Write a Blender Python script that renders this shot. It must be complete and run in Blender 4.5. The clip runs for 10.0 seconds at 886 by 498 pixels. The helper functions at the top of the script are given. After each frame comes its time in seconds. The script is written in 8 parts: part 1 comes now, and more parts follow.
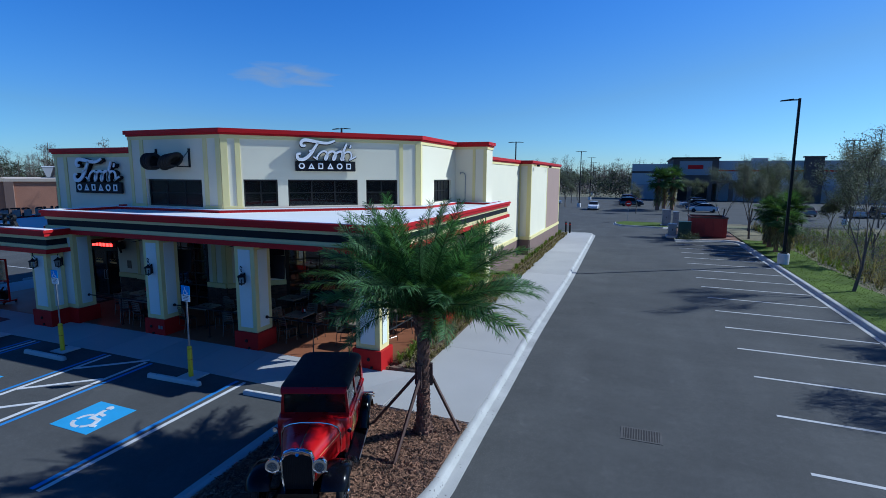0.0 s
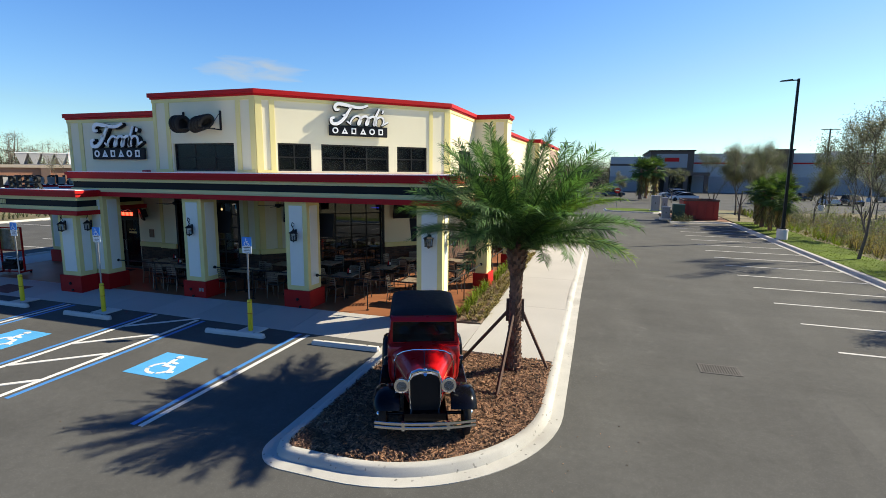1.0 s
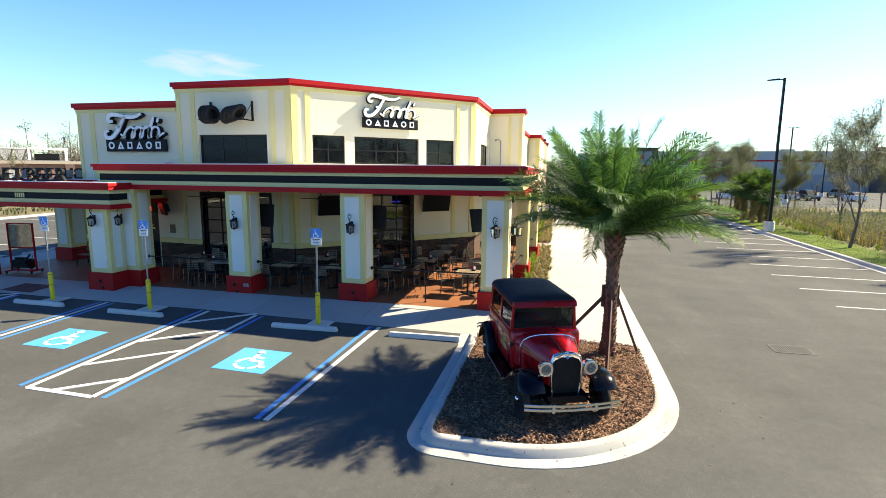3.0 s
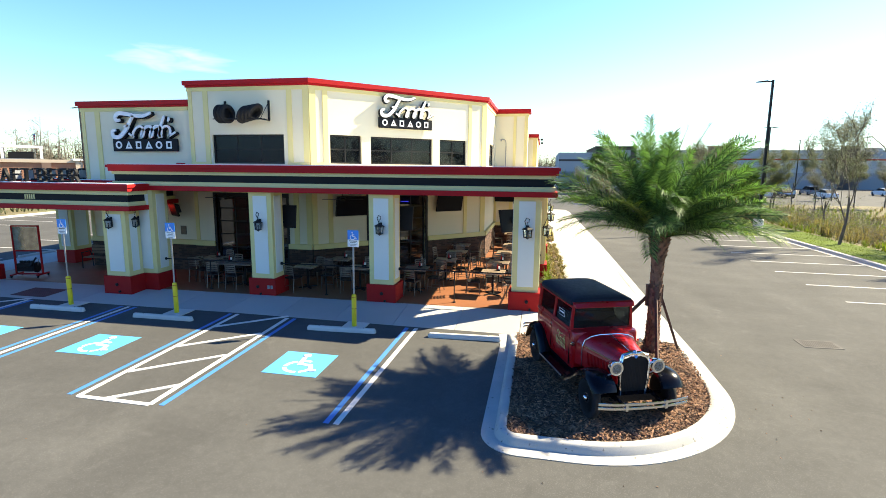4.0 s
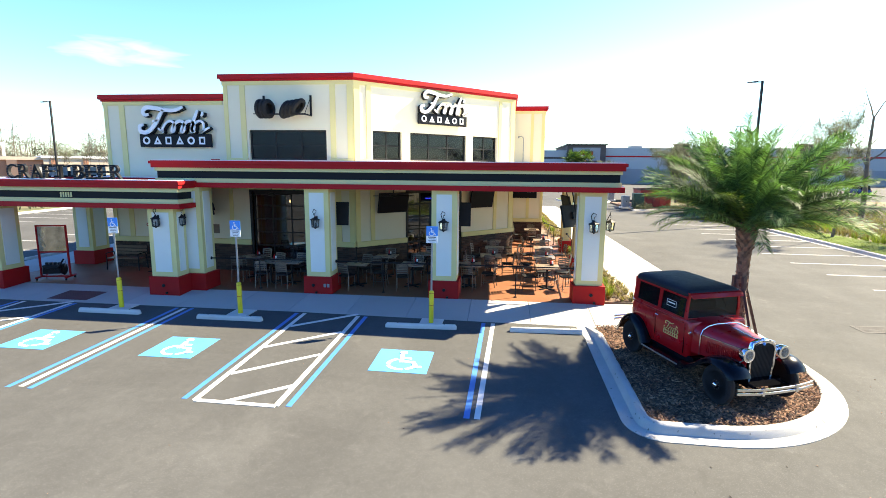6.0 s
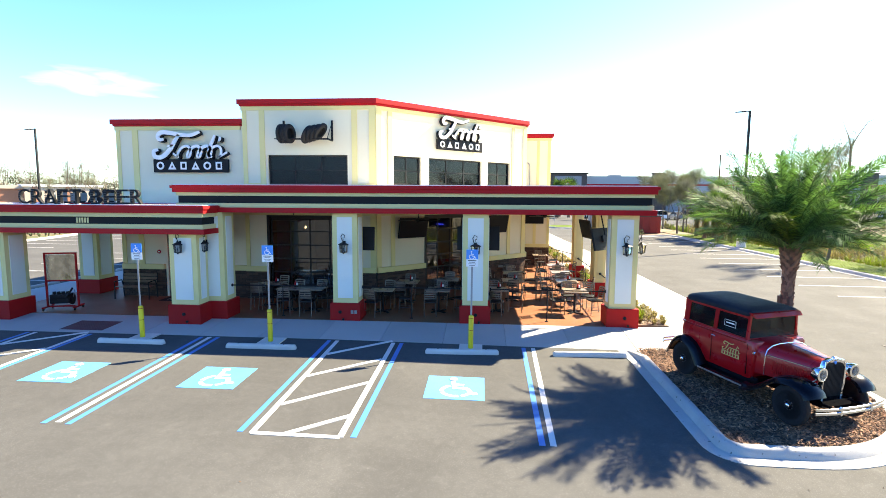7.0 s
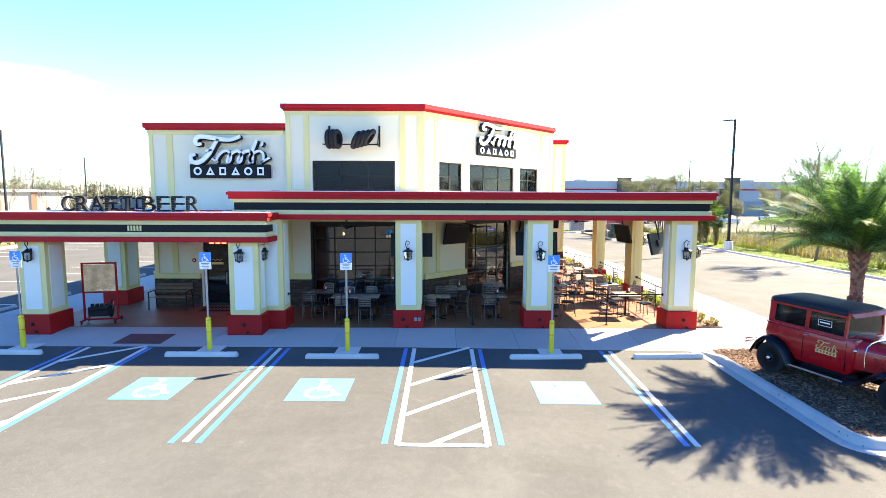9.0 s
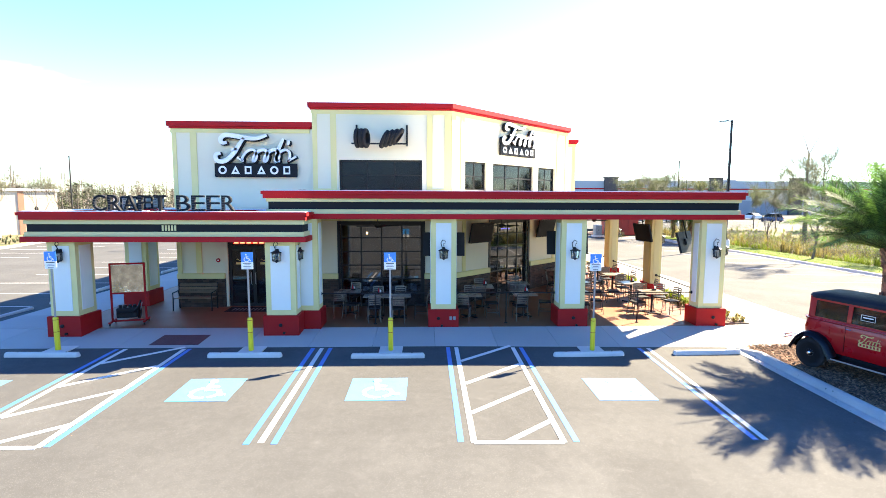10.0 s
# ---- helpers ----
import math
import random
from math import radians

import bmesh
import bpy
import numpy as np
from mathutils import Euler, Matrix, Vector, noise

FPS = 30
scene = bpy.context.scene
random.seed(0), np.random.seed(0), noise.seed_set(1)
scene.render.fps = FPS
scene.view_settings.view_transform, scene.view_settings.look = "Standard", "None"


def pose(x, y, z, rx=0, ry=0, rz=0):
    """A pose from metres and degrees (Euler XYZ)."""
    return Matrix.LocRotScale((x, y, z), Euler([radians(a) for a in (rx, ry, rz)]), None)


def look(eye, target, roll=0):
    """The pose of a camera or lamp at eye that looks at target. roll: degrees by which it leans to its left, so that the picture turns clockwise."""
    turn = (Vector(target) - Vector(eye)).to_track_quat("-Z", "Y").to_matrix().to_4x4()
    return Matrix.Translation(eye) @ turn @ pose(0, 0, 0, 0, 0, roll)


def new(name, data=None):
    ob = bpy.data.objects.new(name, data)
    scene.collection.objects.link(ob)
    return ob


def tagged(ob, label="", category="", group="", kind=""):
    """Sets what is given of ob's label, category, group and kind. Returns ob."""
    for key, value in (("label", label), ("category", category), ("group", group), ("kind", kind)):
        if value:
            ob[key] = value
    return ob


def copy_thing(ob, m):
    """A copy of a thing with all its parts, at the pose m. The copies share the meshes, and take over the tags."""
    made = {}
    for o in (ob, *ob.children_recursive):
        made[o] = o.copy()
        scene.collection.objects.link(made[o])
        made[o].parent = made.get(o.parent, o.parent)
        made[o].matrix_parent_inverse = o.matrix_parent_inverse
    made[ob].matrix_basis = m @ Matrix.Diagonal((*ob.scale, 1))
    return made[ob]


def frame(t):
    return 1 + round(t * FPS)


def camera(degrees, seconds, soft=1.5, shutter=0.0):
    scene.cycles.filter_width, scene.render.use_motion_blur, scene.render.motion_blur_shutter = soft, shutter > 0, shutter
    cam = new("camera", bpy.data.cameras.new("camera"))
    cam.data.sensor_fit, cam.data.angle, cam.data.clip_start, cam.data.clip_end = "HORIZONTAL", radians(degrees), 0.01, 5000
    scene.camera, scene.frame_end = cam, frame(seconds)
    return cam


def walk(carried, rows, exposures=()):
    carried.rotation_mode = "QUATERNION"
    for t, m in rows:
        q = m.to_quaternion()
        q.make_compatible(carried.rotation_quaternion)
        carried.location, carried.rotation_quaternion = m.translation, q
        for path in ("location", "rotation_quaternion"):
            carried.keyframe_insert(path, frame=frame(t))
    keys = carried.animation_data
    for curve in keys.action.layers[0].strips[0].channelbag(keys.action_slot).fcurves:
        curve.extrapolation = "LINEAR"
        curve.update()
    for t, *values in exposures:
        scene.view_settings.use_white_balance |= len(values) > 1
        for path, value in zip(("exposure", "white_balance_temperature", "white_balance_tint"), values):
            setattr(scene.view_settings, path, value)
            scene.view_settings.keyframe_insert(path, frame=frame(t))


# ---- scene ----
cam = camera(82.1, 10.0, 0.7)
PATH = [
    (0, (0.091, 0.297, 5.584), (-0.623, 2.143, 5.298), 0.40),
    (0.2, (-0.342, -0.020, 5.229), (-1.058, 1.825, 4.940), 0.30),
    (0.5, (-1.456, -0.495, 4.551), (-2.128, 1.365, 4.253), 0.50),
    (0.7, (-1.699, -0.609, 4.367), (-2.354, 1.258, 4.077), 0.40),
    (1, (-2.184, -0.729, 4.308), (-2.796, 1.152, 4.012), 0.50),
    (1.5, (-2.806, -0.996, 4.215), (-3.363, 0.901, 3.917), 0.50),
    (2, (-3.487, -1.262, 4.167), (-4.013, 0.644, 3.866), 0.50),
    (2.5, (-4.221, -1.487, 4.120), (-4.724, 0.425, 3.816), 0.50),
    (2.7, (-4.504, -1.513, 4.071), (-4.994, 0.402, 3.769), 0.50),
    (3.8, (-6.233, -1.930, 4.171), (-6.622, 0.007, 3.860), 0.50),
    (4, (-6.486, -1.989, 4.169), (-6.861, -0.049, 3.858), 0.50),
    (4.5, (-7.107, -2.102, 4.094), (-7.442, -0.155, 3.782), 0.50),
    (5, (-7.883, -2.287, 4.043), (-8.196, -0.336, 3.733), 0.50),
    (5.5, (-8.661, -2.407, 4.077), (-8.933, -0.451, 3.761), 0.50),
    (5.7, (-8.945, -2.485, 4.114), (-9.202, -0.528, 3.792), 0.50),
    (6.8, (-10.694, -2.503, 3.958), (-10.863, -0.525, 3.716), 0.30),
    (7, (-10.973, -2.477, 3.935), (-11.127, -0.494, 3.728), 0.30),
    (7.5, (-11.748, -2.575, 3.932), (-11.866, -0.588, 3.745), 0.20),
    (8, (-12.533, -2.627, 3.951), (-12.610, -0.637, 3.763), 0.30),
    (8.5, (-13.309, -2.615, 3.964), (-13.345, -0.624, 3.774), 0.20),
    (9, (-14.073, -2.630, 3.984), (-14.072, -0.639, 3.794), 0.20),
    (9.5, (-14.859, -2.645, 4.045), (-14.824, -0.655, 3.854), 0.20),
    (10, (-15.628, -2.662, 3.983), (-15.561, -0.672, 3.790), 0.20),
]
STOPS = [(0.0, -0.06, 5120, 4), (0.25, 0.24, 5550, 4), (0.5, 0.60, 6200, 4), (1.0, 0.86, 7800, 4), (1.5, 1.04, 8150, 3), (2.5, 1.38, 8500, 3), (4.0, 1.80, 8700, 3), (5.5, 2.04, 8500, 4), (7.0, 2.32, 8500, 6), (8.0, 2.53, 8500, 7), (9.0, 2.70, 8500, 8), (10.0, 2.76, 8500, 9)]
walk(cam, [(t, look(eye, target, roll)) for t, eye, target, roll in PATH], STOPS)

# ---- light ----
SUN_AZ, SUN_EL = 56.6, 36.7  # degrees from +y towards +x, and above the ground
world = bpy.data.worlds.new("sky")
scene.world = world
world.use_nodes = True
wn, wl = world.node_tree.nodes, world.node_tree.links
sky = wn.new("ShaderNodeTexSky")
sky.sky_type, sky.sun_disc = "NISHITA", False
sky.sun_elevation, sky.sun_rotation = radians(SUN_EL), radians(SUN_AZ)
sky.air_density, sky.dust_density, sky.ozone_density = 1.0, 0.1, 2.5
wn["Background"].inputs["Strength"].default_value = 0.05
# a milder fall from the horizon to the zenith, deep blue above and whiter towards the haze and the sun
gam = wn.new("ShaderNodeGamma")
gam.inputs["Gamma"].default_value = 1.25
wl.new(sky.outputs["Color"], gam.inputs["Color"])
bw = wn.new("ShaderNodeRGBToBW")
wl.new(gam.outputs["Color"], bw.inputs["Color"])
haze = wn.new("ShaderNodeMapRange")
haze.inputs["From Min"].default_value, haze.inputs["From Max"].default_value = 2.4, 7.5
wl.new(bw.outputs["Val"], haze.inputs["Value"])
tint = wn.new("ShaderNodeMix")
tint.data_type = "RGBA"
tint.inputs["A"].default_value, tint.inputs["B"].default_value = (0.67, 1.17, 1.85, 1), (0.92, 1.03, 1.11, 1)
wl.new(haze.outputs["Result"], tint.inputs["Factor"])
mul = wn.new("ShaderNodeMix")
mul.data_type, mul.blend_type = "RGBA", "MULTIPLY"
mul.inputs["Factor"].default_value = 1.0
wl.new(gam.outputs["Color"], mul.inputs["A"])
wl.new(tint.outputs["Result"], mul.inputs["B"])
# the zenith is a deeper, darker blue than the air above the roofs
height = wn.new("ShaderNodeSeparateXYZ")
wl.new(wn.new("ShaderNodeTexCoord").outputs["Generated"], height.inputs["Vector"])
rise = wn.new("ShaderNodeMapRange")
rise.interpolation_type = "SMOOTHSTEP"
rise.inputs["From Min"].default_value, rise.inputs["From Max"].default_value = 0.32, 0.85
wl.new(height.outputs["Z"], rise.inputs["Value"])
deep = wn.new("ShaderNodeMix")
deep.data_type, deep.blend_type = "RGBA", "MULTIPLY"
deep.inputs["B"].default_value = (0.17, 0.50, 0.66, 1)
wl.new(rise.outputs["Result"], deep.inputs["Factor"])
# cooler low air opposite the sun, and a faint blue haze along the horizon
def tinted(src, value, lo, hi, col):
    r = wn.new("ShaderNodeMapRange")
    r.interpolation_type = "SMOOTHSTEP"
    r.inputs["From Min"].default_value, r.inputs["From Max"].default_value = lo, hi
    wl.new(value, r.inputs["Value"])
    m = wn.new("ShaderNodeMix")
    m.data_type, m.blend_type = "RGBA", "MULTIPLY"
    m.inputs["B"].default_value = col
    wl.new(r.outputs["Result"], m.inputs["Factor"])
    wl.new(src, m.inputs["A"])
    return m.outputs["Result"]


sunward = wn.new("ShaderNodeVectorMath")
sunward.operation = "DOT_PRODUCT"
sunward.inputs[1].default_value = (math.sin(radians(SUN_AZ)), math.cos(radians(SUN_AZ)), 0)
wl.new(wn.new("ShaderNodeTexCoord").outputs["Generated"], sunward.inputs[0])
cool = tinted(mul.outputs["Result"], sunward.outputs["Value"], -0.25, -0.95, (0.60, 0.90, 1.10, 1))
cool = tinted(cool, height.outputs["Z"], 0.22, 0.0, (0.80, 0.96, 1.22, 1))
wl.new(cool, deep.inputs["A"])
# one small torn wisp of cloud low over the roof
def wnode(op, a, b=None):
    n = wn.new("ShaderNodeVectorMath" if op in ("DOT_PRODUCT", "MULTIPLY_ADD") else "ShaderNodeMath")
    n.operation = op
    for k, v in enumerate((a, b)):
        if v is None:
            continue
        if isinstance(v, (int, float, tuple)):
            n.inputs[k].default_value = v
        else:
            wl.new(v, n.inputs[k])
    return n.outputs["Value"]


coord = wn.new("ShaderNodeTexCoord").outputs["Generated"]
along, over = wnode("DOT_PRODUCT", coord, (0.771, 0.634, -0.04)), wnode("DOT_PRODUCT", coord, (0.12, -0.145, 0.982))
puff = wn.new("ShaderNodeTexNoise")
puff.inputs["Scale"].default_value, puff.inputs["Detail"].default_value, puff.inputs["Distortion"].default_value = 13.0, 7.0, 0.8
stretch_map = wn.new("ShaderNodeMapping")
stretch_map.inputs["Scale"].default_value = (1.0, 1.0, 4.5)
wl.new(coord, stretch_map.inputs["Vector"])
wl.new(stretch_map.outputs["Vector"], puff.inputs["Vector"])
ex, ey = wnode("DIVIDE", wnode("SUBTRACT", along, 0.024), 0.105), wnode("DIVIDE", wnode("ADD", over, 0.012), 0.024)
fall = wnode("SUBTRACT", 1.0, wnode("ADD", wnode("MULTIPLY", ex, ex), wnode("MULTIPLY", ey, ey)))
dens = wn.new("ShaderNodeMapRange")
dens.inputs["From Min"].default_value, dens.inputs["From Max"].default_value, dens.inputs["To Max"].default_value = 0.60, 0.98, 0.6
wl.new(wnode("ADD", wnode("MULTIPLY", wnode("MAXIMUM", fall, 0.0), 0.36), wnode("MULTIPLY", puff.outputs["Fac"], wnode("GREATER_THAN", fall, 0.0))), dens.inputs["Value"])
cloud = wn.new("ShaderNodeMix")
cloud.data_type = "RGBA"
cloud.inputs["B"].default_value = (6.5, 6.9, 7.2, 1)
wl.new(dens.outputs["Result"], cloud.inputs["Factor"])
wl.new(deep.outputs["Result"], cloud.inputs["A"])
wl.new(cloud.outputs["Result"], wn["Background"].inputs["Color"])
sun = new("sun", bpy.data.lights.new("sun", "SUN"))
sun.data.energy, sun.data.angle, sun.data.color = 5.0, radians(0.55), (1.0, 0.95, 0.87)
se, sa = radians(SUN_EL), radians(SUN_AZ)
sun.matrix_world = look((0, 0, 60), Vector((0, 0, 60)) - Vector((math.sin(sa) * math.cos(se), math.cos(sa) * math.cos(se), math.sin(se))))

# ---- materials ----
def material(name, col, rough=0.7, scale=4.0, vary=0.12, fine=60.0, bump=0.15, metal=0.0, spec=0.5, stain=0.0, stain_col=(0.1, 0.09, 0.08), coat=0.0, rand=0.0, stretch=(1, 1, 1), island=0.0):
    """A surface with tint at two scales, fine relief and optional stains; rand varies it from piece to piece."""
    m = bpy.data.materials.new(name)
    m.use_nodes = True
    n, l = m.node_tree.nodes, m.node_tree.links
    b = n["Principled BSDF"]
    b.inputs["Metallic"].default_value = metal
    b.inputs["Specular IOR Level"].default_value = spec
    b.inputs["Coat Weight"].default_value = coat
    geo = n.new("ShaderNodeNewGeometry")
    mp = n.new("ShaderNodeMapping")
    mp.inputs["Scale"].default_value = stretch
    l.new(geo.outputs["Position"], mp.inputs["Vector"])

    def nz(sc, detail):
        t = n.new("ShaderNodeTexNoise")
        t.inputs["Scale"].default_value, t.inputs["Detail"].default_value = sc, detail
        l.new(mp.outputs["Vector"], t.inputs["Vector"])
        return t.outputs["Fac"]

    def shade(fac, lo, hi, src):
        r = n.new("ShaderNodeMapRange")
        r.inputs["From Min"].default_value, r.inputs["From Max"].default_value = 0.25, 0.75
        r.inputs["To Min"].default_value, r.inputs["To Max"].default_value = lo, hi
        l.new(fac, r.inputs["Value"])
        v = n.new("ShaderNodeVectorMath")
        v.operation = "SCALE"
        l.new(src, v.inputs[0])
        l.new(r.outputs["Result"], v.inputs["Scale"])
        return v.outputs["Vector"]

    rgb = n.new("ShaderNodeRGB")
    rgb.outputs[0].default_value = (*col, 1)
    c = shade(nz(scale, 5), 1 - vary, 1 + vary, rgb.outputs[0])
    c = shade(nz(fine, 2), 1 - vary * 0.7, 1 + vary * 0.7, c)
    if rand:
        oi = n.new("ShaderNodeObjectInfo")
        c = shade(oi.outputs["Random"], 1 - rand, 1 + rand, c)
    if island:
        c = shade(geo.outputs["Random Per Island"], 1 - island, 1 + island, c)
    if stain:
        ramp = n.new("ShaderNodeMapRange")
        ramp.inputs["From Min"].default_value, ramp.inputs["From Max"].default_value = 0.56, 0.72
        ramp.inputs["To Max"].default_value = stain
        l.new(nz(scale * 0.35, 6), ramp.inputs["Value"])
        mix = n.new("ShaderNodeMix")
        mix.data_type = "RGBA"
        l.new(ramp.outputs["Result"], mix.inputs["Factor"])
        l.new(c, mix.inputs["A"])
        mix.inputs["B"].default_value = (*stain_col, 1)
        c = mix.outputs["Result"]
    l.new(c, b.inputs["Base Color"])
    rr = n.new("ShaderNodeMapRange")
    rr.inputs["To Min"].default_value, rr.inputs["To Max"].default_value = max(0.02, rough - 0.1), min(1, rough + 0.1)
    l.new(nz(scale * 2.3, 3), rr.inputs["Value"])
    l.new(rr.outputs["Result"], b.inputs["Roughness"])
    if bump:
        bp = n.new("ShaderNodeBump")
        bp.inputs["Strength"].default_value, bp.inputs["Distance"].default_value = bump, 0.01
        l.new(nz(fine * 1.4, 3), bp.inputs["Height"])
        l.new(bp.outputs["Normal"], b.inputs["Normal"])
    return m


def leafy(name, col, rough=0.6, vary=0.3, island=0.3, through_it=0.35):
    """A leaf: the plain surface with some light coming through from behind."""
    m = material(name, col, rough, 0.8, vary, 15, 0.0, spec=0.45 if rough < 0.4 else 0.25, island=island)
    n, l = m.node_tree.nodes, m.node_tree.links
    b = n["Principled BSDF"]
    t = n.new("ShaderNodeBsdfTranslucent")
    v = n.new("ShaderNodeVectorMath")
    v.operation = "MULTIPLY"
    v.inputs[1].default_value = (1.3, 1.35, 0.7)
    l.new(b.inputs["Base Color"].links[0].from_socket, v.inputs[0])
    l.new(v.outputs["Vector"], t.inputs["Color"])
    mix = n.new("ShaderNodeMixShader")
    mix.inputs["Fac"].default_value = through_it
    l.new(b.outputs["BSDF"], mix.inputs[1])
    l.new(t.outputs["BSDF"], mix.inputs[2])
    l.new(mix.outputs["Shader"], n["Material Output"].inputs["Surface"])
    return m


def glow(name, col, power):
    m = bpy.data.materials.new(name)
    m.use_nodes = True
    b = m.node_tree.nodes["Principled BSDF"]
    b.inputs["Base Color"].default_value = (*col, 1)
    b.inputs["Emission Color"].default_value = (*col, 1)
    b.inputs["Emission Strength"].default_value = power
    return m


def glass(name, col=(0.9, 0.95, 0.95), rough=0.02, through_it=1.0, ior=1.33):
    m = bpy.data.materials.new(name)
    m.use_nodes = True
    b = m.node_tree.nodes["Principled BSDF"]
    b.inputs["Base Color"].default_value = (*col, 1)
    b.inputs["Roughness"].default_value = rough
    b.inputs["IOR"].default_value = ior
    b.inputs["Specular IOR Level"].default_value = 0.5 if ior > 1.4 else 0.2
    b.inputs["Transmission Weight"].default_value = through_it
    return m


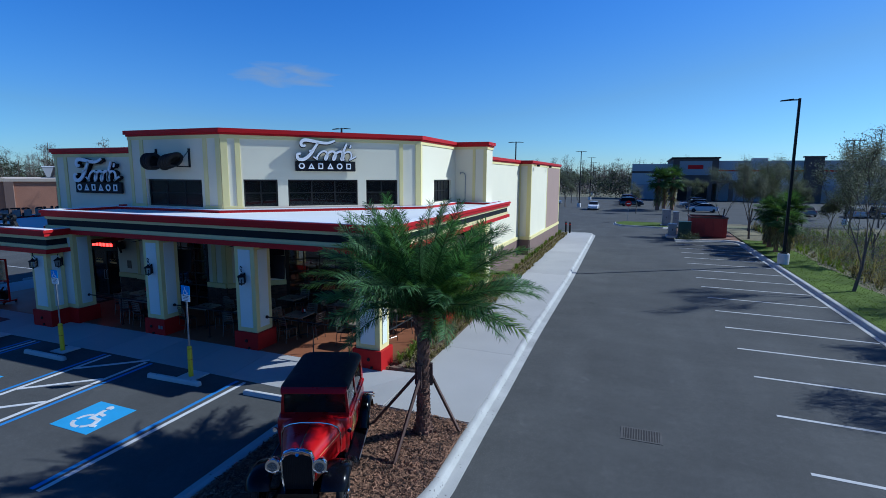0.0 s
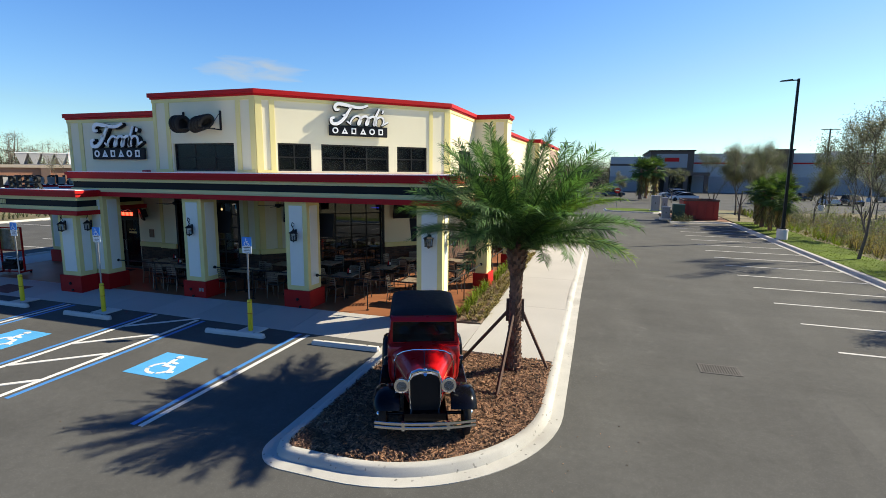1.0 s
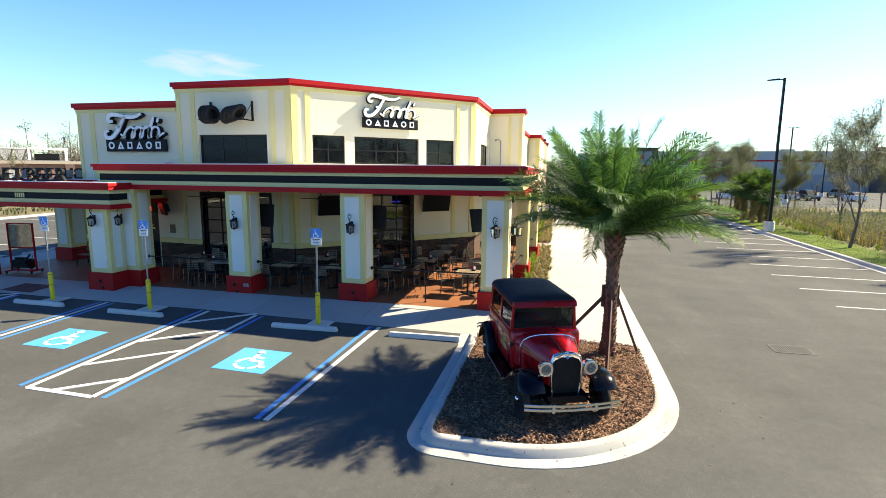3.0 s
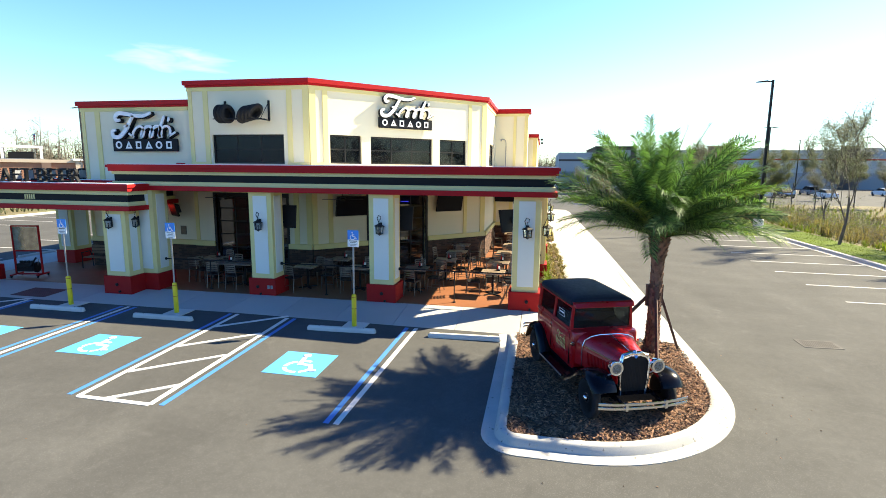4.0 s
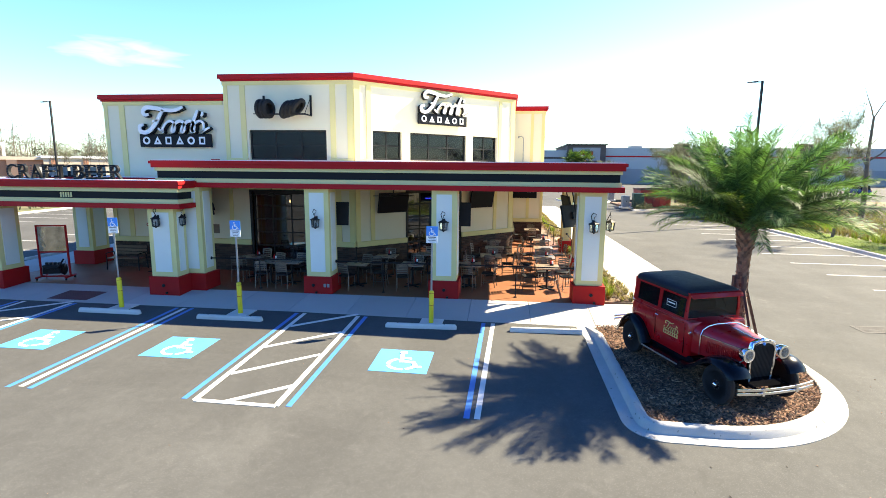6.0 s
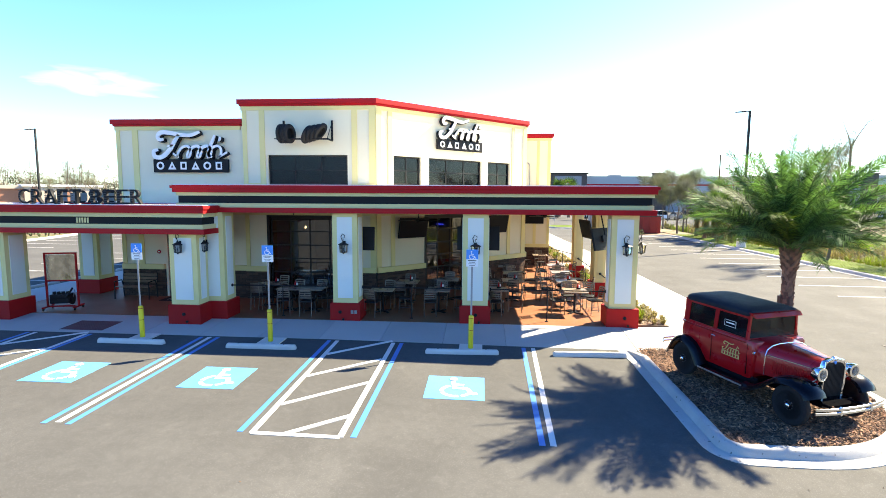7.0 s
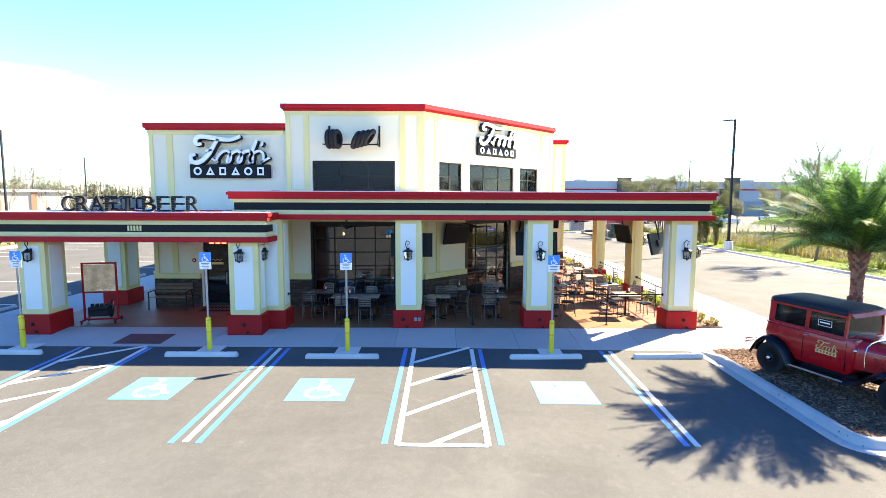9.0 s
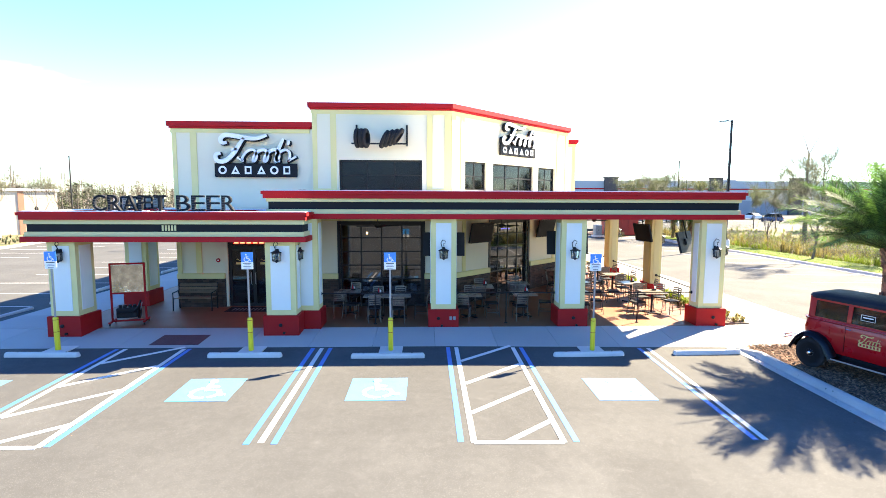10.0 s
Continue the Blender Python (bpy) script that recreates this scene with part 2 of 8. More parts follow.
M = dict(
    stucco=material("cream_stucco", (0.74, 0.68, 0.50), 0.85, 0.5, 0.03, 90, 0.25, stain=0.06, stain_col=(0.5, 0.45, 0.36)),
    white=material("white_stucco", (0.74, 0.76, 0.69), 0.85, 0.6, 0.03, 90, 0.25),
    yellow=material("yellow_trim_paint", (0.73, 0.63, 0.28), 0.75, 0.8, 0.04, 90, 0.2),
    red=material("red_paint", (0.43, 0.008, 0.012), 0.55, 1.0, 0.06, 90, 0.12, spec=0.2),
    base_red=material("red_base_paint", (0.40, 0.010, 0.010), 0.6, 1.4, 0.09, 90, 0.15, spec=0.2, stain=0.15, stain_col=(0.22, 0.02, 0.015)),
    band_black=material("black_band_paint", (0.012, 0.013, 0.015), 0.6, 1.0, 0.1, 90, 0.1, spec=0.15),
    band_cream=material("cream_band_paint", (0.66, 0.58, 0.28), 0.7, 1.0, 0.04, 90, 0.1),
    roof=material("white_roof_membrane", (0.72, 0.72, 0.70), 0.7, 0.35, 0.06, 30, 0.1, stain=0.25, stain_col=(0.45, 0.44, 0.42)),
    asphalt=material("asphalt", (0.0805, 0.0805, 0.0765), 0.9, 0.35, 0.10, 85, 0.22, spec=0.16, stain=0.5, stain_col=(0.097, 0.096, 0.090)),
    concrete=material("sidewalk_concrete", (0.39, 0.375, 0.35), 0.88, 0.5, 0.07, 120, 0.25, rand=0.05, stain=0.12, stain_col=(0.38, 0.36, 0.32)),
    kerb=material("kerb_concrete", (0.42, 0.41, 0.38), 0.85, 1.4, 0.14, 100, 0.3, stain=0.6, stain_col=(0.25, 0.235, 0.21)),
    stop=material("wheel_stop_concrete", (0.58, 0.56, 0.52), 0.85, 2.0, 0.08, 100, 0.3, rand=0.05),
    floor=material("stained_concrete_floor", (0.25, 0.098, 0.046), 0.55, 0.7, 0.12, 50, 0.05, spec=0.3, stain=0.3, stain_col=(0.15, 0.048, 0.02)),
    paint_white=material("white_road_paint", (0.62, 0.61, 0.59), 0.75, 2.0, 0.10, 150, 0.3, stain=0.3, stain_col=(0.45, 0.45, 0.44)),
    paint_old=material("worn_white_road_paint", (0.5, 0.49, 0.47), 0.8, 1.5, 0.12, 150, 0.3, stain=0.5, stain_col=(0.22, 0.21, 0.2)),
    paint_blue=material("blue_road_paint", (0.04, 0.20, 0.50), 0.75, 2.0, 0.08, 150, 0.3, stain=0.2, stain_col=(0.03, 0.2, 0.45)),
    paint_cyan=material("light_blue_road_paint", (0.06, 0.33, 0.62), 0.75, 2.0, 0.08, 150, 0.3, stain=0.2, stain_col=(0.1, 0.36, 0.6)),
    brick=material("dark_brown_brick", (0.072, 0.037, 0.024), 0.85, 3.0, 0.15, 60, 0.4, island=0.35),
    mortar=material("grey_mortar", (0.058, 0.049, 0.042), 0.95, 6.0, 0.1, 80, 0.4),
    taupe=material("taupe_stucco", (0.33, 0.225, 0.18), 0.85, 0.6, 0.04, 90, 0.25),
    brown=material("brown_stucco", (0.20, 0.13, 0.105), 0.85, 0.6, 0.05, 90, 0.25),
    # unseen underside, darkened to deepen the shade below the canopies
    soffit=material("shade_darkened_soffit", (0.08, 0.06, 0.04), 0.85, 0.8, 0.04, 60, 0.1),
    steel=material("galvanised_steel", (0.30, 0.31, 0.33), 0.5, 6.0, 0.1, 80, 0.05, metal=0.9),
    iron=material("weathered_cast_iron", (0.075, 0.07, 0.065), 0.85, 5.0, 0.25, 60, 0.3),
    chrome=material("chrome", (0.85, 0.85, 0.86), 0.12, 6.0, 0.02, 80, 0.0, metal=1.0),
    black_metal=material("black_painted_metal", (0.012, 0.012, 0.013), 0.6, 8.0, 0.15, 80, 0.05, spec=0.25),
    dark_frame=material("dark_bronze_frame", (0.012, 0.011, 0.010), 0.5, 8.0, 0.1, 80, 0.0, spec=0.3),
    yellow_sleeve=material("yellow_plastic_sleeve", (0.80, 0.60, 0.02), 0.5, 4.0, 0.06, 50, 0.05, rand=0.05),
    tyre=material("tyre_rubber", (0.010, 0.010, 0.011), 0.9, 20.0, 0.2, 90, 0.2),
    sign_blue=material("blue_sign_sheet", (0.012, 0.25, 0.72), 0.45, 4, 0.03, 60, 0.0),
    sign_white=material("white_sign_sheet", (0.82, 0.83, 0.84), 0.45, 4, 0.03, 60, 0.0),
    letter_white=material("white_sign_face", (0.80, 0.80, 0.80), 0.5, 3, 0.03, 60, 0.0),
    ink=material("dark_ink", (0.05, 0.05, 0.055), 0.6, 8, 0.05, 60, 0.0),
    gold=material("gold_lettering", (0.62, 0.44, 0.15), 0.5, 8, 0.06, 60, 0.0),
    screen=material("black_screen", (0.006, 0.007, 0.011), 0.5, 6, 0.1, 60, 0.0, spec=0.08),
    mat_brown=material("brown_red_warning_mat", (0.15, 0.045, 0.04), 0.8, 3.0, 0.12, 60, 0.2),
    wire=material("dark_grey_wire_wheel", (0.07, 0.07, 0.075), 0.35, 4.0, 0.1, 60, 0.0, metal=0.6),
    mulch=material("brown_wood_mulch", (0.18, 0.095, 0.055), 0.95, 3.0, 0.3, 40, 0.8, island=0.75),
    soil=material("planter_soil", (0.16, 0.115, 0.08), 0.95, 2.0, 0.3, 30, 0.8),
    grass=material("lawn_grass", (0.085, 0.125, 0.018), 0.95, 0.6, 0.35, 25, 0.8, spec=0.1, stain=0.4, stain_col=(0.15, 0.14, 0.05)),
    wild=material("dry_meadow", (0.15, 0.125, 0.06), 0.95, 0.25, 0.4, 8, 0.8, stain=0.6, stain_col=(0.09, 0.13, 0.035)),
    ground=material("far_ground", (0.16, 0.15, 0.085), 0.95, 0.03, 0.35, 2, 0.5, stain=0.5, stain_col=(0.09, 0.11, 0.04)),
    # near-black tone standing in for unlit rooms and hollows
    interior=material("unlit_interior_tone", (0.022, 0.019, 0.018), 0.9, 1.0, 0.2, 20, 0.0),
    wood=material("bench_wood", (0.17, 0.105, 0.06), 0.45, 3.0, 0.2, 30, 0.1, rand=0.12, stretch=(1, 6, 6)),
    table_top=material("pale_table_laminate", (0.26, 0.20, 0.145), 0.3, 3.0, 0.12, 40, 0.05, rand=0.1),
    bark=material("palm_trunk_bark", (0.16, 0.085, 0.055), 0.95, 6.0, 0.3, 50, 0.9, rand=0.2, island=0.3),
    tree_bark=material("tree_bark", (0.115, 0.095, 0.075), 0.95, 4.0, 0.25, 40, 0.7),
    palm_leaf=leafy("palm_leaf", (0.075, 0.155, 0.055), 0.62, 0.3, 0.6, 0.38),
    palm_young=leafy("young_palm_leaf", (0.13, 0.21, 0.03), 0.5, 0.25, 0.35, 0.4),
    leaf=leafy("tree_leaf", (0.125, 0.135, 0.08), 0.65, 0.3, 0.4, 0.25),
    leaf_dark=leafy("dark_tree_leaf", (0.075, 0.095, 0.035), 0.65, 0.3, 0.4, 0.25),
    wood_green=material("far_evergreen_crowns", (0.07, 0.082, 0.046), 0.9, 0.05, 0.3, 2, 0.0, spec=0.1, island=0.4),
    wood_brown=material("far_winter_twigs", (0.17, 0.14, 0.115), 0.9, 0.05, 0.3, 2, 0.0, spec=0.1, island=0.4),
    fan_leaf=leafy("fan_palm_leaf", (0.055, 0.10, 0.025), 0.85, 0.3, 0.4, 0.25),
    turf=leafy("turf_blades", (0.095, 0.14, 0.016), 0.85, 0.35, 0.3, 0.3),
    store_mid=material("store_blue_grey_panel", (0.26, 0.27, 0.29), 0.85, 0.1, 0.05, 10, 0.1),
    straw=leafy("dry_straw", (0.22, 0.18, 0.08), 0.8, 0.3, 0.45, 0.3),
    lime=leafy("bright_green_blades", (0.155, 0.205, 0.03), 0.65, 0.25, 0.3, 0.35),
    lumber=material("brown_stained_timber", (0.10, 0.055, 0.04), 0.8, 4.0, 0.2, 30, 0.3),
    body_red=material("glossy_red_car_paint", (0.44, 0.004, 0.007), 0.3, 2.0, 0.06, 60, 0.0, spec=0.3, coat=0.45),
    car_black=material("glossy_black_car_paint", (0.004, 0.004, 0.006), 0.2, 2.0, 0.1, 60, 0.0, spec=0.12, coat=0.12),
    car_roof=material("black_vinyl_roof", (0.013, 0.014, 0.019), 0.65, 4.0, 0.15, 90, 0.2, spec=0.25),
    red_brick=material("orange_red_brick_wall", (0.42, 0.20, 0.125), 0.9, 0.5, 0.1, 12, 0.3),
    beige=material("beige_wall", (0.56, 0.46, 0.36), 0.9, 0.4, 0.05, 20, 0.2),
    store_grey=material("store_grey_panel", (0.37, 0.38, 0.39), 0.85, 0.1, 0.05, 10, 0.1),
    store_dark=material("store_dark_brown_stone", (0.085, 0.065, 0.06), 0.9, 0.3, 0.15, 6, 0.2),
    dumpster_red=material("red_steel_container", (0.33, 0.03, 0.02), 0.6, 0.8, 0.15, 30, 0.1, stain=0.2, stain_col=(0.2, 0.05, 0.03)),
    green_box=material("dark_green_enamel", (0.02, 0.06, 0.04), 0.5, 2.0, 0.1, 30, 0.0),
    headlamp_glass=glass("headlamp_glass", (0.22, 0.29, 0.38), 0.03, 0.9, 1.45),
    lamp_glass=glass("lantern_glass", (0.5, 0.53, 0.55), 0.1, 0.9),
    glass=glass("window_glass", (0.08, 0.09, 0.10), 0.02, 0.9),
    # darkness put into the pane: near-black, half clear, few reflections
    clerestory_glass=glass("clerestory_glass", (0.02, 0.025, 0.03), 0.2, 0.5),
    door_glass=glass("roller_door_glass", (0.10, 0.11, 0.12), 0.01, 0.9, 1.75),
    car_glass=glass("car_window_glass", (0.13, 0.15, 0.15), 0.03, 0.95),
    neon=glow("red_neon", (1.0, 0.03, 0.02), 6.0),
    neon_blue=glow("blue_neon", (0.03, 0.05, 1.0), 6.0),
    bulb=glow("warm_bulb", (1.0, 0.7, 0.35), 8.0),
    mirror=material("tarnished_mirror_sheet", (0.42, 0.42, 0.38), 0.1, 5.0, 0.3, 6, 0.6, metal=1.0),
)



def speckled(m, lo, hi, scale=220.0, amount=0.10):
    """Scattered pale grains over a surface's own colour."""
    n, l = m.node_tree.nodes, m.node_tree.links
    b = n["Principled BSDF"]
    src = b.inputs["Base Color"].links[0].from_socket
    geo = n.new("ShaderNodeNewGeometry")
    v = n.new("ShaderNodeTexVoronoi")
    v.inputs["Scale"].default_value = scale
    l.new(geo.outputs["Position"], v.inputs["Vector"])
    sep = n.new("ShaderNodeSeparateColor")
    l.new(v.outputs["Color"], sep.inputs["Color"])
    r = n.new("ShaderNodeMapRange")
    r.inputs["From Min"].default_value, r.inputs["From Max"].default_value = 1 - amount, 1.0
    r.inputs["To Min"].default_value, r.inputs["To Max"].default_value = lo, hi
    l.new(sep.outputs["Red"], r.inputs["Value"])
    k = n.new("ShaderNodeVectorMath")
    k.operation = "SCALE"
    l.new(src, k.inputs[0])
    l.new(r.outputs["Result"], k.inputs["Scale"])
    l.new(k.outputs["Vector"], b.inputs["Base Color"])


speckled(M["asphalt"], 0.96, 1.32, 90.0, 0.2)
speckled(M["kerb"], 1.0, 0.4, 34.0, 0.02)


def trafficked(m, low, high):
    """Long soft streaks of wheel wear along the drive, and scattered oil spots."""
    n, l = m.node_tree.nodes, m.node_tree.links
    b = n["Principled BSDF"]
    c = b.inputs["Base Color"].links[0].from_socket
    geo = n.new("ShaderNodeNewGeometry")
    for stretch, turn, sc, a, z, lo, hi in (((1.0, 0.16, 1.0), 0.04, 0.5, 0.3, 0.75, low, high), ((0.5, 0.2, 1.0), 0.7, 0.9, 0.5, 0.7, 1.0, high + 0.1), ((1, 1, 1), 0, 2.1, 0.62, 0.78, 1.0, 1.22), ((1, 1, 1), 0, 1.3, 0.68, 0.80, 1.0, 0.72), ((1, 1, 1), 0, 7.0, 0.36, 0.66, 0.955, 1.045), ((0.4, 1.0, 1.0), 0.0, 1.1, 0.35, 0.65, 0.95, 1.05)):
        mp = n.new("ShaderNodeMapping")
        mp.inputs["Scale"].default_value, mp.inputs["Rotation"].default_value = stretch, (0, 0, turn)
        l.new(geo.outputs["Position"], mp.inputs["Vector"])
        t = n.new("ShaderNodeTexNoise")
        t.inputs["Scale"].default_value, t.inputs["Detail"].default_value, t.inputs["Distortion"].default_value = sc, 5.0, 0.4
        l.new(mp.outputs["Vector"], t.inputs["Vector"])
        r = n.new("ShaderNodeMapRange")
        r.inputs["From Min"].default_value, r.inputs["From Max"].default_value = a, z
        r.inputs["To Min"].default_value, r.inputs["To Max"].default_value = lo, hi
        l.new(t.outputs["Fac"], r.inputs["Value"])
        k = n.new("ShaderNodeVectorMath")
        k.operation = "SCALE"
        l.new(c, k.inputs[0])
        l.new(r.outputs["Result"], k.inputs["Scale"])
        c = k.outputs["Vector"]
    l.new(c, b.inputs["Base Color"])


trafficked(M["asphalt"], 0.92, 1.08)

# ---- building helpers ----
def box(bm, x0, y0, z0, x1, y1, z1, bevel=0.0):
    vs = [bm.verts.new(p) for p in ((x0, y0, z0), (x1, y0, z0), (x1, y1, z0), (x0, y1, z0), (x0, y0, z1), (x1, y0, z1), (x1, y1, z1), (x0, y1, z1))]
    fs = [bm.faces.new([vs[i] for i in q]) for q in ((3, 2, 1, 0), (4, 5, 6, 7), (0, 1, 5, 4), (1, 2, 6, 5), (2, 3, 7, 6), (3, 0, 4, 7))]
    if bevel:
        es = list({e for f in fs for e in f.edges})
        bmesh.ops.bevel(bm, geom=es, offset=bevel, segments=2, affect="EDGES", profile=0.6)
    return bm


def prism(bm, pts, z0, z1):
    """A solid over a polygon of (x, y), counter-clockwise."""
    lo = [bm.verts.new((x, y, z0)) for x, y in pts]
    hi = [bm.verts.new((x, y, z1)) for x, y in pts]
    bm.faces.new(lo[::-1]), bm.faces.new(hi)
    for i in range(len(pts)):
        j = (i + 1) % len(pts)
        bm.faces.new((lo[i], lo[j], hi[j], hi[i]))
    return bm


def inset(pts, d):
    """A counter-clockwise polygon moved inwards by d."""
    out, k = [], len(pts)
    for i in range(k):
        p, a, b = Vector(pts[i]), Vector(pts[i - 1]), Vector(pts[(i + 1) % k])
        u, v = (p - a).normalized(), (b - p).normalized()
        nu, nv = Vector((-u.y, u.x)), Vector((-v.y, v.x))
        w = (nu + nv) / (1 + nu.dot(nv))
        out.append(tuple(p + w * d))
    return out


def ring(bm, outer, inner, z0, z1):
    """A closed band between two polygons of the same count."""
    k = len(outer)
    rows = [[bm.verts.new((x, y, z)) for x, y in pts] for pts, z in ((outer, z0), (outer, z1), (inner, z1), (inner, z0))]
    for r in range(4):
        a, b = rows[r], rows[(r + 1) % 4]
        for i in range(k):
            j = (i + 1) % k
            bm.faces.new((a[i], a[j], b[j], b[i]))
    return bm


def rod(bm, p, q, r0, r1=None, n=8, caps=True):
    r1 = r0 if r1 is None else r1
    p, q = Vector(p), Vector(q)
    m = (q - p).to_track_quat("Z", "Y").to_matrix()
    a, b = [], []
    for i in range(n):
        d = m @ Vector((math.cos(2 * math.pi * i / n), math.sin(2 * math.pi * i / n), 0))
        a.append(bm.verts.new(p + d * r0)), b.append(bm.verts.new(q + d * r1))
    for i in range(n):
        j = (i + 1) % n
        bm.faces.new((a[i], a[j], b[j], b[i]))
    if caps:
        bm.faces.new(a[::-1]), bm.faces.new(b)
    return bm


def tube(bm, pts, r, n=6):
    """A rounded pipe along points; r may be a list."""
    pts = [Vector(p) for p in pts]
    rs = r if isinstance(r, (list, tuple)) else [r] * len(pts)
    rows, ref = [], Vector((0.13, 0.21, 1)).normalized()
    for i, p in enumerate(pts):
        d = (pts[min(i + 1, len(pts) - 1)] - pts[max(i - 1, 0)]).normalized()
        s = d.cross(ref)
        if s.length < 0.05:
            s = d.cross(Vector((1, 0, 0)))
        s.normalize()
        t = s.cross(d)
        rows.append([bm.verts.new(p + (s * math.cos(2 * math.pi * k / n) + t * math.sin(2 * math.pi * k / n)) * rs[i]) for k in range(n)])
    for a, b in zip(rows, rows[1:]):
        for k in range(n):
            bm.faces.new((a[k], a[(k + 1) % n], b[(k + 1) % n], b[k]))
    bm.faces.new(rows[0][::-1]), bm.faces.new(rows[-1])
    return bm


def loft(bm, rows, closed=True, caps=True):
    """A skin over rows of points of the same count."""
    vs = [[bm.verts.new(p) for p in r] for r in rows]
    k = len(rows[0])
    for a, b in zip(vs, vs[1:]):
        for i in range(k if closed else k - 1):
            j = (i + 1) % k
            bm.faces.new((a[i], a[j], b[j], b[i]))
    if caps and closed:
        bm.faces.new(vs[0][::-1]), bm.faces.new(vs[-1])
    return bm


def lathe(bm, prof, n=20, centre=(0, 0, 0), axis="Z"):
    """A turned solid from (radius, height) pairs."""
    rows = []
    for r, h in prof:
        row = []
        for i in range(n):
            a = 2 * math.pi * i / n
            p = (r * math.cos(a), r * math.sin(a), h)
            p = {"Z": p, "X": (p[2], p[0], p[1]), "Y": (p[0], p[2], p[1])}[axis]
            row.append((p[0] + centre[0], p[1] + centre[1], p[2] + centre[2]))
        rows.append(row)
    return loft(bm, rows)


def mesh_of(name, bm, mat, smooth=False):
    me = bpy.data.meshes.new(name)
    bmesh.ops.recalc_face_normals(bm, faces=bm.faces)
    bm.to_mesh(me)
    bm.free()
    me.materials.append(M[mat] if isinstance(mat, str) else mat)
    if smooth:
        me.shade_smooth()
        me.set_sharp_from_angle(angle=radians(40))
    return me


def part(name, bm, mat, parent=None, label="", smooth=False, at=None):
    ob = new(name, mesh_of(name, bm, mat, smooth))
    ob.parent = parent
    if at is not None:
        ob.matrix_basis = at
    if label:
        ob["label"] = label
    return ob


def thing(name, label, category, m=None, group="", kind=""):
    ob = new(name)
    ob.empty_display_size = 0.1
    if m is not None:
        ob.matrix_basis = m
    return tagged(ob, label, category, group, kind)


def setting(name, bm, mat, label, category, smooth=False, kind="structure"):
    return tagged(part(name, bm, mat, None, "", smooth), label, category, "", kind)


def B():
    return bmesh.new()


def boxed(x0, y0, z0, x1, y1, z1, bevel=0.0):
    return box(bmesh.new(), x0, y0, z0, x1, y1, z1, bevel)


def text_mesh(bm_mat, body, size, depth, align="LEFT", squeeze=1.0):
    """Letters of the built-in font as a mesh, in the xz plane, facing -y."""
    cu = bpy.data.curves.new("lettering", "FONT")
    cu.body, cu.size, cu.extrude, cu.align_x = body, size, depth / 2, align
    ob = bpy.data.objects.new("lettering", cu)
    scene.collection.objects.link(ob)
    me = bpy.data.meshes.new_from_object(ob.evaluated_get(bpy.context.evaluated_depsgraph_get()))
    bpy.data.objects.remove(ob)
    bpy.data.curves.remove(cu)
    me.transform(Matrix.Rotation(math.pi / 2, 4, "X") @ Matrix.Diagonal((squeeze, 1, 1, 1)))
    me.materials.clear()
    me.materials.append(M[bm_mat])
    return me

# ---- ground, lot, kerbs, walks ----
def arc(cx, cy, r, a0, a1, n):
    return [(cx + r * math.cos(radians(a0 + (a1 - a0) * i / n)), cy + r * math.sin(radians(a0 + (a1 - a0) * i / n))) for i in range(n + 1)]


def shifted(path, d):
    """An open path moved to its left by d."""
    out = []
    for i, p in enumerate(path):
        p = Vector(p)
        u = (p - Vector(path[i - 1])).normalized() if i else None
        v = (Vector(path[i + 1]) - p).normalized() if i < len(path) - 1 else None
        u, v = u or v, v or u
        nu, nv = Vector((-u.y, u.x)), Vector((-v.y, v.x))
        out.append(tuple(p + (nu + nv) / (1 + nu.dot(nv)) * d))
    return out


def kerb_mesh(path, width, pan, top=0.15, taper=False):
    """Gutter pan and raised kerb along a path, the raised side to its left."""
    prof = [(0.0, -0.05), (0.0, 0.012), (pan, 0.018), (pan + 0.05, top - 0.02), (pan + 0.08, top), (width - 0.02, top + 0.004), (width, top - 0.01), (width, -0.05)]
    rows = []
    cols = [shifted(path, o) for o, z in prof]
    for i in range(len(path)):
        low = 0.08 if taper and i == 0 else 1.0
        rows.append([(cols[k][i][0], cols[k][i][1], prof[k][1] * (low if prof[k][1] > 0.02 else 1.0)) for k in range(len(prof))])
    return loft(B(), rows)


def ease(a, b, x):
    t = min(1.0, max(0.0, (x - a) / (b - a)))
    return t * t * (3 - 2 * t)


def lot(x, y):
    """Height of the asphalt: it falls gently away from the building and towards the drain in the drive."""
    s = 0.023 * (min(max(y, 1.0), 10.7) - 8.6) - 0.011 * (min(max(x, -15.0), -3.0) + 14.0)
    return s * (1 - ease(12.5, 18.0, y)) * (1 - ease(0.0, 3.4, x))


def settle(ob):
    """Lay a mesh that was built over a level lot on its slope, with its parts."""
    for o in (ob, *ob.children):
        for v in o.data.vertices:
            v.co.z += lot(v.co.x, v.co.y)
    return ob


g = B()
box(g, -900, -500, -1.6, 900, 1300, -1.2)
setting("ground", g, "ground", "dry grassy ground reaching to the horizon", "ground")

g = B()
prism(g, [(-58, -70), (8.25, -70), (8.1, 50.2), (3.2, 48.6), (2.9, 60.4), (-2.0, 61.5), (-2.6, 66), (8, 68), (300, 68), (300, 145), (-120, 145), (-120, 62), (-58, 62)], -1.3, 0.0)
for axis, cuts in ((0, (-40, -30, -22, -15, -9, -3, -1, 0, 0.7, 1.4, 2.0, 2.7, 3.4)), (1, (-20, 1, 6, 10.7, 12.5, 13.5, 14.5, 15.5, 16.5, 18))):
    for c in cuts:
        no = (1, 0, 0) if axis == 0 else (0, 1, 0)
        bmesh.ops.bisect_plane(g, geom=g.verts[:] + g.edges[:] + g.faces[:], plane_co=[c * k for k in no], plane_no=no)
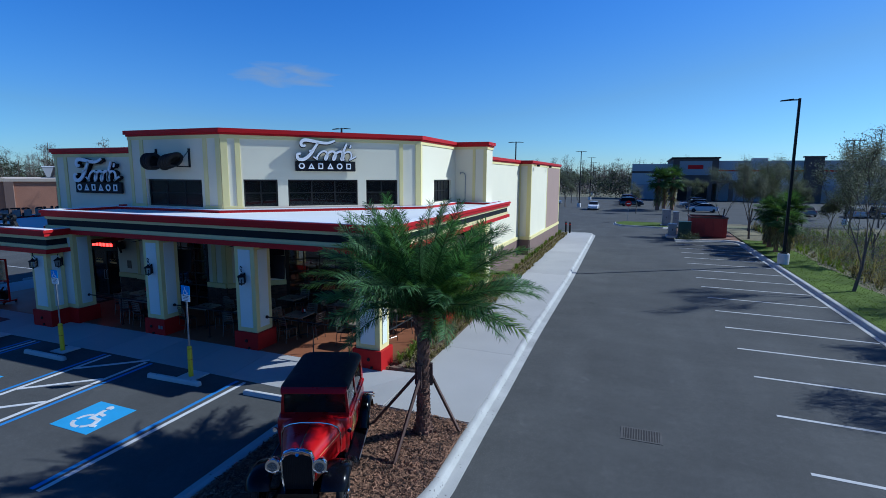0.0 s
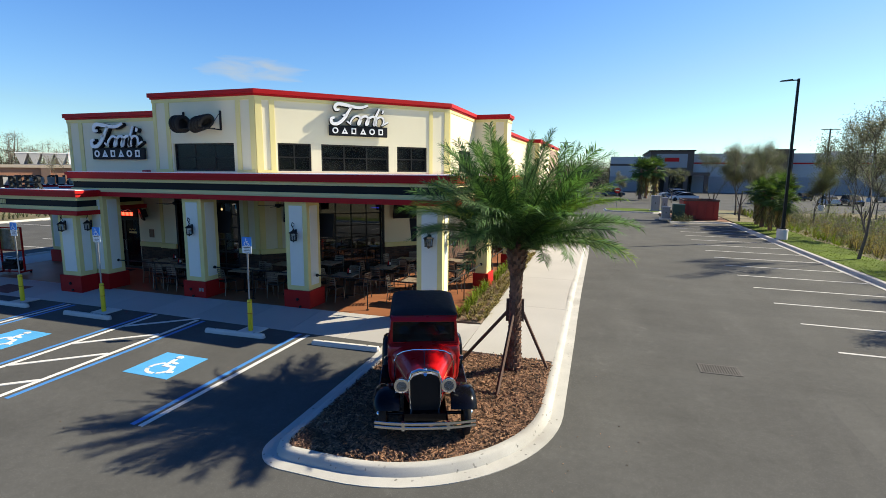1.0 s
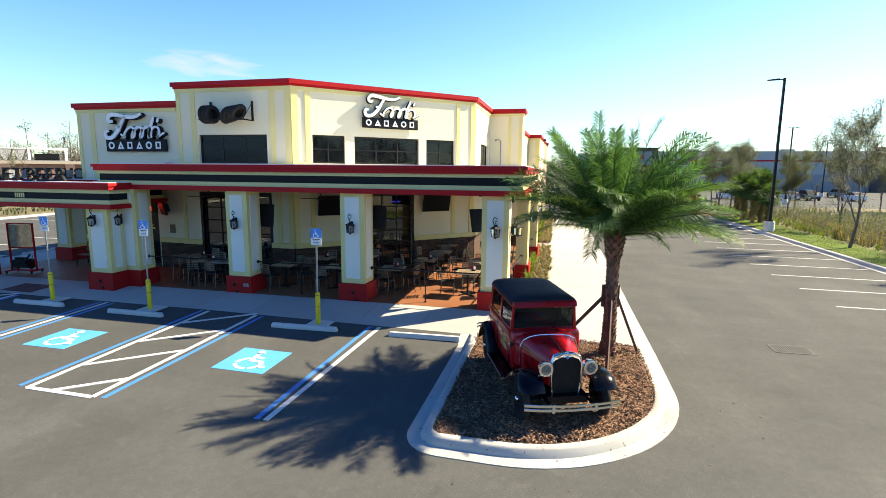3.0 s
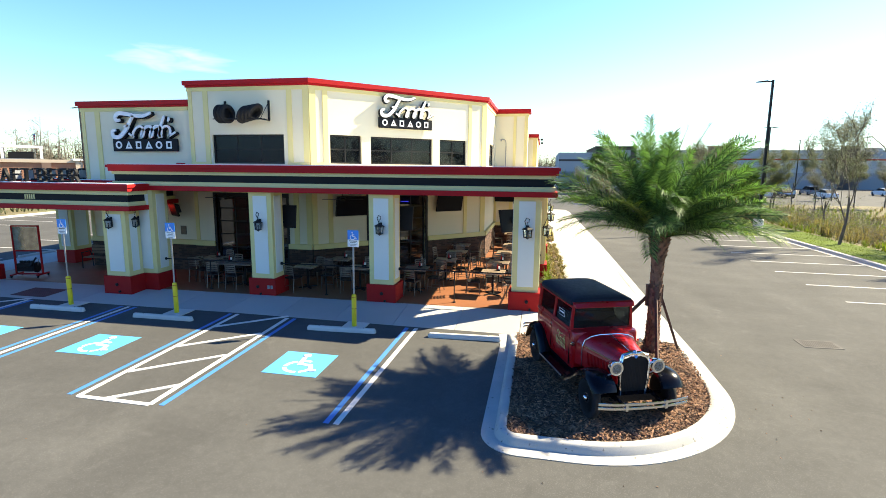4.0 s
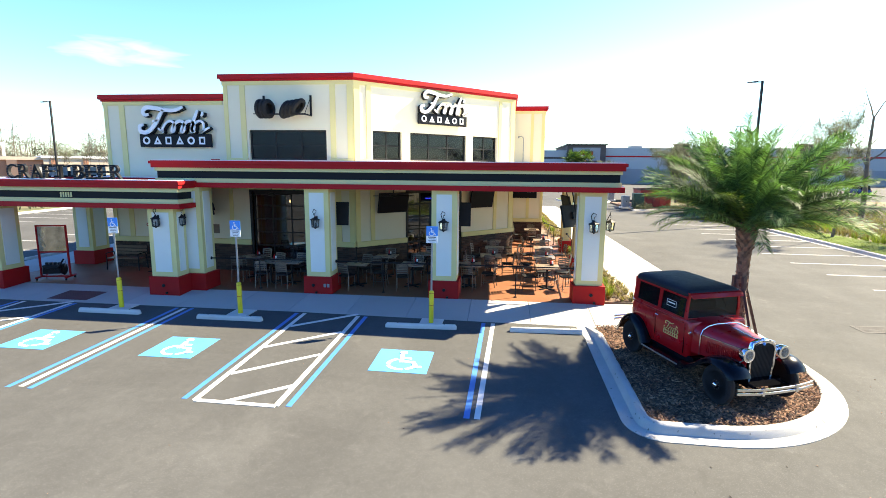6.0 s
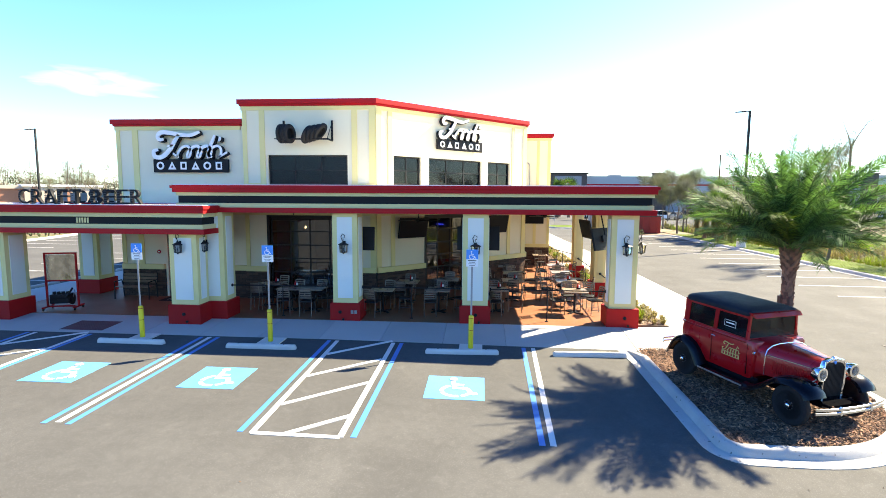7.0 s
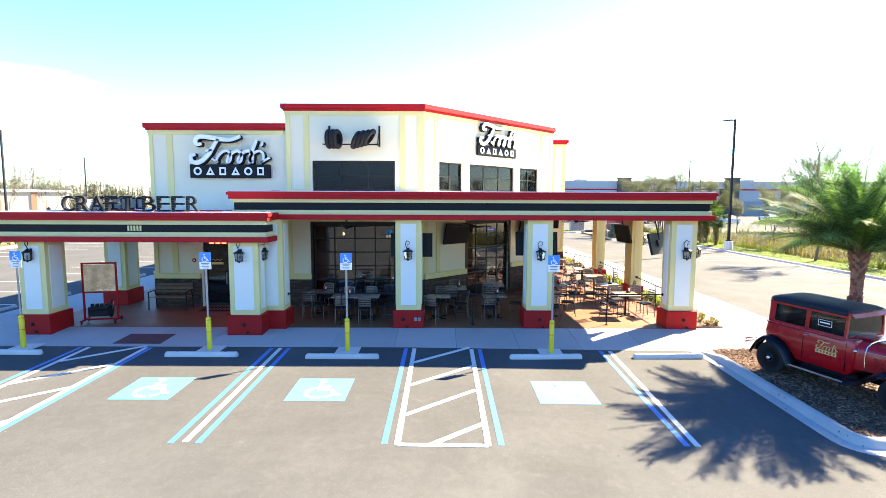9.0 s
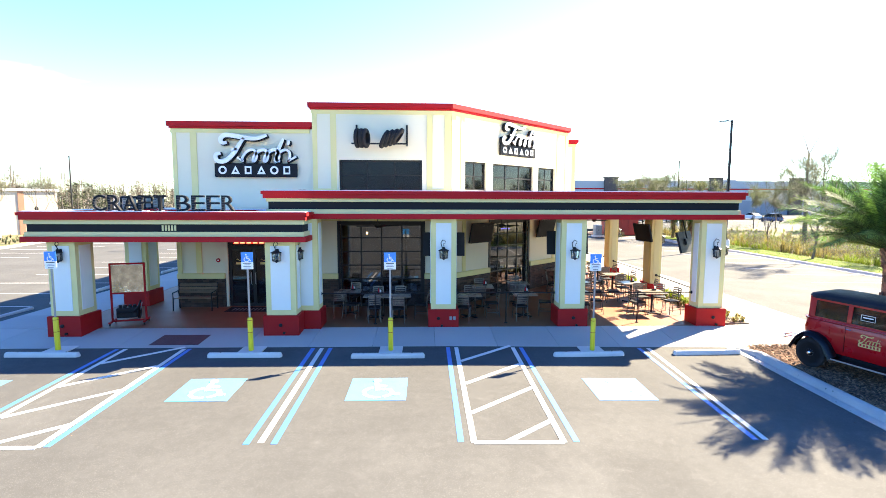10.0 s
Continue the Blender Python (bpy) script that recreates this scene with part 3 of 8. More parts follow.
for v in g.verts:
    v.co.z += lot(v.co.x, v.co.y)
setting("parking_lot", g, "asphalt", "dark grey asphalt parking lot with lighter worn patches", "parking lot")

# raised grassy verge, then the wild hollow and the slope up to the cross road
g = B()
rows = []
for i in range(64):
    y = -70 + i * 138 / 63
    row = []
    for x in (8.5, 9.5, 11.0, 13.0, 16.0, 20.0, 26.0, 34.0, 44.0, 60.0, 90.0, 150.0, 300.0):
        far = min(1.0, max(0.0, (67 - y) / 8))
        z = 0.16 - 0.85 * min(1, max(0, (x - 10.5) / 7)) * far
        z += 0.10 * noise.noise((x * 0.4, y * 0.4, 0)) * min(1, max(0, (x - 9.5) / 4))
        row.append((x, y, z))
    rows.append(row)
loft(g, rows, closed=False)
setting("verge", g, "wild", "overgrown hollow with dry meadow growth beside the lot", "meadow", smooth=True)
g = B()
rows = []
for i in range(70):
    y = -70 + i * 121 / 69
    rows.append([(x, y, 0.172 + 0.02 * noise.noise((x * 2, y * 2, 3)) - (0.28 if k == 4 else 0.0)) for k, x in enumerate((8.5, 9.2, 10.0, 10.8 + 0.6 * noise.noise((y * 0.3, 1, 1)), 11.9 + 0.8 * noise.noise((y * 0.3, 5, 1))))])
loft(g, rows, closed=False)
setting("lawn_strip", g, "grass", "bright green mown grass strip behind the kerb", "lawn", smooth=True)

g = kerb_mesh([(3.2, 48.75), (7.0, 50.1), (7.7, 49.9), (7.9, 49.2), (8.0, 30), (8.1, 0), (8.05, -70)], 0.5, 0.22)
setting("kerb_east", g, "kerb", "pale concrete kerb with gutter along the parking row", "kerb", True)

ISLAND = [(-7.45, 10.65), (-7.35, 9.85)] + arc(-6.72, 5.9, 0.62, 180, 270, 8) + arc(-5.88, 8.38, 3.1, 270, 360, 18) + [(-2.82, 10.55), (-2.86, 12.5), (-2.91, 14.5), (-2.95, 16.5), (-2.98, 18.0), (-3.12, 28.0), (-3.75, 50.5)] + arc(-5.3, 50.5, 1.55, 0, 90, 6) + [(-12.0, 52.1)]
# split into a rounded nose and the straight run, so that joints show
settle(setting("kerb_island", kerb_mesh(ISLAND[:30], 0.42, 0.22, taper=True), "kerb", "sunlit pale concrete kerb rounding the planting island", "kerb", True))
settle(setting("kerb_drive", kerb_mesh(ISLAND[29:], 0.42, 0.22), "kerb", "pale concrete kerb with gutter along the drive", "kerb", True))

# mulch bed inside the island, heaped up round the palm
def heap(x, y):
    return 0.15 * math.exp(-((x + 3.95) ** 2 + (y - 9.5) ** 2) / 1.1)


bed = shifted(ISLAND[:30], 0.405)
bed = [p for p in bed if p[1] < 10.5] + [(-3.22, 10.53), (-6.98, 10.53)]
g = B()
cx, cy = -5.0, 8.1
rows = []
for f in (1.0, 0.92, 0.85, 0.72, 0.6, 0.45, 0.3, 0.15, 0.02):
    rows.append([(cx + (x - cx) * f, cy + (y - cy) * f, 0.095 + 0.04 * (1 - f) + heap(cx + (x - cx) * f, cy + (y - cy) * f) + 0.015 * noise.noise((x * f * 3, y * f * 3, 0))) for x, y in bed])
loft(g, rows)
settle(setting("mulch_bed", g, "mulch", "brown shredded wood mulch bed inside the kerbed island", "mulch bed", smooth=True))

# walks: one slab, panels on it with open joints
g = B()
prism(g, [(-28.9, 12.42), (-5.4, 12.42), (-5.4, 10.55), (-3.22, 10.55), (-3.3, 18), (-3.5, 28), (-4.15, 51.8), (-6.8, 51.8), (-5.62, 12.75), (-28.9, 12.75)], -0.25, 0.06)
prism(g, [(-28.9, 12.75), (-26.6, 12.75), (-26.6, 48), (-28.9, 48)], -0.05, 0.135)
walk_slab = setting("sidewalk", g, "kerb", "pale broom-finished concrete sidewalk with tooled joints", "sidewalk")


def panel(parent, pts):
    return part("slab", prism(B(), inset(pts, 0.004), 0.0, 0.155), "concrete", parent)


def ramp(x, y):
    """Height of the front walk, which rises gently from the asphalt to the terrace."""
    a = lot(x, 10.7) + 0.006
    return a + (y - 10.7) / 1.714 * (0.155 - a)


for i in range(13):
    x0, x1 = -28.9 + i * 1.69, -28.9 + (i + 1) * 1.69
    part("slab", loft(B(), [[(x, 10.70, -0.15), (x, 10.70, ramp(x, 10.7)), (x, 12.414, 0.155), (x, 12.414, -0.15)] for x in (x0 + 0.005, x1 - 0.005)]), "concrete", walk_slab)
part("slab", loft(B(), [[(x, y0, -0.15), (x, y0, z0), (x, 10.75, z1), (x, y1, z2), (x, y1, -0.15)] for x, y0, z0, z1, y1, z2 in ((-6.92, 10.57, -0.025, -0.015, 12.41, 0.155), (-5.41, 10.57, 0.108, 0.11, 12.72, 0.112))]), "concrete", walk_slab)
for i in range(9):
    y0, y1 = (10.57 if i == 0 else 10.6 + i * 4.52), 10.6 + (i + 1) * 4.52
    l0, l1 = (-5.40 - 0.028 * (y0 - 12), -5.40 - 0.028 * (y1 - 12))
    r0, r1 = [float(np.interp(y, (10.0, 18.0, 28.0, 50.5), (-3.20, -3.36, -3.50, -4.13))) for y in (y0, y1)]
    settle(panel(walk_slab, [(l0, y0), (r0, y0), (r1, y1), (l1, y1)]))
for i in range(20):
    panel(walk_slab, [(-28.9, 12.45 + i * 1.75), (-26.65, 12.45 + i * 1.75), (-26.65, 14.2 + i * 1.75), (-28.9, 14.2 + i * 1.75)])

g = B()
prism(g, [(-26.62, 12.42), (-6.95, 12.42), (-6.36, 12.7), (-6.75, 27.6), (-7.5, 27.6), (-26.62, 27.6)], -0.05, 0.158)
setting("terrace_floor", g, "floor", "orange-brown stained concrete terrace floor", "floor")
g = B()
prism(g, [(-6.34, 12.75), (-5.44, 12.75), (-6.5, 50.5), (-7.0, 50.5), (-7.0, 35), (-7.7, 35), (-7.7, 27.7), (-6.74, 27.7)], -0.05, 0.15)
setting("planting_strip", g, "soil", "narrow soil and mulch planting strip beside the walk", "planting bed")
tagged(part("cross_slab", prism(B(), [(-6.5, 26.0), (-5.8, 26.0), (-5.82, 26.9), (-6.5, 26.9)], 0.1, 0.158), "concrete", walk_slab))

# detectable warning mat at the ramp
mat_ob = setting("warning_mat", loft(B(), [[(x, 10.9, 0.0), (x, 10.9, ramp(x, 10.9) + 0.006), (x, 11.75, ramp(x, 11.75) + 0.006), (x, 11.75, 0.0)] for x in (-23.05, -21.75)]), "mat_brown", "dark red truncated dome warning mat in the sidewalk", "warning mat")
dome = mesh_of("dome", lathe(B(), [(0.018, 0.0), (0.014, 0.005), (0.004, 0.007)], 6), "mat_brown")
for i in range(16):
    for j in range(10):
        d = new("dome", dome)
        d.parent, d.location = mat_ob, (-22.98 + i * 0.0775, 10.95 + j * 0.083, ramp(-22.4, 10.95 + j * 0.083) + 0.006)

# ---- markings ----
def stripe(bm, x0, y0, x1, y1, w, z=0.004):
    d = (Vector((x1, y1)) - Vector((x0, y0))).normalized() * (w / 2)
    n = Vector((-d.y, d.x))
    vs = [bm.verts.new((x, y, z)) for x, y in ((x0 - n.x, y0 - n.y), (x1 - n.x, y1 - n.y), (x1 + n.x, y1 + n.y), (x0 + n.x, y0 + n.y))]
    lo = [bm.verts.new((v.co.x, v.co.y, -0.01)) for v in vs]
    bm.faces.new(vs)
    for i in range(4):
        bm.faces.new((lo[i], lo[(i + 1) % 4], vs[(i + 1) % 4], vs[i]))
    return bm


def marking(name, mat, lines, label, z=0.004):
    g = B()
    for k, a in enumerate(lines):
        stripe(g, *a, z=z + 0.0012 * k)
    return settle(setting(name, g, mat, label, "road marking"))


Y0, Y1, W = 5.48, 10.6, 0.105
marking("stall_line", "paint_blue", [(-9.95, Y0 + 0.08, -9.87, Y1, W)], "blue painted stall line on asphalt")
marking("stall_line", "paint_white", [(-9.77, Y0 + 0.08, -9.62, Y1, W)], "white painted stall line on asphalt")
for x in (-15.04, -13.08, -18.61, -18.15, -21.82, -23.7):
    marking("stall_line", "paint_blue", [(x, Y0 + 0.02, x, Y1, W)], "blue painted stall line on asphalt")
marking("stall_line", "paint_white", [(-18.38, Y0 + 0.08, -18.38, Y1, W)], "white painted stall line on asphalt")
for a in (-14.82, -23.48):
    b = a + 1.52
    lines = [(a, Y0, a, Y1, W), (b, Y0, b, Y1, W), (a, Y0, b, Y0, W)]
    lines += [(a + 0.05, 5.15 + 1.45 * k, b - 0.05, 6.4 + 1.45 * k, W) for k in range(1, 4)] + [(a + 0.55, 5.48, b, 6.3, W)]
    marking("access_aisle", "paint_white", lines, "white hatched access aisle painted on asphalt", 0.006)
# ordinary stalls on the far side of the drive
for k in range(22):
    y = 6.1 + 2.56 * k
    if y > 48 or k == 0:
        continue
    marking("stall_line", "paint_old", [(3.42 - 0.009 * (y - 11), y, 8.0, y - 0.15, 0.1)], "worn white stall line on asphalt")
for k in range(14):
    marking("stall_line", "paint_old", [(-36.0, 13.6 + 2.7 * k, -30.2, 13.6 + 2.7 * k, 0.1)], "worn white stall line on asphalt")
    marking("stall_line", "paint_old", [(-48.0, 13.6 + 2.7 * k, -42.5, 13.6 + 2.7 * k, 0.1)], "worn white stall line on asphalt")


def wheelchair_symbol(cx, y0, mat):
    t = setting("accessible_symbol", boxed(cx - 0.61, y0, -0.02, cx + 0.61, y0 + 1.2, 0.005), mat, "painted blue square with white wheelchair symbol on asphalt", "road marking")
    g = B()
    # a stencilled figure, with the gaps of the stencil in its wheel
    pts = [(cx + 0.02 + 0.29 * math.cos(radians(a)), y0 + 0.42 + 0.27 * math.sin(radians(a))) for a in range(115, 372, 12)]
    for k, (a, b) in enumerate(zip(pts, pts[1:])):
        if k not in (6, 14):
            stripe(g, *a, *b, 0.085, 0.008 + 0.0015 * (k % 2))
    for a in ((0.0, 0.92, 0.06, 0.5), (0.04, 0.56, 0.32, 0.54), (0.3, 0.55, 0.42, 0.27), (0.40, 0.28, 0.52, 0.32), (0.02, 0.75, 0.24, 0.72)):
        stripe(g, cx - 0.06 + a[0], y0 + a[1], cx - 0.06 + a[2], y0 + a[3], 0.095, 0.011 + 0.02 * a[0] * (1 - a[0]) + 0.001 * a[1])
    prism(g, [(cx - 0.05 + 0.085 * math.cos(k * 0.628), y0 + 1.03 + 0.085 * math.sin(k * 0.628)) for k in range(10)], -0.01, 0.0185)
    part("wheelchair_figure", g, "paint_white", t)
    settle(t)


for cx, y0, mm in ((-11.5, 7.19, "paint_cyan"), (-16.64, 7.21, "paint_cyan"), (-20.2, 7.25, "paint_cyan"), (-25.3, 7.27, "paint_cyan")):
    wheelchair_symbol(cx, y0, mm)

# storm drain
drain = thing("storm_drain", "rusty cast-iron storm drain grate set in asphalt", "drain", pose(0.4, 11.72, lot(0.4, 11.72) + 0.006, 0, -math.degrees(math.atan2(lot(0.8, 11.72) - lot(0.0, 11.72), 0.8))))
part("grate_frame", ring(B(), [(-0.43, -0.3), (0.43, -0.3), (0.43, 0.3), (-0.43, 0.3)], [(-0.38, -0.25), (0.38, -0.25), (0.38, 0.25), (-0.38, 0.25)], -0.02, 0.005), "iron", drain)
# near-black slab painted as the shaded hollow below the bars
part("grate_pit", boxed(-0.38, -0.25, -0.02, 0.38, 0.25, 0.002), "interior", drain)
bar = mesh_of("grate_bar", boxed(-0.012, -0.25, 0, 0.012, 0.25, 0.005), "iron")
for k in range(14):
    o = new("grate_bar", bar)
    o.parent, o.location = drain, (-0.35 + k * 0.054, 0, 0)


# ---- wheel stops and sign posts ----
def wheel_stop(m, label, group):
    t = thing("wheel_stop", label, "wheel stop", m, group)
    prof = [(-0.075, 0.0), (0.075, 0.0), (0.07, 0.06), (0.045, 0.11), (0.0, 0.118), (-0.045, 0.11), (-0.07, 0.06)]
    part("block", loft(B(), [[(x, y * (0.55 if abs(x) > 0.9 else 1), z * (0.6 if abs(x) > 0.9 else 1) + 0.002) for y, z in prof] for x in (-0.92, -0.88, -0.45, 0.0, 0.45, 0.88, 0.92)]), "stop", t)
    for x in (-0.6, 0.6):
        part("anchor_pin", rod(B(), (x, 0, 0.1), (x, 0, 0.124), 0.016, n=8), "lumber", t)
    return t


ws = wheel_stop(pose(-20.16, 9.92, lot(-20.16, 9.92)), "pale concrete wheel stop at a parking stall", "wheel stops of the front stalls")
for x, y, a in ((-16.58, 9.8, 0), (-11.45, 9.94, 2.0), (-8.26, 10.12, 2.5), (-25.2, 10.05, -1.0)):
    copy_thing(ws, pose(x, y, lot(x, y), 0, 0, a))
for k in range(8):
    copy_thing(ws, pose(-29.75, 14.9 + 2.7 * k, 0, 0, 0, 90))


def parking_sign(m):
    t = thing("parking_sign", "accessible parking sign on steel post in yellow sleeve", "parking sign", m, "accessible parking signs")
    part("footing", boxed(-0.3, -0.2, 0.0, 0.3, 0.36, 0.035, 0.01), "stop", t)
    part("post", box(box(B(), -0.024, -0.008, 0.03, 0.024, 0.0, 2.6), -0.01, 0.0, 0.03, 0.01, 0.02, 2.6), "steel", t)
    slv = part("sleeve", lathe(B(), [(0.062, 0.03), (0.064, 0.05), (0.064, 0.88), (0.05, 0.91), (0.02, 0.92)], 14), "yellow_sleeve", t, "bright yellow plastic sleeve", True)
    for z in (0.52, 0.84):
        part("reflective_band", lathe(B(), [(0.0655, z), (0.0655, z + 0.012)], 14), "base_red", slv)
    def plate(name, z0, z1, mat, w=0.15):
        return part(name, box(B(), -w, -0.02, z0, w, -0.012, z1, 0.004), mat, t)
    a = plate("symbol_plate", 2.395, 2.645, "sign_blue")
    g = B()
    pts = [(-0.01 + 0.062 * math.cos(radians(k)), 2.455 + 0.058 * math.sin(radians(k))) for k in range(120, 375, 15)]
    for p, q in list(zip(pts, pts[1:])) + [((-0.02, 2.56), (-0.005, 2.48)), ((-0.005, 2.48), (0.055, 2.475)), ((0.055, 2.475), (0.08, 2.42)), ((0.08, 2.42), (0.1, 2.43)), ((-0.015, 2.525), (0.04, 2.52))]:
        d = (Vector(q) - Vector(p)).normalized() * 0.011
        n = Vector((-d.y, d.x))
        vs = [(p[0] - n.x, p[1] - n.y), (q[0] - n.x, q[1] - n.y), (q[0] + n.x, q[1] + n.y), (p[0] + n.x, p[1] + n.y)]
        g.faces.new([g.verts.new((x, -0.0235, z)) for x, z in vs])
    g.faces.new([g.verts.new((-0.02 + 0.02 * math.cos(k), -0.0236, 2.585 + 0.02 * math.sin(k))) for k in [0.7 * j for j in range(9)]])
    part("wheelchair_figure", g, "sign_white", a)
    b = plate("notice_plate", 2.2, 2.39, "sign_white")
    for k, (w, h) in enumerate(((0.105, 0.020), (0.075, 0.012), (0.095, 0.012), (0.07, 0.012))):
        part("text_bar", boxed(-w, -0.0225, 2.358 - k * 0.042 - h / 2, w, -0.02, 2.358 - k * 0.042 + h / 2), "ink", b)
    return t


ps = parking_sign(pose(-20.15, 10.36, lot(-20.15, 10.36), 0, -0.6) @ Matrix.Diagonal((1, 1, 0.978, 1)))
for x, y, lean in ((-16.54, 10.3, 0.2), (-11.24, 10.32, -0.4), (-25.13, 10.5, 0.6)):
    copy_thing(ps, pose(x, y, lot(x, y), 0, -lean))

# ---- the restaurant ----
house = thing("restaurant_building", "cream stucco restaurant with red parapet caps and yellow trim", "restaurant")


def wall(name, p, q, z0, z1, holes=(), thick=0.3, mat="stucco", label=""):
    """A wall from p to q (outside on its right hand) with openings (s0, s1, z0, z1)."""
    p, q = Vector(p), Vector(q)
    length = (q - p).length
    g = B()
    ss = sorted({0.0, length, *[h[0] for h in holes], *[h[1] for h in holes]})
    for a, b in zip(ss, ss[1:]):
        cuts = sorted((h[2], h[3]) for h in holes if h[0] <= a + 1e-6 and h[1] >= b - 1e-6)
        z = z0
        for lo, hi in cuts:
            if lo > z:
                box(g, a, 0, z, b, thick, lo)
            z = hi
        if z < z1:
            box(g, a, 0, z, b, thick, z1)
    bmesh.ops.remove_doubles(g, verts=g.verts, dist=1e-4)
    m = Matrix.Translation((p.x, p.y, 0)) @ Matrix.Rotation(math.atan2(q.y - p.y, q.x - p.x), 4, "Z")
    return part(name, g, mat, house, label, at=m), m


C1, D1 = (-14.75, 15.4), (-9.05, 21.1)
UP, LO = 7.05, 6.4
GD = (0.158, 3.12)  # roller door sill and head
w_left, m_left = wall("wall", (-24.4, 15.5), (-19.56, 15.5), 0.1, LO, [(1.75, 3.55, 0.1, 2.75)])
w_mid, m_mid = wall("wall", (-19.56, 15.4), C1, 0.1, UP, [(0.9, 3.8, 0.1, GD[1]), (0.9, 3.8, 4.3, 5.36)])
w_diag, m_diag = wall("wall", C1, D1, 0.1, UP, [(0.76, 2.02, 4.33, 5.38), (2.41, 5.24, 4.33, 5.38), (5.6, 7.0, 4.33, 5.38), (2.29, 4.9, 0.1, GD[1])])
w_side, m_side = wall("wall", D1, (-9.05, 25.65), 0.1, UP, [(1.6, 3.9, 4.33, 5.38)])
w_wing, m_wing = wall("wall", (-9.05, 25.65), (-7.35, 25.65), 0.1, UP)
wall("wall", (-7.35, 25.95), (-7.35, 26.7), 0.1, UP)
wall("wall", (-7.65, 26.7), (-19.56, 26.7), 5.0, UP)
wall("wall", (-19.56, 26.4), (-19.56, 15.7), 6.0, UP)
w_low, m_low = wall("wall", (-7.8, 26.7), (-7.8, 35.2), 0.1, LO)
w_bf, m_bf = wall("wall", (-7.8, 35.2), (-7.0, 35.2), 0.1, LO)
w_blk, m_blk = wall("wall", (-7.0, 35.5), (-7.0, 48.2), 0.1, LO)
wall("wall", (-7.3, 48.2), (-24.4, 48.2), 0.1, LO)
wall("wall", (-24.4, 47.9), (-24.4, 15.8), 0.1, LO)

high = [(-19.56, 15.4), C1, D1, (-9.05, 25.65), (-7.35, 25.65), (-7.35, 26.7), (-19.56, 26.7)]
low = [(-24.4, 15.5), (-19.71, 15.5), (-19.71, 26.85), (-7.8, 26.85), (-7.8, 35.2), (-7.0, 35.2), (-7.0, 48.2), (-24.4, 48.2)]
part("roof", prism(B(), inset(high, 0.2), 6.55, 6.7), "roof", house, "pale flat roof membrane")
part("roof", prism(B(), inset(low, 0.2), 5.9, 6.0), "roof", house, "pale flat roof membrane")


def cap(poly, z0, z1):
    part("parapet_cap", ring(B(), inset(poly, -0.13), inset(poly, 0.34), z0 + 0.07, z1), "red", house, "red painted parapet cap")
    part("parapet_cap", ring(B(), inset(poly, -0.07), inset(poly, 0.3), z0, z0 + 0.066), "red", house, "red painted parapet cap")
    part("trim_band", ring(B(), inset(poly, -0.035), inset(poly, 0.2), z0 - 0.14, z0 - 0.004), "yellow", house, "pale yellow trim band")


cap(high, 7.06, 7.29)
cap(low, 6.4, 6.64)


def strip(m, s0, s1, z0, z1, out=0.03, mat="yellow", name="trim_strip", back=0.0):
    return part(name, boxed(s0, -out, z0, s1, back, z1, 0.006), mat, house, at=m)


for s0, s1 in ((0.0, 0.15), (0.62, 0.84)):
    strip(m_left, s0, s1, 3.4, 6.26)
for s0, s1 in ((0.0, 0.16), (0.62, 0.82), (3.96, 4.16), (4.58, 4.81)):
    strip(m_mid, s0, s1, 4.25, 6.92)
for s0, s1 in ((0.0, 0.24), (0.5, 0.69), (7.08, 7.25), (7.82, 8.06)):
    strip(m_diag, s0, s1, 4.25, 6.92)
for s0, s1 in ((0.0, 0.16),):
    strip(m_side, s0, s1, 4.25, 6.92)
for s0, s1 in ((0.95, 1.1), (1.52, 1.7)):
    strip(m_wing, s0, s1, 4.25, 6.92)
for s0, s1 in ((-0.3, -0.12), (6.0, 6.15), (12.5, 12.7)):
    strip(m_blk, s0, s1, 1.4, 6.26)
strip(m_bf, 0.55, 0.8, 1.4, 6.26)
strip(m_bf, 0.0, 0.12, 1.4, 6.26)
strip(m_mid, 0.0, 0.84, 4.22, 4.36, 0.05)
strip(m_mid, 3.94, 4.81, 4.22, 4.36, 0.05)
strip(m_diag, 0.0, 0.72, 4.22, 4.36, 0.05)
# brown base and taupe panel of the rear block
strip(m_blk, -0.25, 12.7, 0.1, 1.2, 0.05, "brown", "plinth")
strip(m_blk, -0.25, 12.7, 1.2, 1.42, 0.09, "yellow", "ledge")
strip(m_bf, 0.0, 0.8, 0.1, 1.2, 0.05, "brown", "plinth")
strip(m_bf, 0.0, 0.85, 1.2, 1.42, 0.09, "yellow", "ledge")
strip(m_low, 0.0, 8.5, 0.1, 1.2, 0.05, "brown", "plinth")
strip(m_low, 0.0, 8.5, 1.2, 1.42, 0.09, "yellow", "ledge")
strip(m_blk, 6.2, 12.45, 1.42, 6.26, 0.025, "taupe", "panel")
strip(m_blk, -0.1, 5.95, 1.42, 6.26, 0.02, "stucco", "panel")


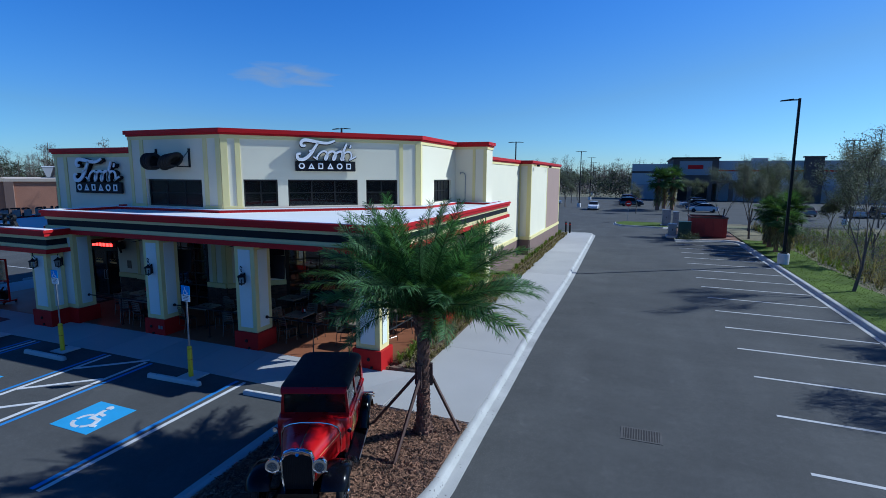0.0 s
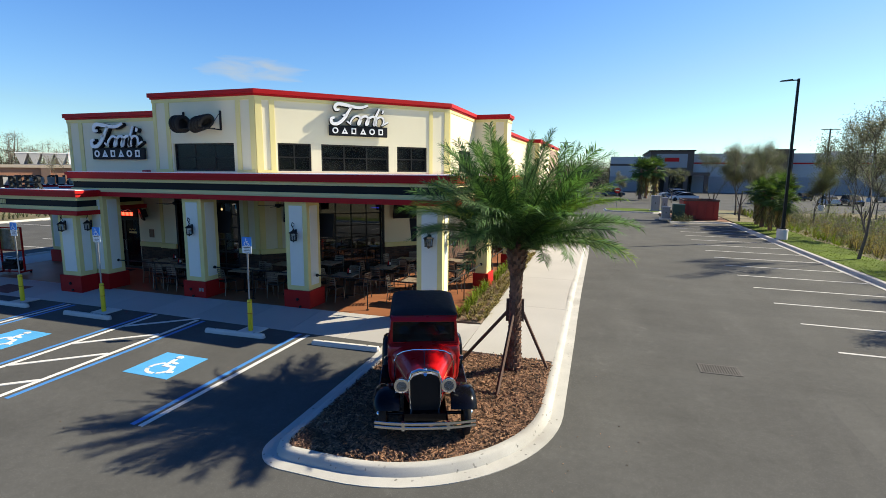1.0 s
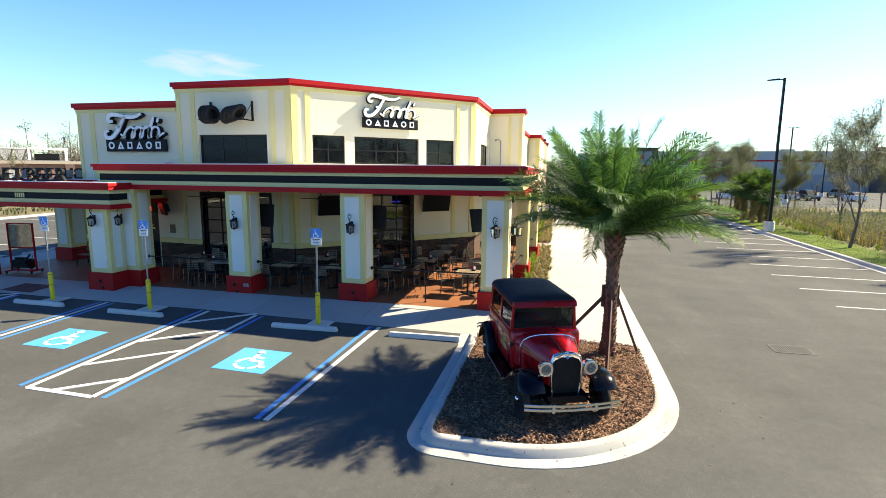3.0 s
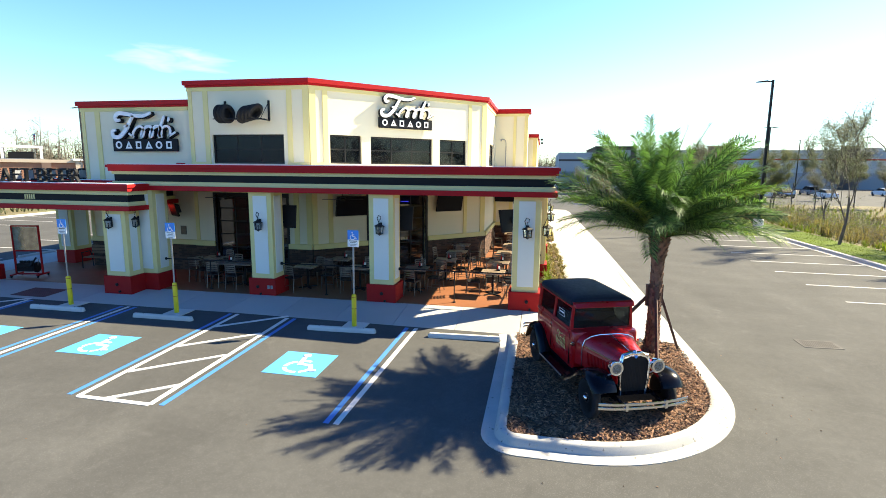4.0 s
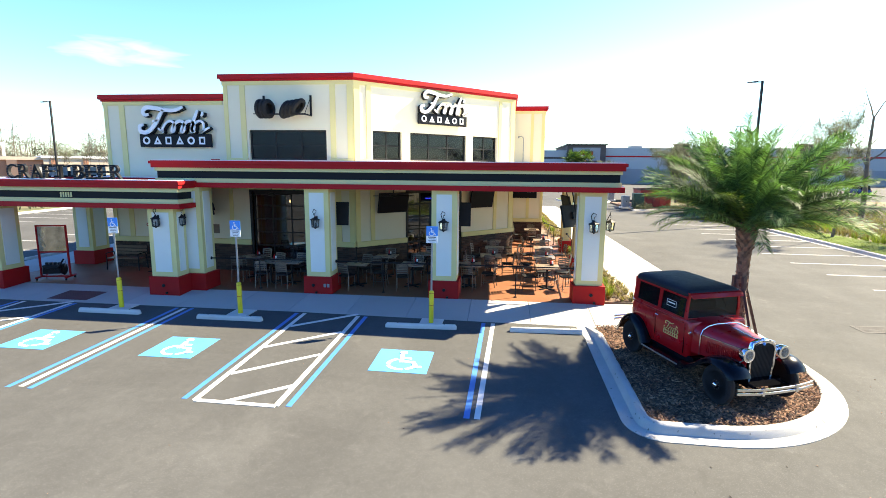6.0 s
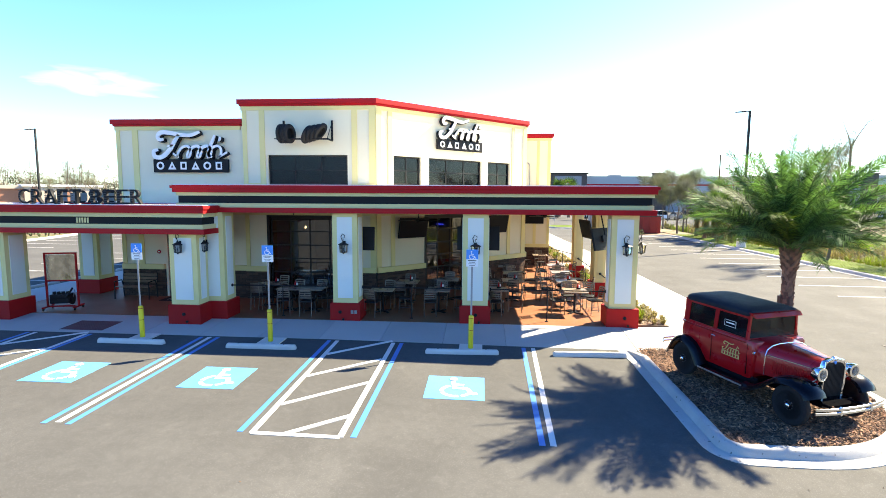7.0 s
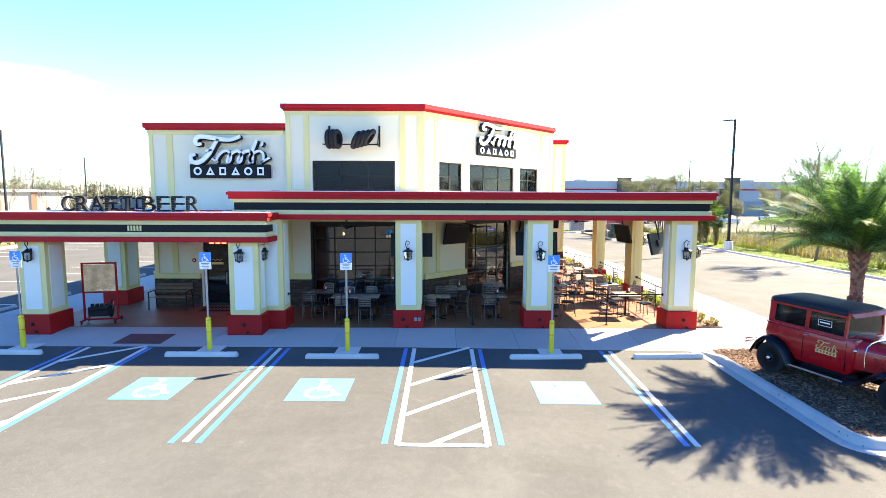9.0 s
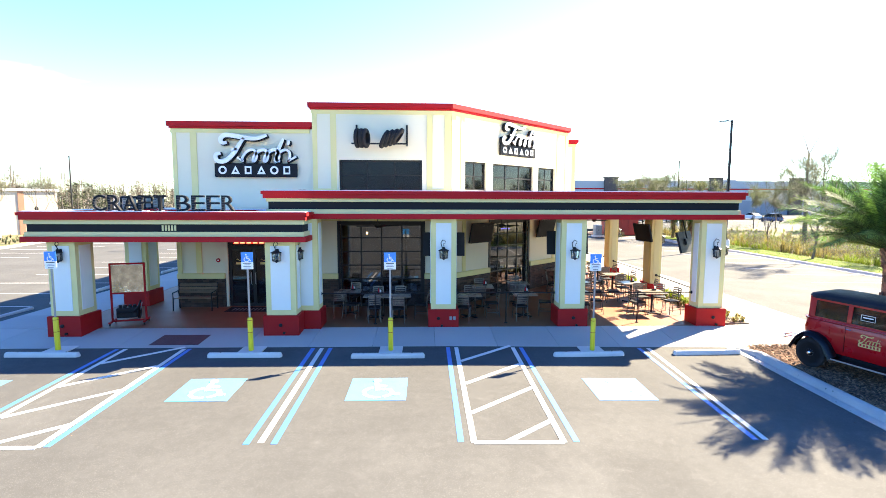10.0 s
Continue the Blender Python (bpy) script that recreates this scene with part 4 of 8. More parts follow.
# brick wainscot with a yellow ledge under the canopy
def wainscot(m, s0, s1, z1=1.17, ledge=True):
    part("wainscot_bed", boxed(s0, -0.05, 0.15, s1, 0.0, z1), "mortar", house, at=m)
    g = B()
    z, row = 0.165, 0
    while z < z1 - 0.05:
        s = s0 - (0.11 if row % 2 else 0.0)
        while s < s1:
            a, b = max(s, s0), min(s + 0.212, s1)
            if b - a > 0.03:
                box(g, a + 0.004, -0.05 - 0.012 - 0.006 * random.random(), z, b - 0.004, -0.045, z + 0.062)
            s += 0.22
        z += 0.073
        row += 1
    tagged(part("brick_course", g, "brick", house, "dark brown brick wainscot", at=m), kind="stuff")
    if ledge:
        part("ledge", box(B(), s0, -0.11, z1, s1, 0.0, z1 + 0.19, 0.012), "yellow", house, "yellow painted ledge above brick", at=m)


wainscot(m_left, 0.0, 1.66)
wainscot(m_left, 3.64, 4.84)
wainscot(m_mid, 0.0, 0.82)
wainscot(m_mid, 3.88, 4.81)
wainscot(m_diag, 0.0, 2.2)
wainscot(m_diag, 5.0, 8.06)
wainscot(m_side, 0.0, 4.5)
wainscot(m_wing, 0.0, 1.7)
for m, spans in ((m_left, ((0.0, 0.16), (0.66, 0.86))), (m_mid, ((0.0, 0.15), (4.1, 4.3), (4.6, 4.81))), (m_diag, ((0.0, 0.2), (0.62, 0.8), (6.86, 7.05), (7.8, 8.06))), (m_wing, ((0.0, 0.14), (0.82, 0.98), (1.56, 1.7)))):
    for a, b in spans:
        strip(m, a, b, 1.36, 3.38, 0.035)
for m, s0, s1 in ((m_left, 0.0, 4.8), (m_mid, 0.0, 4.81), (m_diag, 0.0, 8.06), (m_wing, 0, 1.7)):
    strip(m, s0, s1, 3.22, 3.42, 0.03)


# glazed openings
def glazing(name, m, s0, s1, z0, z1, cols, rows, label, bar=0.05, deep=0.12, edge=0.06, pane="glass"):
    t = part(name, ring(B(), [(s0, z0), (s1, z0), (s1, z1), (s0, z1)], [(s0 + edge, z0 + edge), (s1 - edge, z0 + edge), (s1 - edge, z1 - edge), (s0 + edge, z1 - edge)], deep - 0.03, deep + 0.05), "dark_frame", house, label)
    t.matrix_basis = m @ Matrix(((1, 0, 0, 0), (0, 0, 1, 0), (0, 1, 0, 0), (0, 0, 0, 1)))
    flip = t.matrix_basis.inverted() @ m
    w, h = (s1 - s0) / cols, (z1 - z0) / rows
    for i in range(1, cols):
        part("mullion", boxed(s0 + i * w - bar / 2, deep - 0.02, z0, s0 + i * w + bar / 2, deep + 0.03, z1), "dark_frame", t, at=flip)
    for j in range(1, rows):
        part("rail", boxed(s0, deep - 0.015, z0 + j * h - bar / 2, s1, deep + 0.025, z0 + j * h + bar / 2), "dark_frame", t, at=flip)
    for i in range(cols):
        for j in range(rows):
            o = part("pane", boxed(s0 + i * w, deep, z0 + j * h, s0 + (i + 1) * w, deep + 0.008, z0 + (j + 1) * h), pane, t, at=flip)
    return t


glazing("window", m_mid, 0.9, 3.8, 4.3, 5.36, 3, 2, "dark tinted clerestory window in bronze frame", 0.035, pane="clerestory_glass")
glazing("window", m_diag, 0.76, 2.02, 4.33, 5.38, 2, 2, "dark tinted clerestory window in bronze frame", 0.045)
glazing("window", m_diag, 2.41, 5.24, 4.33, 5.38, 3, 2, "dark tinted clerestory window in bronze frame", 0.045)
glazing("window", m_diag, 5.6, 7.0, 4.33, 5.38, 2, 2, "dark tinted clerestory window in bronze frame", 0.045)
glazing("window", m_side, 1.6, 3.9, 4.33, 5.38, 3, 2, "dark tinted clerestory window in bronze frame", 0.045)
glazing("roller_door", m_mid, 0.9, 3.8, GD[0], GD[1], 4, 6, "closed glazed roller door with dark bars", 0.045, pane="door_glass")
glazing("roller_door", m_diag, 2.29, 4.9, GD[0], GD[1], 4, 6, "closed glazed roller door with dark bars", 0.045, pane="door_glass")
for m, a, b in ((m_mid, 0.9, 3.8), (m_diag, 2.29, 4.9)):
    for s in (a - 0.1, b):
        part("door_jamb", boxed(s, -0.03, 0.15, s + 0.1, 0.1, GD[1] + 0.1), "dark_frame", house, at=m)
    part("door_head", boxed(a, -0.03, GD[1], b, 0.1, GD[1] + 0.1), "dark_frame", house, at=m)
# entrance: dark frame, two glazed leaves and a transom
ent = glazing("entrance_door", m_left, 1.75, 3.55, 0.158, 2.75, 2, 1, "dark framed glass entrance doors", 0.12, 0.1, 0.1)
flip = ent.matrix_basis.inverted() @ m_left
part("transom_rail", boxed(1.75, 0.06, 2.22, 3.55, 0.16, 2.34), "dark_frame", ent, at=flip)
for s in (2.55, 2.7):
    part("handle", tube(B(), [(s, 0.08, 0.95), (s, 0.02, 0.97), (s, 0.02, 1.35), (s, 0.08, 1.37)], 0.014), "steel", ent, "steel pull handle", at=flip)
neon = thing("neon_sign", "red glowing neon sign above the entrance doors", "neon sign", m_left)
part("backing", boxed(1.8, -0.02, 2.36, 3.5, 0.06, 2.74), "black_metal", neon)
for k in range(6):
    part("letter_block", boxed(2.0 + k * 0.22, -0.035, 2.42, 2.15 + k * 0.22, -0.02, 2.56), "neon", neon)
part("script_stroke", tube(B(), [(2.1 + 0.11 * k, -0.03, 2.64 + 0.03 * math.sin(k * 1.7)) for k in range(11)], 0.012), "letter_white", neon)
for s in (2.0, 2.85):
    d = thing("door_decal", "small gold logo decal on the glass door", "decal", m_left)
    part("emblem", boxed(s, 0.09, 1.66, s + 0.42, 0.097, 1.74), "gold", d)
    part("emblem_stroke", tube(B(), [(s + 0.02 + 0.04 * k, 0.093, 1.82 + 0.03 * math.sin(k * 1.6)) for k in range(10)], 0.012), "gold", d)

# dark rooms behind the glass, their lack of light put into near-black surfaces
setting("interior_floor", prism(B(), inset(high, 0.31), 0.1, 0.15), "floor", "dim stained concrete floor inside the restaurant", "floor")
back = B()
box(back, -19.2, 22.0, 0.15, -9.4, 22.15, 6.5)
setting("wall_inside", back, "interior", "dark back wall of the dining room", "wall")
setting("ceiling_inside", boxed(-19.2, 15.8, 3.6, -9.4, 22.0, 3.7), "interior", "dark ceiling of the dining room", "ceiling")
# added backing sheet, so the clerestory panes look unlit
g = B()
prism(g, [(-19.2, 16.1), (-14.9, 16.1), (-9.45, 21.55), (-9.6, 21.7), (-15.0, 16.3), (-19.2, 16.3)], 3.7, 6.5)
setting("wall_upper_inside", g, "interior", "near-black sheet added behind the clerestory windows to keep them dark", "wall")
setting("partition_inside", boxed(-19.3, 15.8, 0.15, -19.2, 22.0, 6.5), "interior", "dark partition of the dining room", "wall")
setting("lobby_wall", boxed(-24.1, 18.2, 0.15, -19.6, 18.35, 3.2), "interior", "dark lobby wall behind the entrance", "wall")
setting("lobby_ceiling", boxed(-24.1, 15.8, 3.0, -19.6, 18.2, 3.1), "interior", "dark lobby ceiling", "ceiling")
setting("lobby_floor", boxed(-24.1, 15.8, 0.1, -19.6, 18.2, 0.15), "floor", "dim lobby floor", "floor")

# ---- canopies ----
def canopy(name, poly, zs, label, roof_drop=0.1):
    """zs: the heights of the bands' edges from the soffit up."""
    t = thing(name, label, "canopy")
    for z0, z1, d, mat, nm in ((zs[0], zs[1], 0.0, "red", "fascia_red"), (zs[1], zs[2], 0.07, "band_cream", "fascia_cream"), (zs[2], zs[3], 0.12, "band_black", "fascia_black"), (zs[3], zs[4], 0.07, "band_cream", "fascia_cream"), (zs[4], zs[5], 0.0, "red", "fascia_red")):
        part(nm, ring(B(), inset(poly, d), inset(poly, 0.32), z0 + 0.001, z1 - 0.001), mat, t)
    # the soffit's dark colour holds back bounced light over the terrace
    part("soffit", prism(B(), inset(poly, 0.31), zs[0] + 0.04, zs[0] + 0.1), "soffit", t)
    part("roof", prism(B(), inset(poly, 0.31), zs[5] - roof_drop - 0.15, zs[5] - roof_drop), "roof", t, "white roof membrane")
    part("coping", ring(B(), inset(poly, 0.02), inset(poly, 0.33), zs[5], zs[5] + 0.02), "letter_white", t, "white metal coping edge")
    return t


UPPER = [(-20.36, 12.33), (-6.06, 12.33), (-6.47, 27.2), (-7.36, 27.2), (-7.36, 25.6), (-9.02, 25.6), (-9.02, 21.05), (-14.72, 15.35), (-20.36, 15.35)]
LOWER = [(-26.7, 11.54), (-18.96, 11.54), (-18.96, 12.85), (-20.3, 12.85), (-20.3, 15.44), (-24.46, 15.44), (-24.46, 17.4), (-26.7, 17.4)]
cn = canopy("terrace_canopy", UPPER, (3.41, 3.56, 3.69, 3.91, 4.01, 4.23), "flat terrace canopy with red, cream and black striped fascia")
part("cornice", ring(B(), inset(UPPER, -0.045), inset(UPPER, 0.25), 4.13, 4.215), "red", cn)
cl = canopy("entrance_canopy", LOWER, (2.79, 2.94, 3.07, 3.28, 3.40, 3.62), "lower flat entrance canopy with striped fascia")
part("cornice", ring(B(), inset(LOWER, -0.045), inset(LOWER, 0.25), 3.52, 3.605), "red", cl)


def column(parent, x0, y0, x1, y1, top, name="column", face="white"):
    """Square pier: yellow edges, white sunk panels, red base."""
    c = part(name, boxed(x0 + 0.08, y0 + 0.08, 0.62, x1 - 0.08, y1 - 0.08, top), "yellow", parent, "yellow and white stucco column on red base")
    part("base", box(B(), x0, y0, 0.03, x1, y1, 0.69, 0.012), "base_red", c, "red painted column base")
    a, b, cc, d = x0 + 0.08, y0 + 0.08, x1 - 0.08, y1 - 0.08
    zt = top - 0.16
    for (p, q, ax) in ((a, cc, "f"), (a, cc, "b"), (b, d, "l"), (b, d, "r")):
        e = 0.15
        if q - p < 0.5:
            e = 0.1
        if ax in "fb":
            y = b if ax == "f" else d
            o = -0.018 if ax == "f" else 0.018
            part("panel", boxed(p + e, min(y, y + o), 0.84, q - e, max(y, y + o), zt), face, c)
        else:
            x = a if ax == "l" else cc
            o = -0.018 if ax == "l" else 0.018
            part("panel", boxed(min(x, x + o), p + e, 0.84, max(x, x + o), q - e, zt), face, c)
    return c


for x, w in ((-15.1, 0.46), (-11.17, 0.46), (-6.88, 0.46)):
    column(cn, x - w, 12.4, x + w, 13.26 if x < -7 else 13.12, 3.45)
column(cn, -6.80, 17.0, -6.22, 17.87, 3.45, face="band_cream")
column(cn, -6.74, 21.75, -6.16, 22.6, 3.45, face="band_cream")
column(cl, -20.24, 11.66, -19.24, 12.4, 2.83)
column(cl, -19.72, 12.28, -18.74, 13.1, 3.45)
column(cl, -26.22, 11.66, -25.3, 12.6, 2.83)
column(cl, -26.4, 15.6, -25.5, 16.6, 2.83)

# ---- the vintage car ----
car = thing("vintage_car", "glossy dark red vintage sedan with black fenders on the mulch island", "car", pose(-5.38, 7.95, 0.015, 0, 1.5, -68.6) @ Matrix.Diagonal((0.945, 0.97, 0.995, 1)))


def plan(hw, x0, x1, back, front, n=6):
    """A plan outline, symmetric about the x axis, rounded by those radii behind and in front."""
    pts = []
    for cx, cy, r, a in ((x1 - front, hw - front, front, 0), (x0 + back, hw - back, back, 90), (x0 + back, -hw + back, back, 180), (x1 - front, -hw + front, front, 270)):
        pts += arc(cx, cy, r, a, a + 90, n)
    return pts


def skin(rows):
    return loft(B(), [[(x, y, z) for x, y in pl] for pl, z in rows])


part("chassis", box(box(B(), -1.7, -0.36, 0.38, 1.62, 0.36, 0.5), -1.5, -0.6, 0.42, 0.5, 0.6, 0.52), "car_black", car)
part("cabin_body", skin([(plan(0.60, -1.56, 0.36, 0.2, 0.08), 0.46), (plan(0.655, -1.64, 0.42, 0.24, 0.08), 0.62), (plan(0.68, -1.66, 0.44, 0.26, 0.08), 0.95), (plan(0.675, -1.63, 0.43, 0.26, 0.08), 1.16), (plan(0.655, -1.6, 0.41, 0.26, 0.08), 1.205)]), "body_red", car, "glossy dark red body", True)
# moulding under the windows
part("belt_moulding", ring(B(), plan(0.69, -1.665, 0.24, 0.26, 0.04), plan(0.64, -1.58, 0.2, 0.2, 0.04), 1.165, 1.185), "body_red", car)
part("belt_line", ring(B(), plan(0.684, -1.66, 0.24, 0.26, 0.04), plan(0.64, -1.58, 0.2, 0.2, 0.04), 1.154, 1.163), "car_black", car)

# cowl and hood


def hood_row(x, w, z):
    pts = [(x, -w, 0.62), (x, -w * 1.03, 0.8), (x, -w * 1.02, z - 0.2), (x, -w * 0.93, z - 0.09), (x, -w * 0.72, z - 0.03), (x, -w * 0.38, z)]
    return pts + [(x, -y, zz) for x, y, zz in pts[::-1]]


part("cowl", loft(B(), [hood_row(0.2, 0.655, 1.24), hood_row(0.42, 0.6, 1.225), hood_row(0.56, 0.53, 1.205)]), "body_red", car, "", True)
hood = part("hood", loft(B(), [hood_row(0.575, 0.515, 1.198), hood_row(0.9, 0.43, 1.175), hood_row(1.2, 0.345, 1.15), hood_row(1.44, 0.285, 1.13)]), "body_red", car, "glossy red engine hood", True)
part("hinge_strip", tube(B(), [(0.58, 0, 1.203), (1.44, 0, 1.135)], 0.008, 6), "chrome", hood)
part("cowl_band", tube(B(), [(x + 0.567, y, z + 0.004) for x, y, z in [(0, p[1] * 1.015, p[2]) for p in hood_row(0, 0.522, 1.2)]], 0.011, 6), "chrome", car, "bright chrome band between hood and cowl")
for s in (-1, 1):
    part("pinstripe", tube(B(), [(0.6, s * 0.535, 1.02), (1.42, s * 0.3, 0.99)], 0.004, 4), "gold", hood)
    for k in range(18):
        x = 0.7 + 0.036 * k
        w = float(np.interp(x, (0.575, 0.9, 1.2, 1.44), (0.515, 0.43, 0.345, 0.285))) * 1.03
        part("louvre", boxed(x, min(s * (w - 0.012), s * (w + 0.007)), 0.7, x + 0.012, max(s * (w - 0.012), s * (w + 0.007)), 0.93), "body_red", hood)

# radiator shell, grille, badge
g = B()
outer = [(-0.25, 0.48), (-0.275, 0.72), (-0.275, 1.05), (-0.23, 1.16), (-0.1, 1.205), (0, 1.195), (0.1, 1.205), (0.23, 1.16), (0.275, 1.05), (0.275, 0.72), (0.25, 0.48), (0.12, 0.415), (0, 0.395), (-0.12, 0.415)]
inner = [(y * 0.89, 0.8 + (z - 0.8) * 0.945 - (0.045 if z > 1.1 else 0)) for y, z in outer]
rows = [[(x, y, z) for y, z in pl] for x, pl in ((1.44, outer), (1.5, outer), (1.525, [(y * 0.95, 0.8 + (z - 0.8) * 0.95) for y, z in outer]), (1.51, inner), (1.47, inner))]
loft(g, rows, True, False)
shell = part("radiator_shell", g, "chrome", car, "polished chrome radiator shell", True)
part("rim", tube(B(), [(1.513, y * 0.955, 0.8 + (z - 0.8) * 0.965) for y, z in outer + outer[:1]], 0.019, 8), "chrome", shell, "rounded chrome rim", True)
part("grille", loft(B(), [[(1.455, y, z) for y, z in inner], [(1.485, y, z) for y, z in inner]]), "black_metal", shell)
for k in range(15):
    y = -0.21 + k * 0.03
    part("grille_bar", boxed(1.483, y - 0.003, 0.5, 1.49, y + 0.003, 1.07), "black_metal", shell)
part("badge", lathe(B(), [(0.028, 1.515), (0.028, 1.522), (0.012, 1.525)], 14, (0, 0, 1.13), "X"), "sign_blue", shell)
part("filler_cap", lathe(B(), [(0.03, 1.19), (0.03, 1.215), (0.02, 1.225), (0.005, 1.23)], 12, (1.47, 0, 0)), "chrome", shell, "", True)

# headlamps and their bar
for s in (-1, 1):
    part("lamp_bracket", tube(B(), [(1.46, s * 0.60, 0.76), (1.5, s * 0.50, 0.82), (1.52, s * 0.39, 0.87), (1.48, s * 0.27, 0.80)], 0.011), "steel", car, "bright headlamp bracket")
for s in (-1, 1):
    h = part("headlamp", lathe(B(), [(0.01, 1.38), (0.05, 1.39), (0.098, 1.44), (0.118, 1.52), (0.125, 1.58), (0.123, 1.6), (0.106, 1.606)], 20, (0, s * 0.39, 0.97), "X"), "chrome", car, "round chrome headlamp", True)
    part("lens", lathe(B(), [(0.106, 1.597), (0.065, 1.614), (0.01, 1.62)], 20, (0, s * 0.39, 0.97), "X"), "headlamp_glass", h, "clear ribbed glass lens", True)
    part("cowl_lamp", lathe(B(), [(0.02, 0.42), (0.04, 0.45), (0.04, 0.5)], 12, (0, s * 0.69, 1.02), "X"), "chrome", car, "", True)

# fenders and running boards
def fender(path, s, inner_y, outer_y):
    rows = []
    for i, (x, z) in enumerate(path):
        a, b = path[max(i - 1, 0)], path[min(i + 1, len(path) - 1)]
        d = Vector((b[0] - a[0], b[1] - a[1])).normalized()
        n = Vector((-d.y, d.x)) if d.x < 0 else Vector((d.y, -d.x))
        if n.y < 0 and abs(n.y) > 0.2:
            n = -n
        w = outer_y - inner_y
        rows.append([(x + n.x * o, s * (inner_y + w * f), z + n.y * o) for f, o in ((0, -0.05), (0.02, 0.0), (0.25, 0.028), (0.5, 0.035), (0.75, 0.02), (0.92, -0.02), (1.0, -0.09), (0.985, -0.09), (0.9, -0.035), (0.5, 0.015), (0.05, -0.02), (0.02, -0.05))])
    return loft(B(), rows)


front_path = [(1.735, 0.62), (1.70, 0.69), (1.62, 0.76), (1.5, 0.81), (1.34, 0.825), (1.18, 0.81), (1.02, 0.75), (0.88, 0.66), (0.74, 0.55), (0.6, 0.46), (0.45, 0.4), (0.3, 0.385)]
rear_path = [(-0.78, 0.385), (-0.86, 0.5), (-0.94, 0.65), (-1.06, 0.77), (-1.22, 0.84), (-1.38, 0.85), (-1.54, 0.79), (-1.67, 0.67), (-1.76, 0.52), (-1.82, 0.4)]
for s in (-1, 1):
    part("front_fender", fender(front_path, s, 0.42, 0.86), "car_black", car, "glossy black swept front fender", True)
    part("rear_fender", fender(rear_path, s, 0.56, 0.86), "car_black", car, "glossy black rounded rear fender", True)
    rb = part("running_board", box(B(), -0.8, min(s * 0.56, s * 0.84), 0.345, 0.36, max(s * 0.56, s * 0.84), 0.385, 0.01), "car_black", car, "black ribbed running board")
    part("edge_strip", boxed(-0.8, min(s * 0.84, s * 0.85), 0.35, 0.36, max(s * 0.84, s * 0.85), 0.382), "steel", rb)
    part("splash_apron", boxed(-0.8, min(s * 0.54, s * 0.58), 0.38, 0.5, max(s * 0.54, s * 0.58), 0.52), "car_black", car)


# wheels
def car_wheel(x, s, full=True):
    w = part("wheel", lathe(B(), [(0.25, -0.055), (0.30, -0.064), (0.345, -0.05), (0.362, -0.02), (0.362, 0.02), (0.345, 0.05), (0.30, 0.064), (0.25, 0.055), (0.245, 0.0), (0.25, -0.055)], 28, (0, 0, 0), "Y"), "tyre", car, "black tyre on black wire wheel", True)
    w.matrix_basis = pose(x, s * 0.71, 0.362)
    part("rim", lathe(B(), [(0.255, -0.05), (0.262, -0.056), (0.235, -0.04), (0.225, 0.0), (0.235, 0.04), (0.262, 0.056), (0.255, 0.05), (0.21, 0.0), (0.255, -0.05)], 28, (0, 0, 0), "Y"), "car_black", w, "", True)
    g = B()
    for k in range(20):
        a = 2 * math.pi * k / 20
        b = a + (0.5 if k % 2 else -0.5)
        rod(g, (0.07 * math.cos(b), s * 0.06, 0.07 * math.sin(b)), (0.225 * math.cos(a), 0.0, 0.225 * math.sin(a)), 0.006, n=5)
    part("spokes", g, "wire", w)
    part("hub", lathe(B(), [(0.075, s * -0.05), (0.08, s * 0.02), (0.07, s * 0.06), (0.045, s * 0.075)], 16, (0, 0, 0), "Y"), "car_black", w, "", True)
    part("hub_cap", lathe(B(), [(0.05, s * 0.072), (0.046, s * 0.1), (0.03, s * 0.115), (0.005, s * 0.118)], 16, (0, 0, 0), "Y"), "chrome", w, "chrome hub cap", True)


for x in (1.315, -1.315):
    for s in (-1, 1):
        car_wheel(x, s)
    part("axle", rod(B(), (x, -0.7, 0.362), (x, 0.7, 0.362), 0.03), "car_black", car)

# greenhouse
def side(x0, x1, z0, z1, s, name="cabin_post", mat="body_red", y=0.655, t=0.045, lean=0.04):
    """An upright panel in the cabin's side, which leans inwards towards the roof."""
    rows = []
    for z in (z0, z1):
        yy = y - lean * (z - 1.2) / 0.45
        rows.append([(x0, s * yy, z), (x1, s * yy, z), (x1, s * (yy - t), z), (x0, s * (yy - t), z)])
    return part(name, loft(B(), rows), mat, car)


for s in (-1, 1):
    side(0.185, 0.235, 1.2, 1.68, s)
    side(-0.64, -0.55, 1.2, 1.68, s)
    side(-1.5, -1.36, 1.2, 1.68, s)
    side(-1.4, 0.2, 1.62, 1.7, s)
    side(-1.4, 0.2, 1.2, 1.235, s)
    d = side(-0.55, 0.17, 1.235, 1.62, s, "door_window", "car_glass", 0.635, 0.008)
    side(-1.36, -0.64, 1.235, 1.62, s, "quarter_window", "car_glass", 0.635, 0.008)
    part("door_handle", tube(B(), [(-0.6, s * 0.68, 1.1), (-0.6, s * 0.72, 1.1), (-0.5, s * 0.72, 1.095)], 0.01), "chrome", car, "chrome door handle")
    part("door_seam", boxed(-0.635, min(s * 0.672, s * 0.684), 0.55, -0.628, max(s * 0.672, s * 0.684), 1.15), "car_black", car)
    part("door_seam", boxed(0.27, min(s * 0.66, s * 0.681), 0.55, 0.277, max(s * 0.66, s * 0.681), 1.15), "car_black", car)
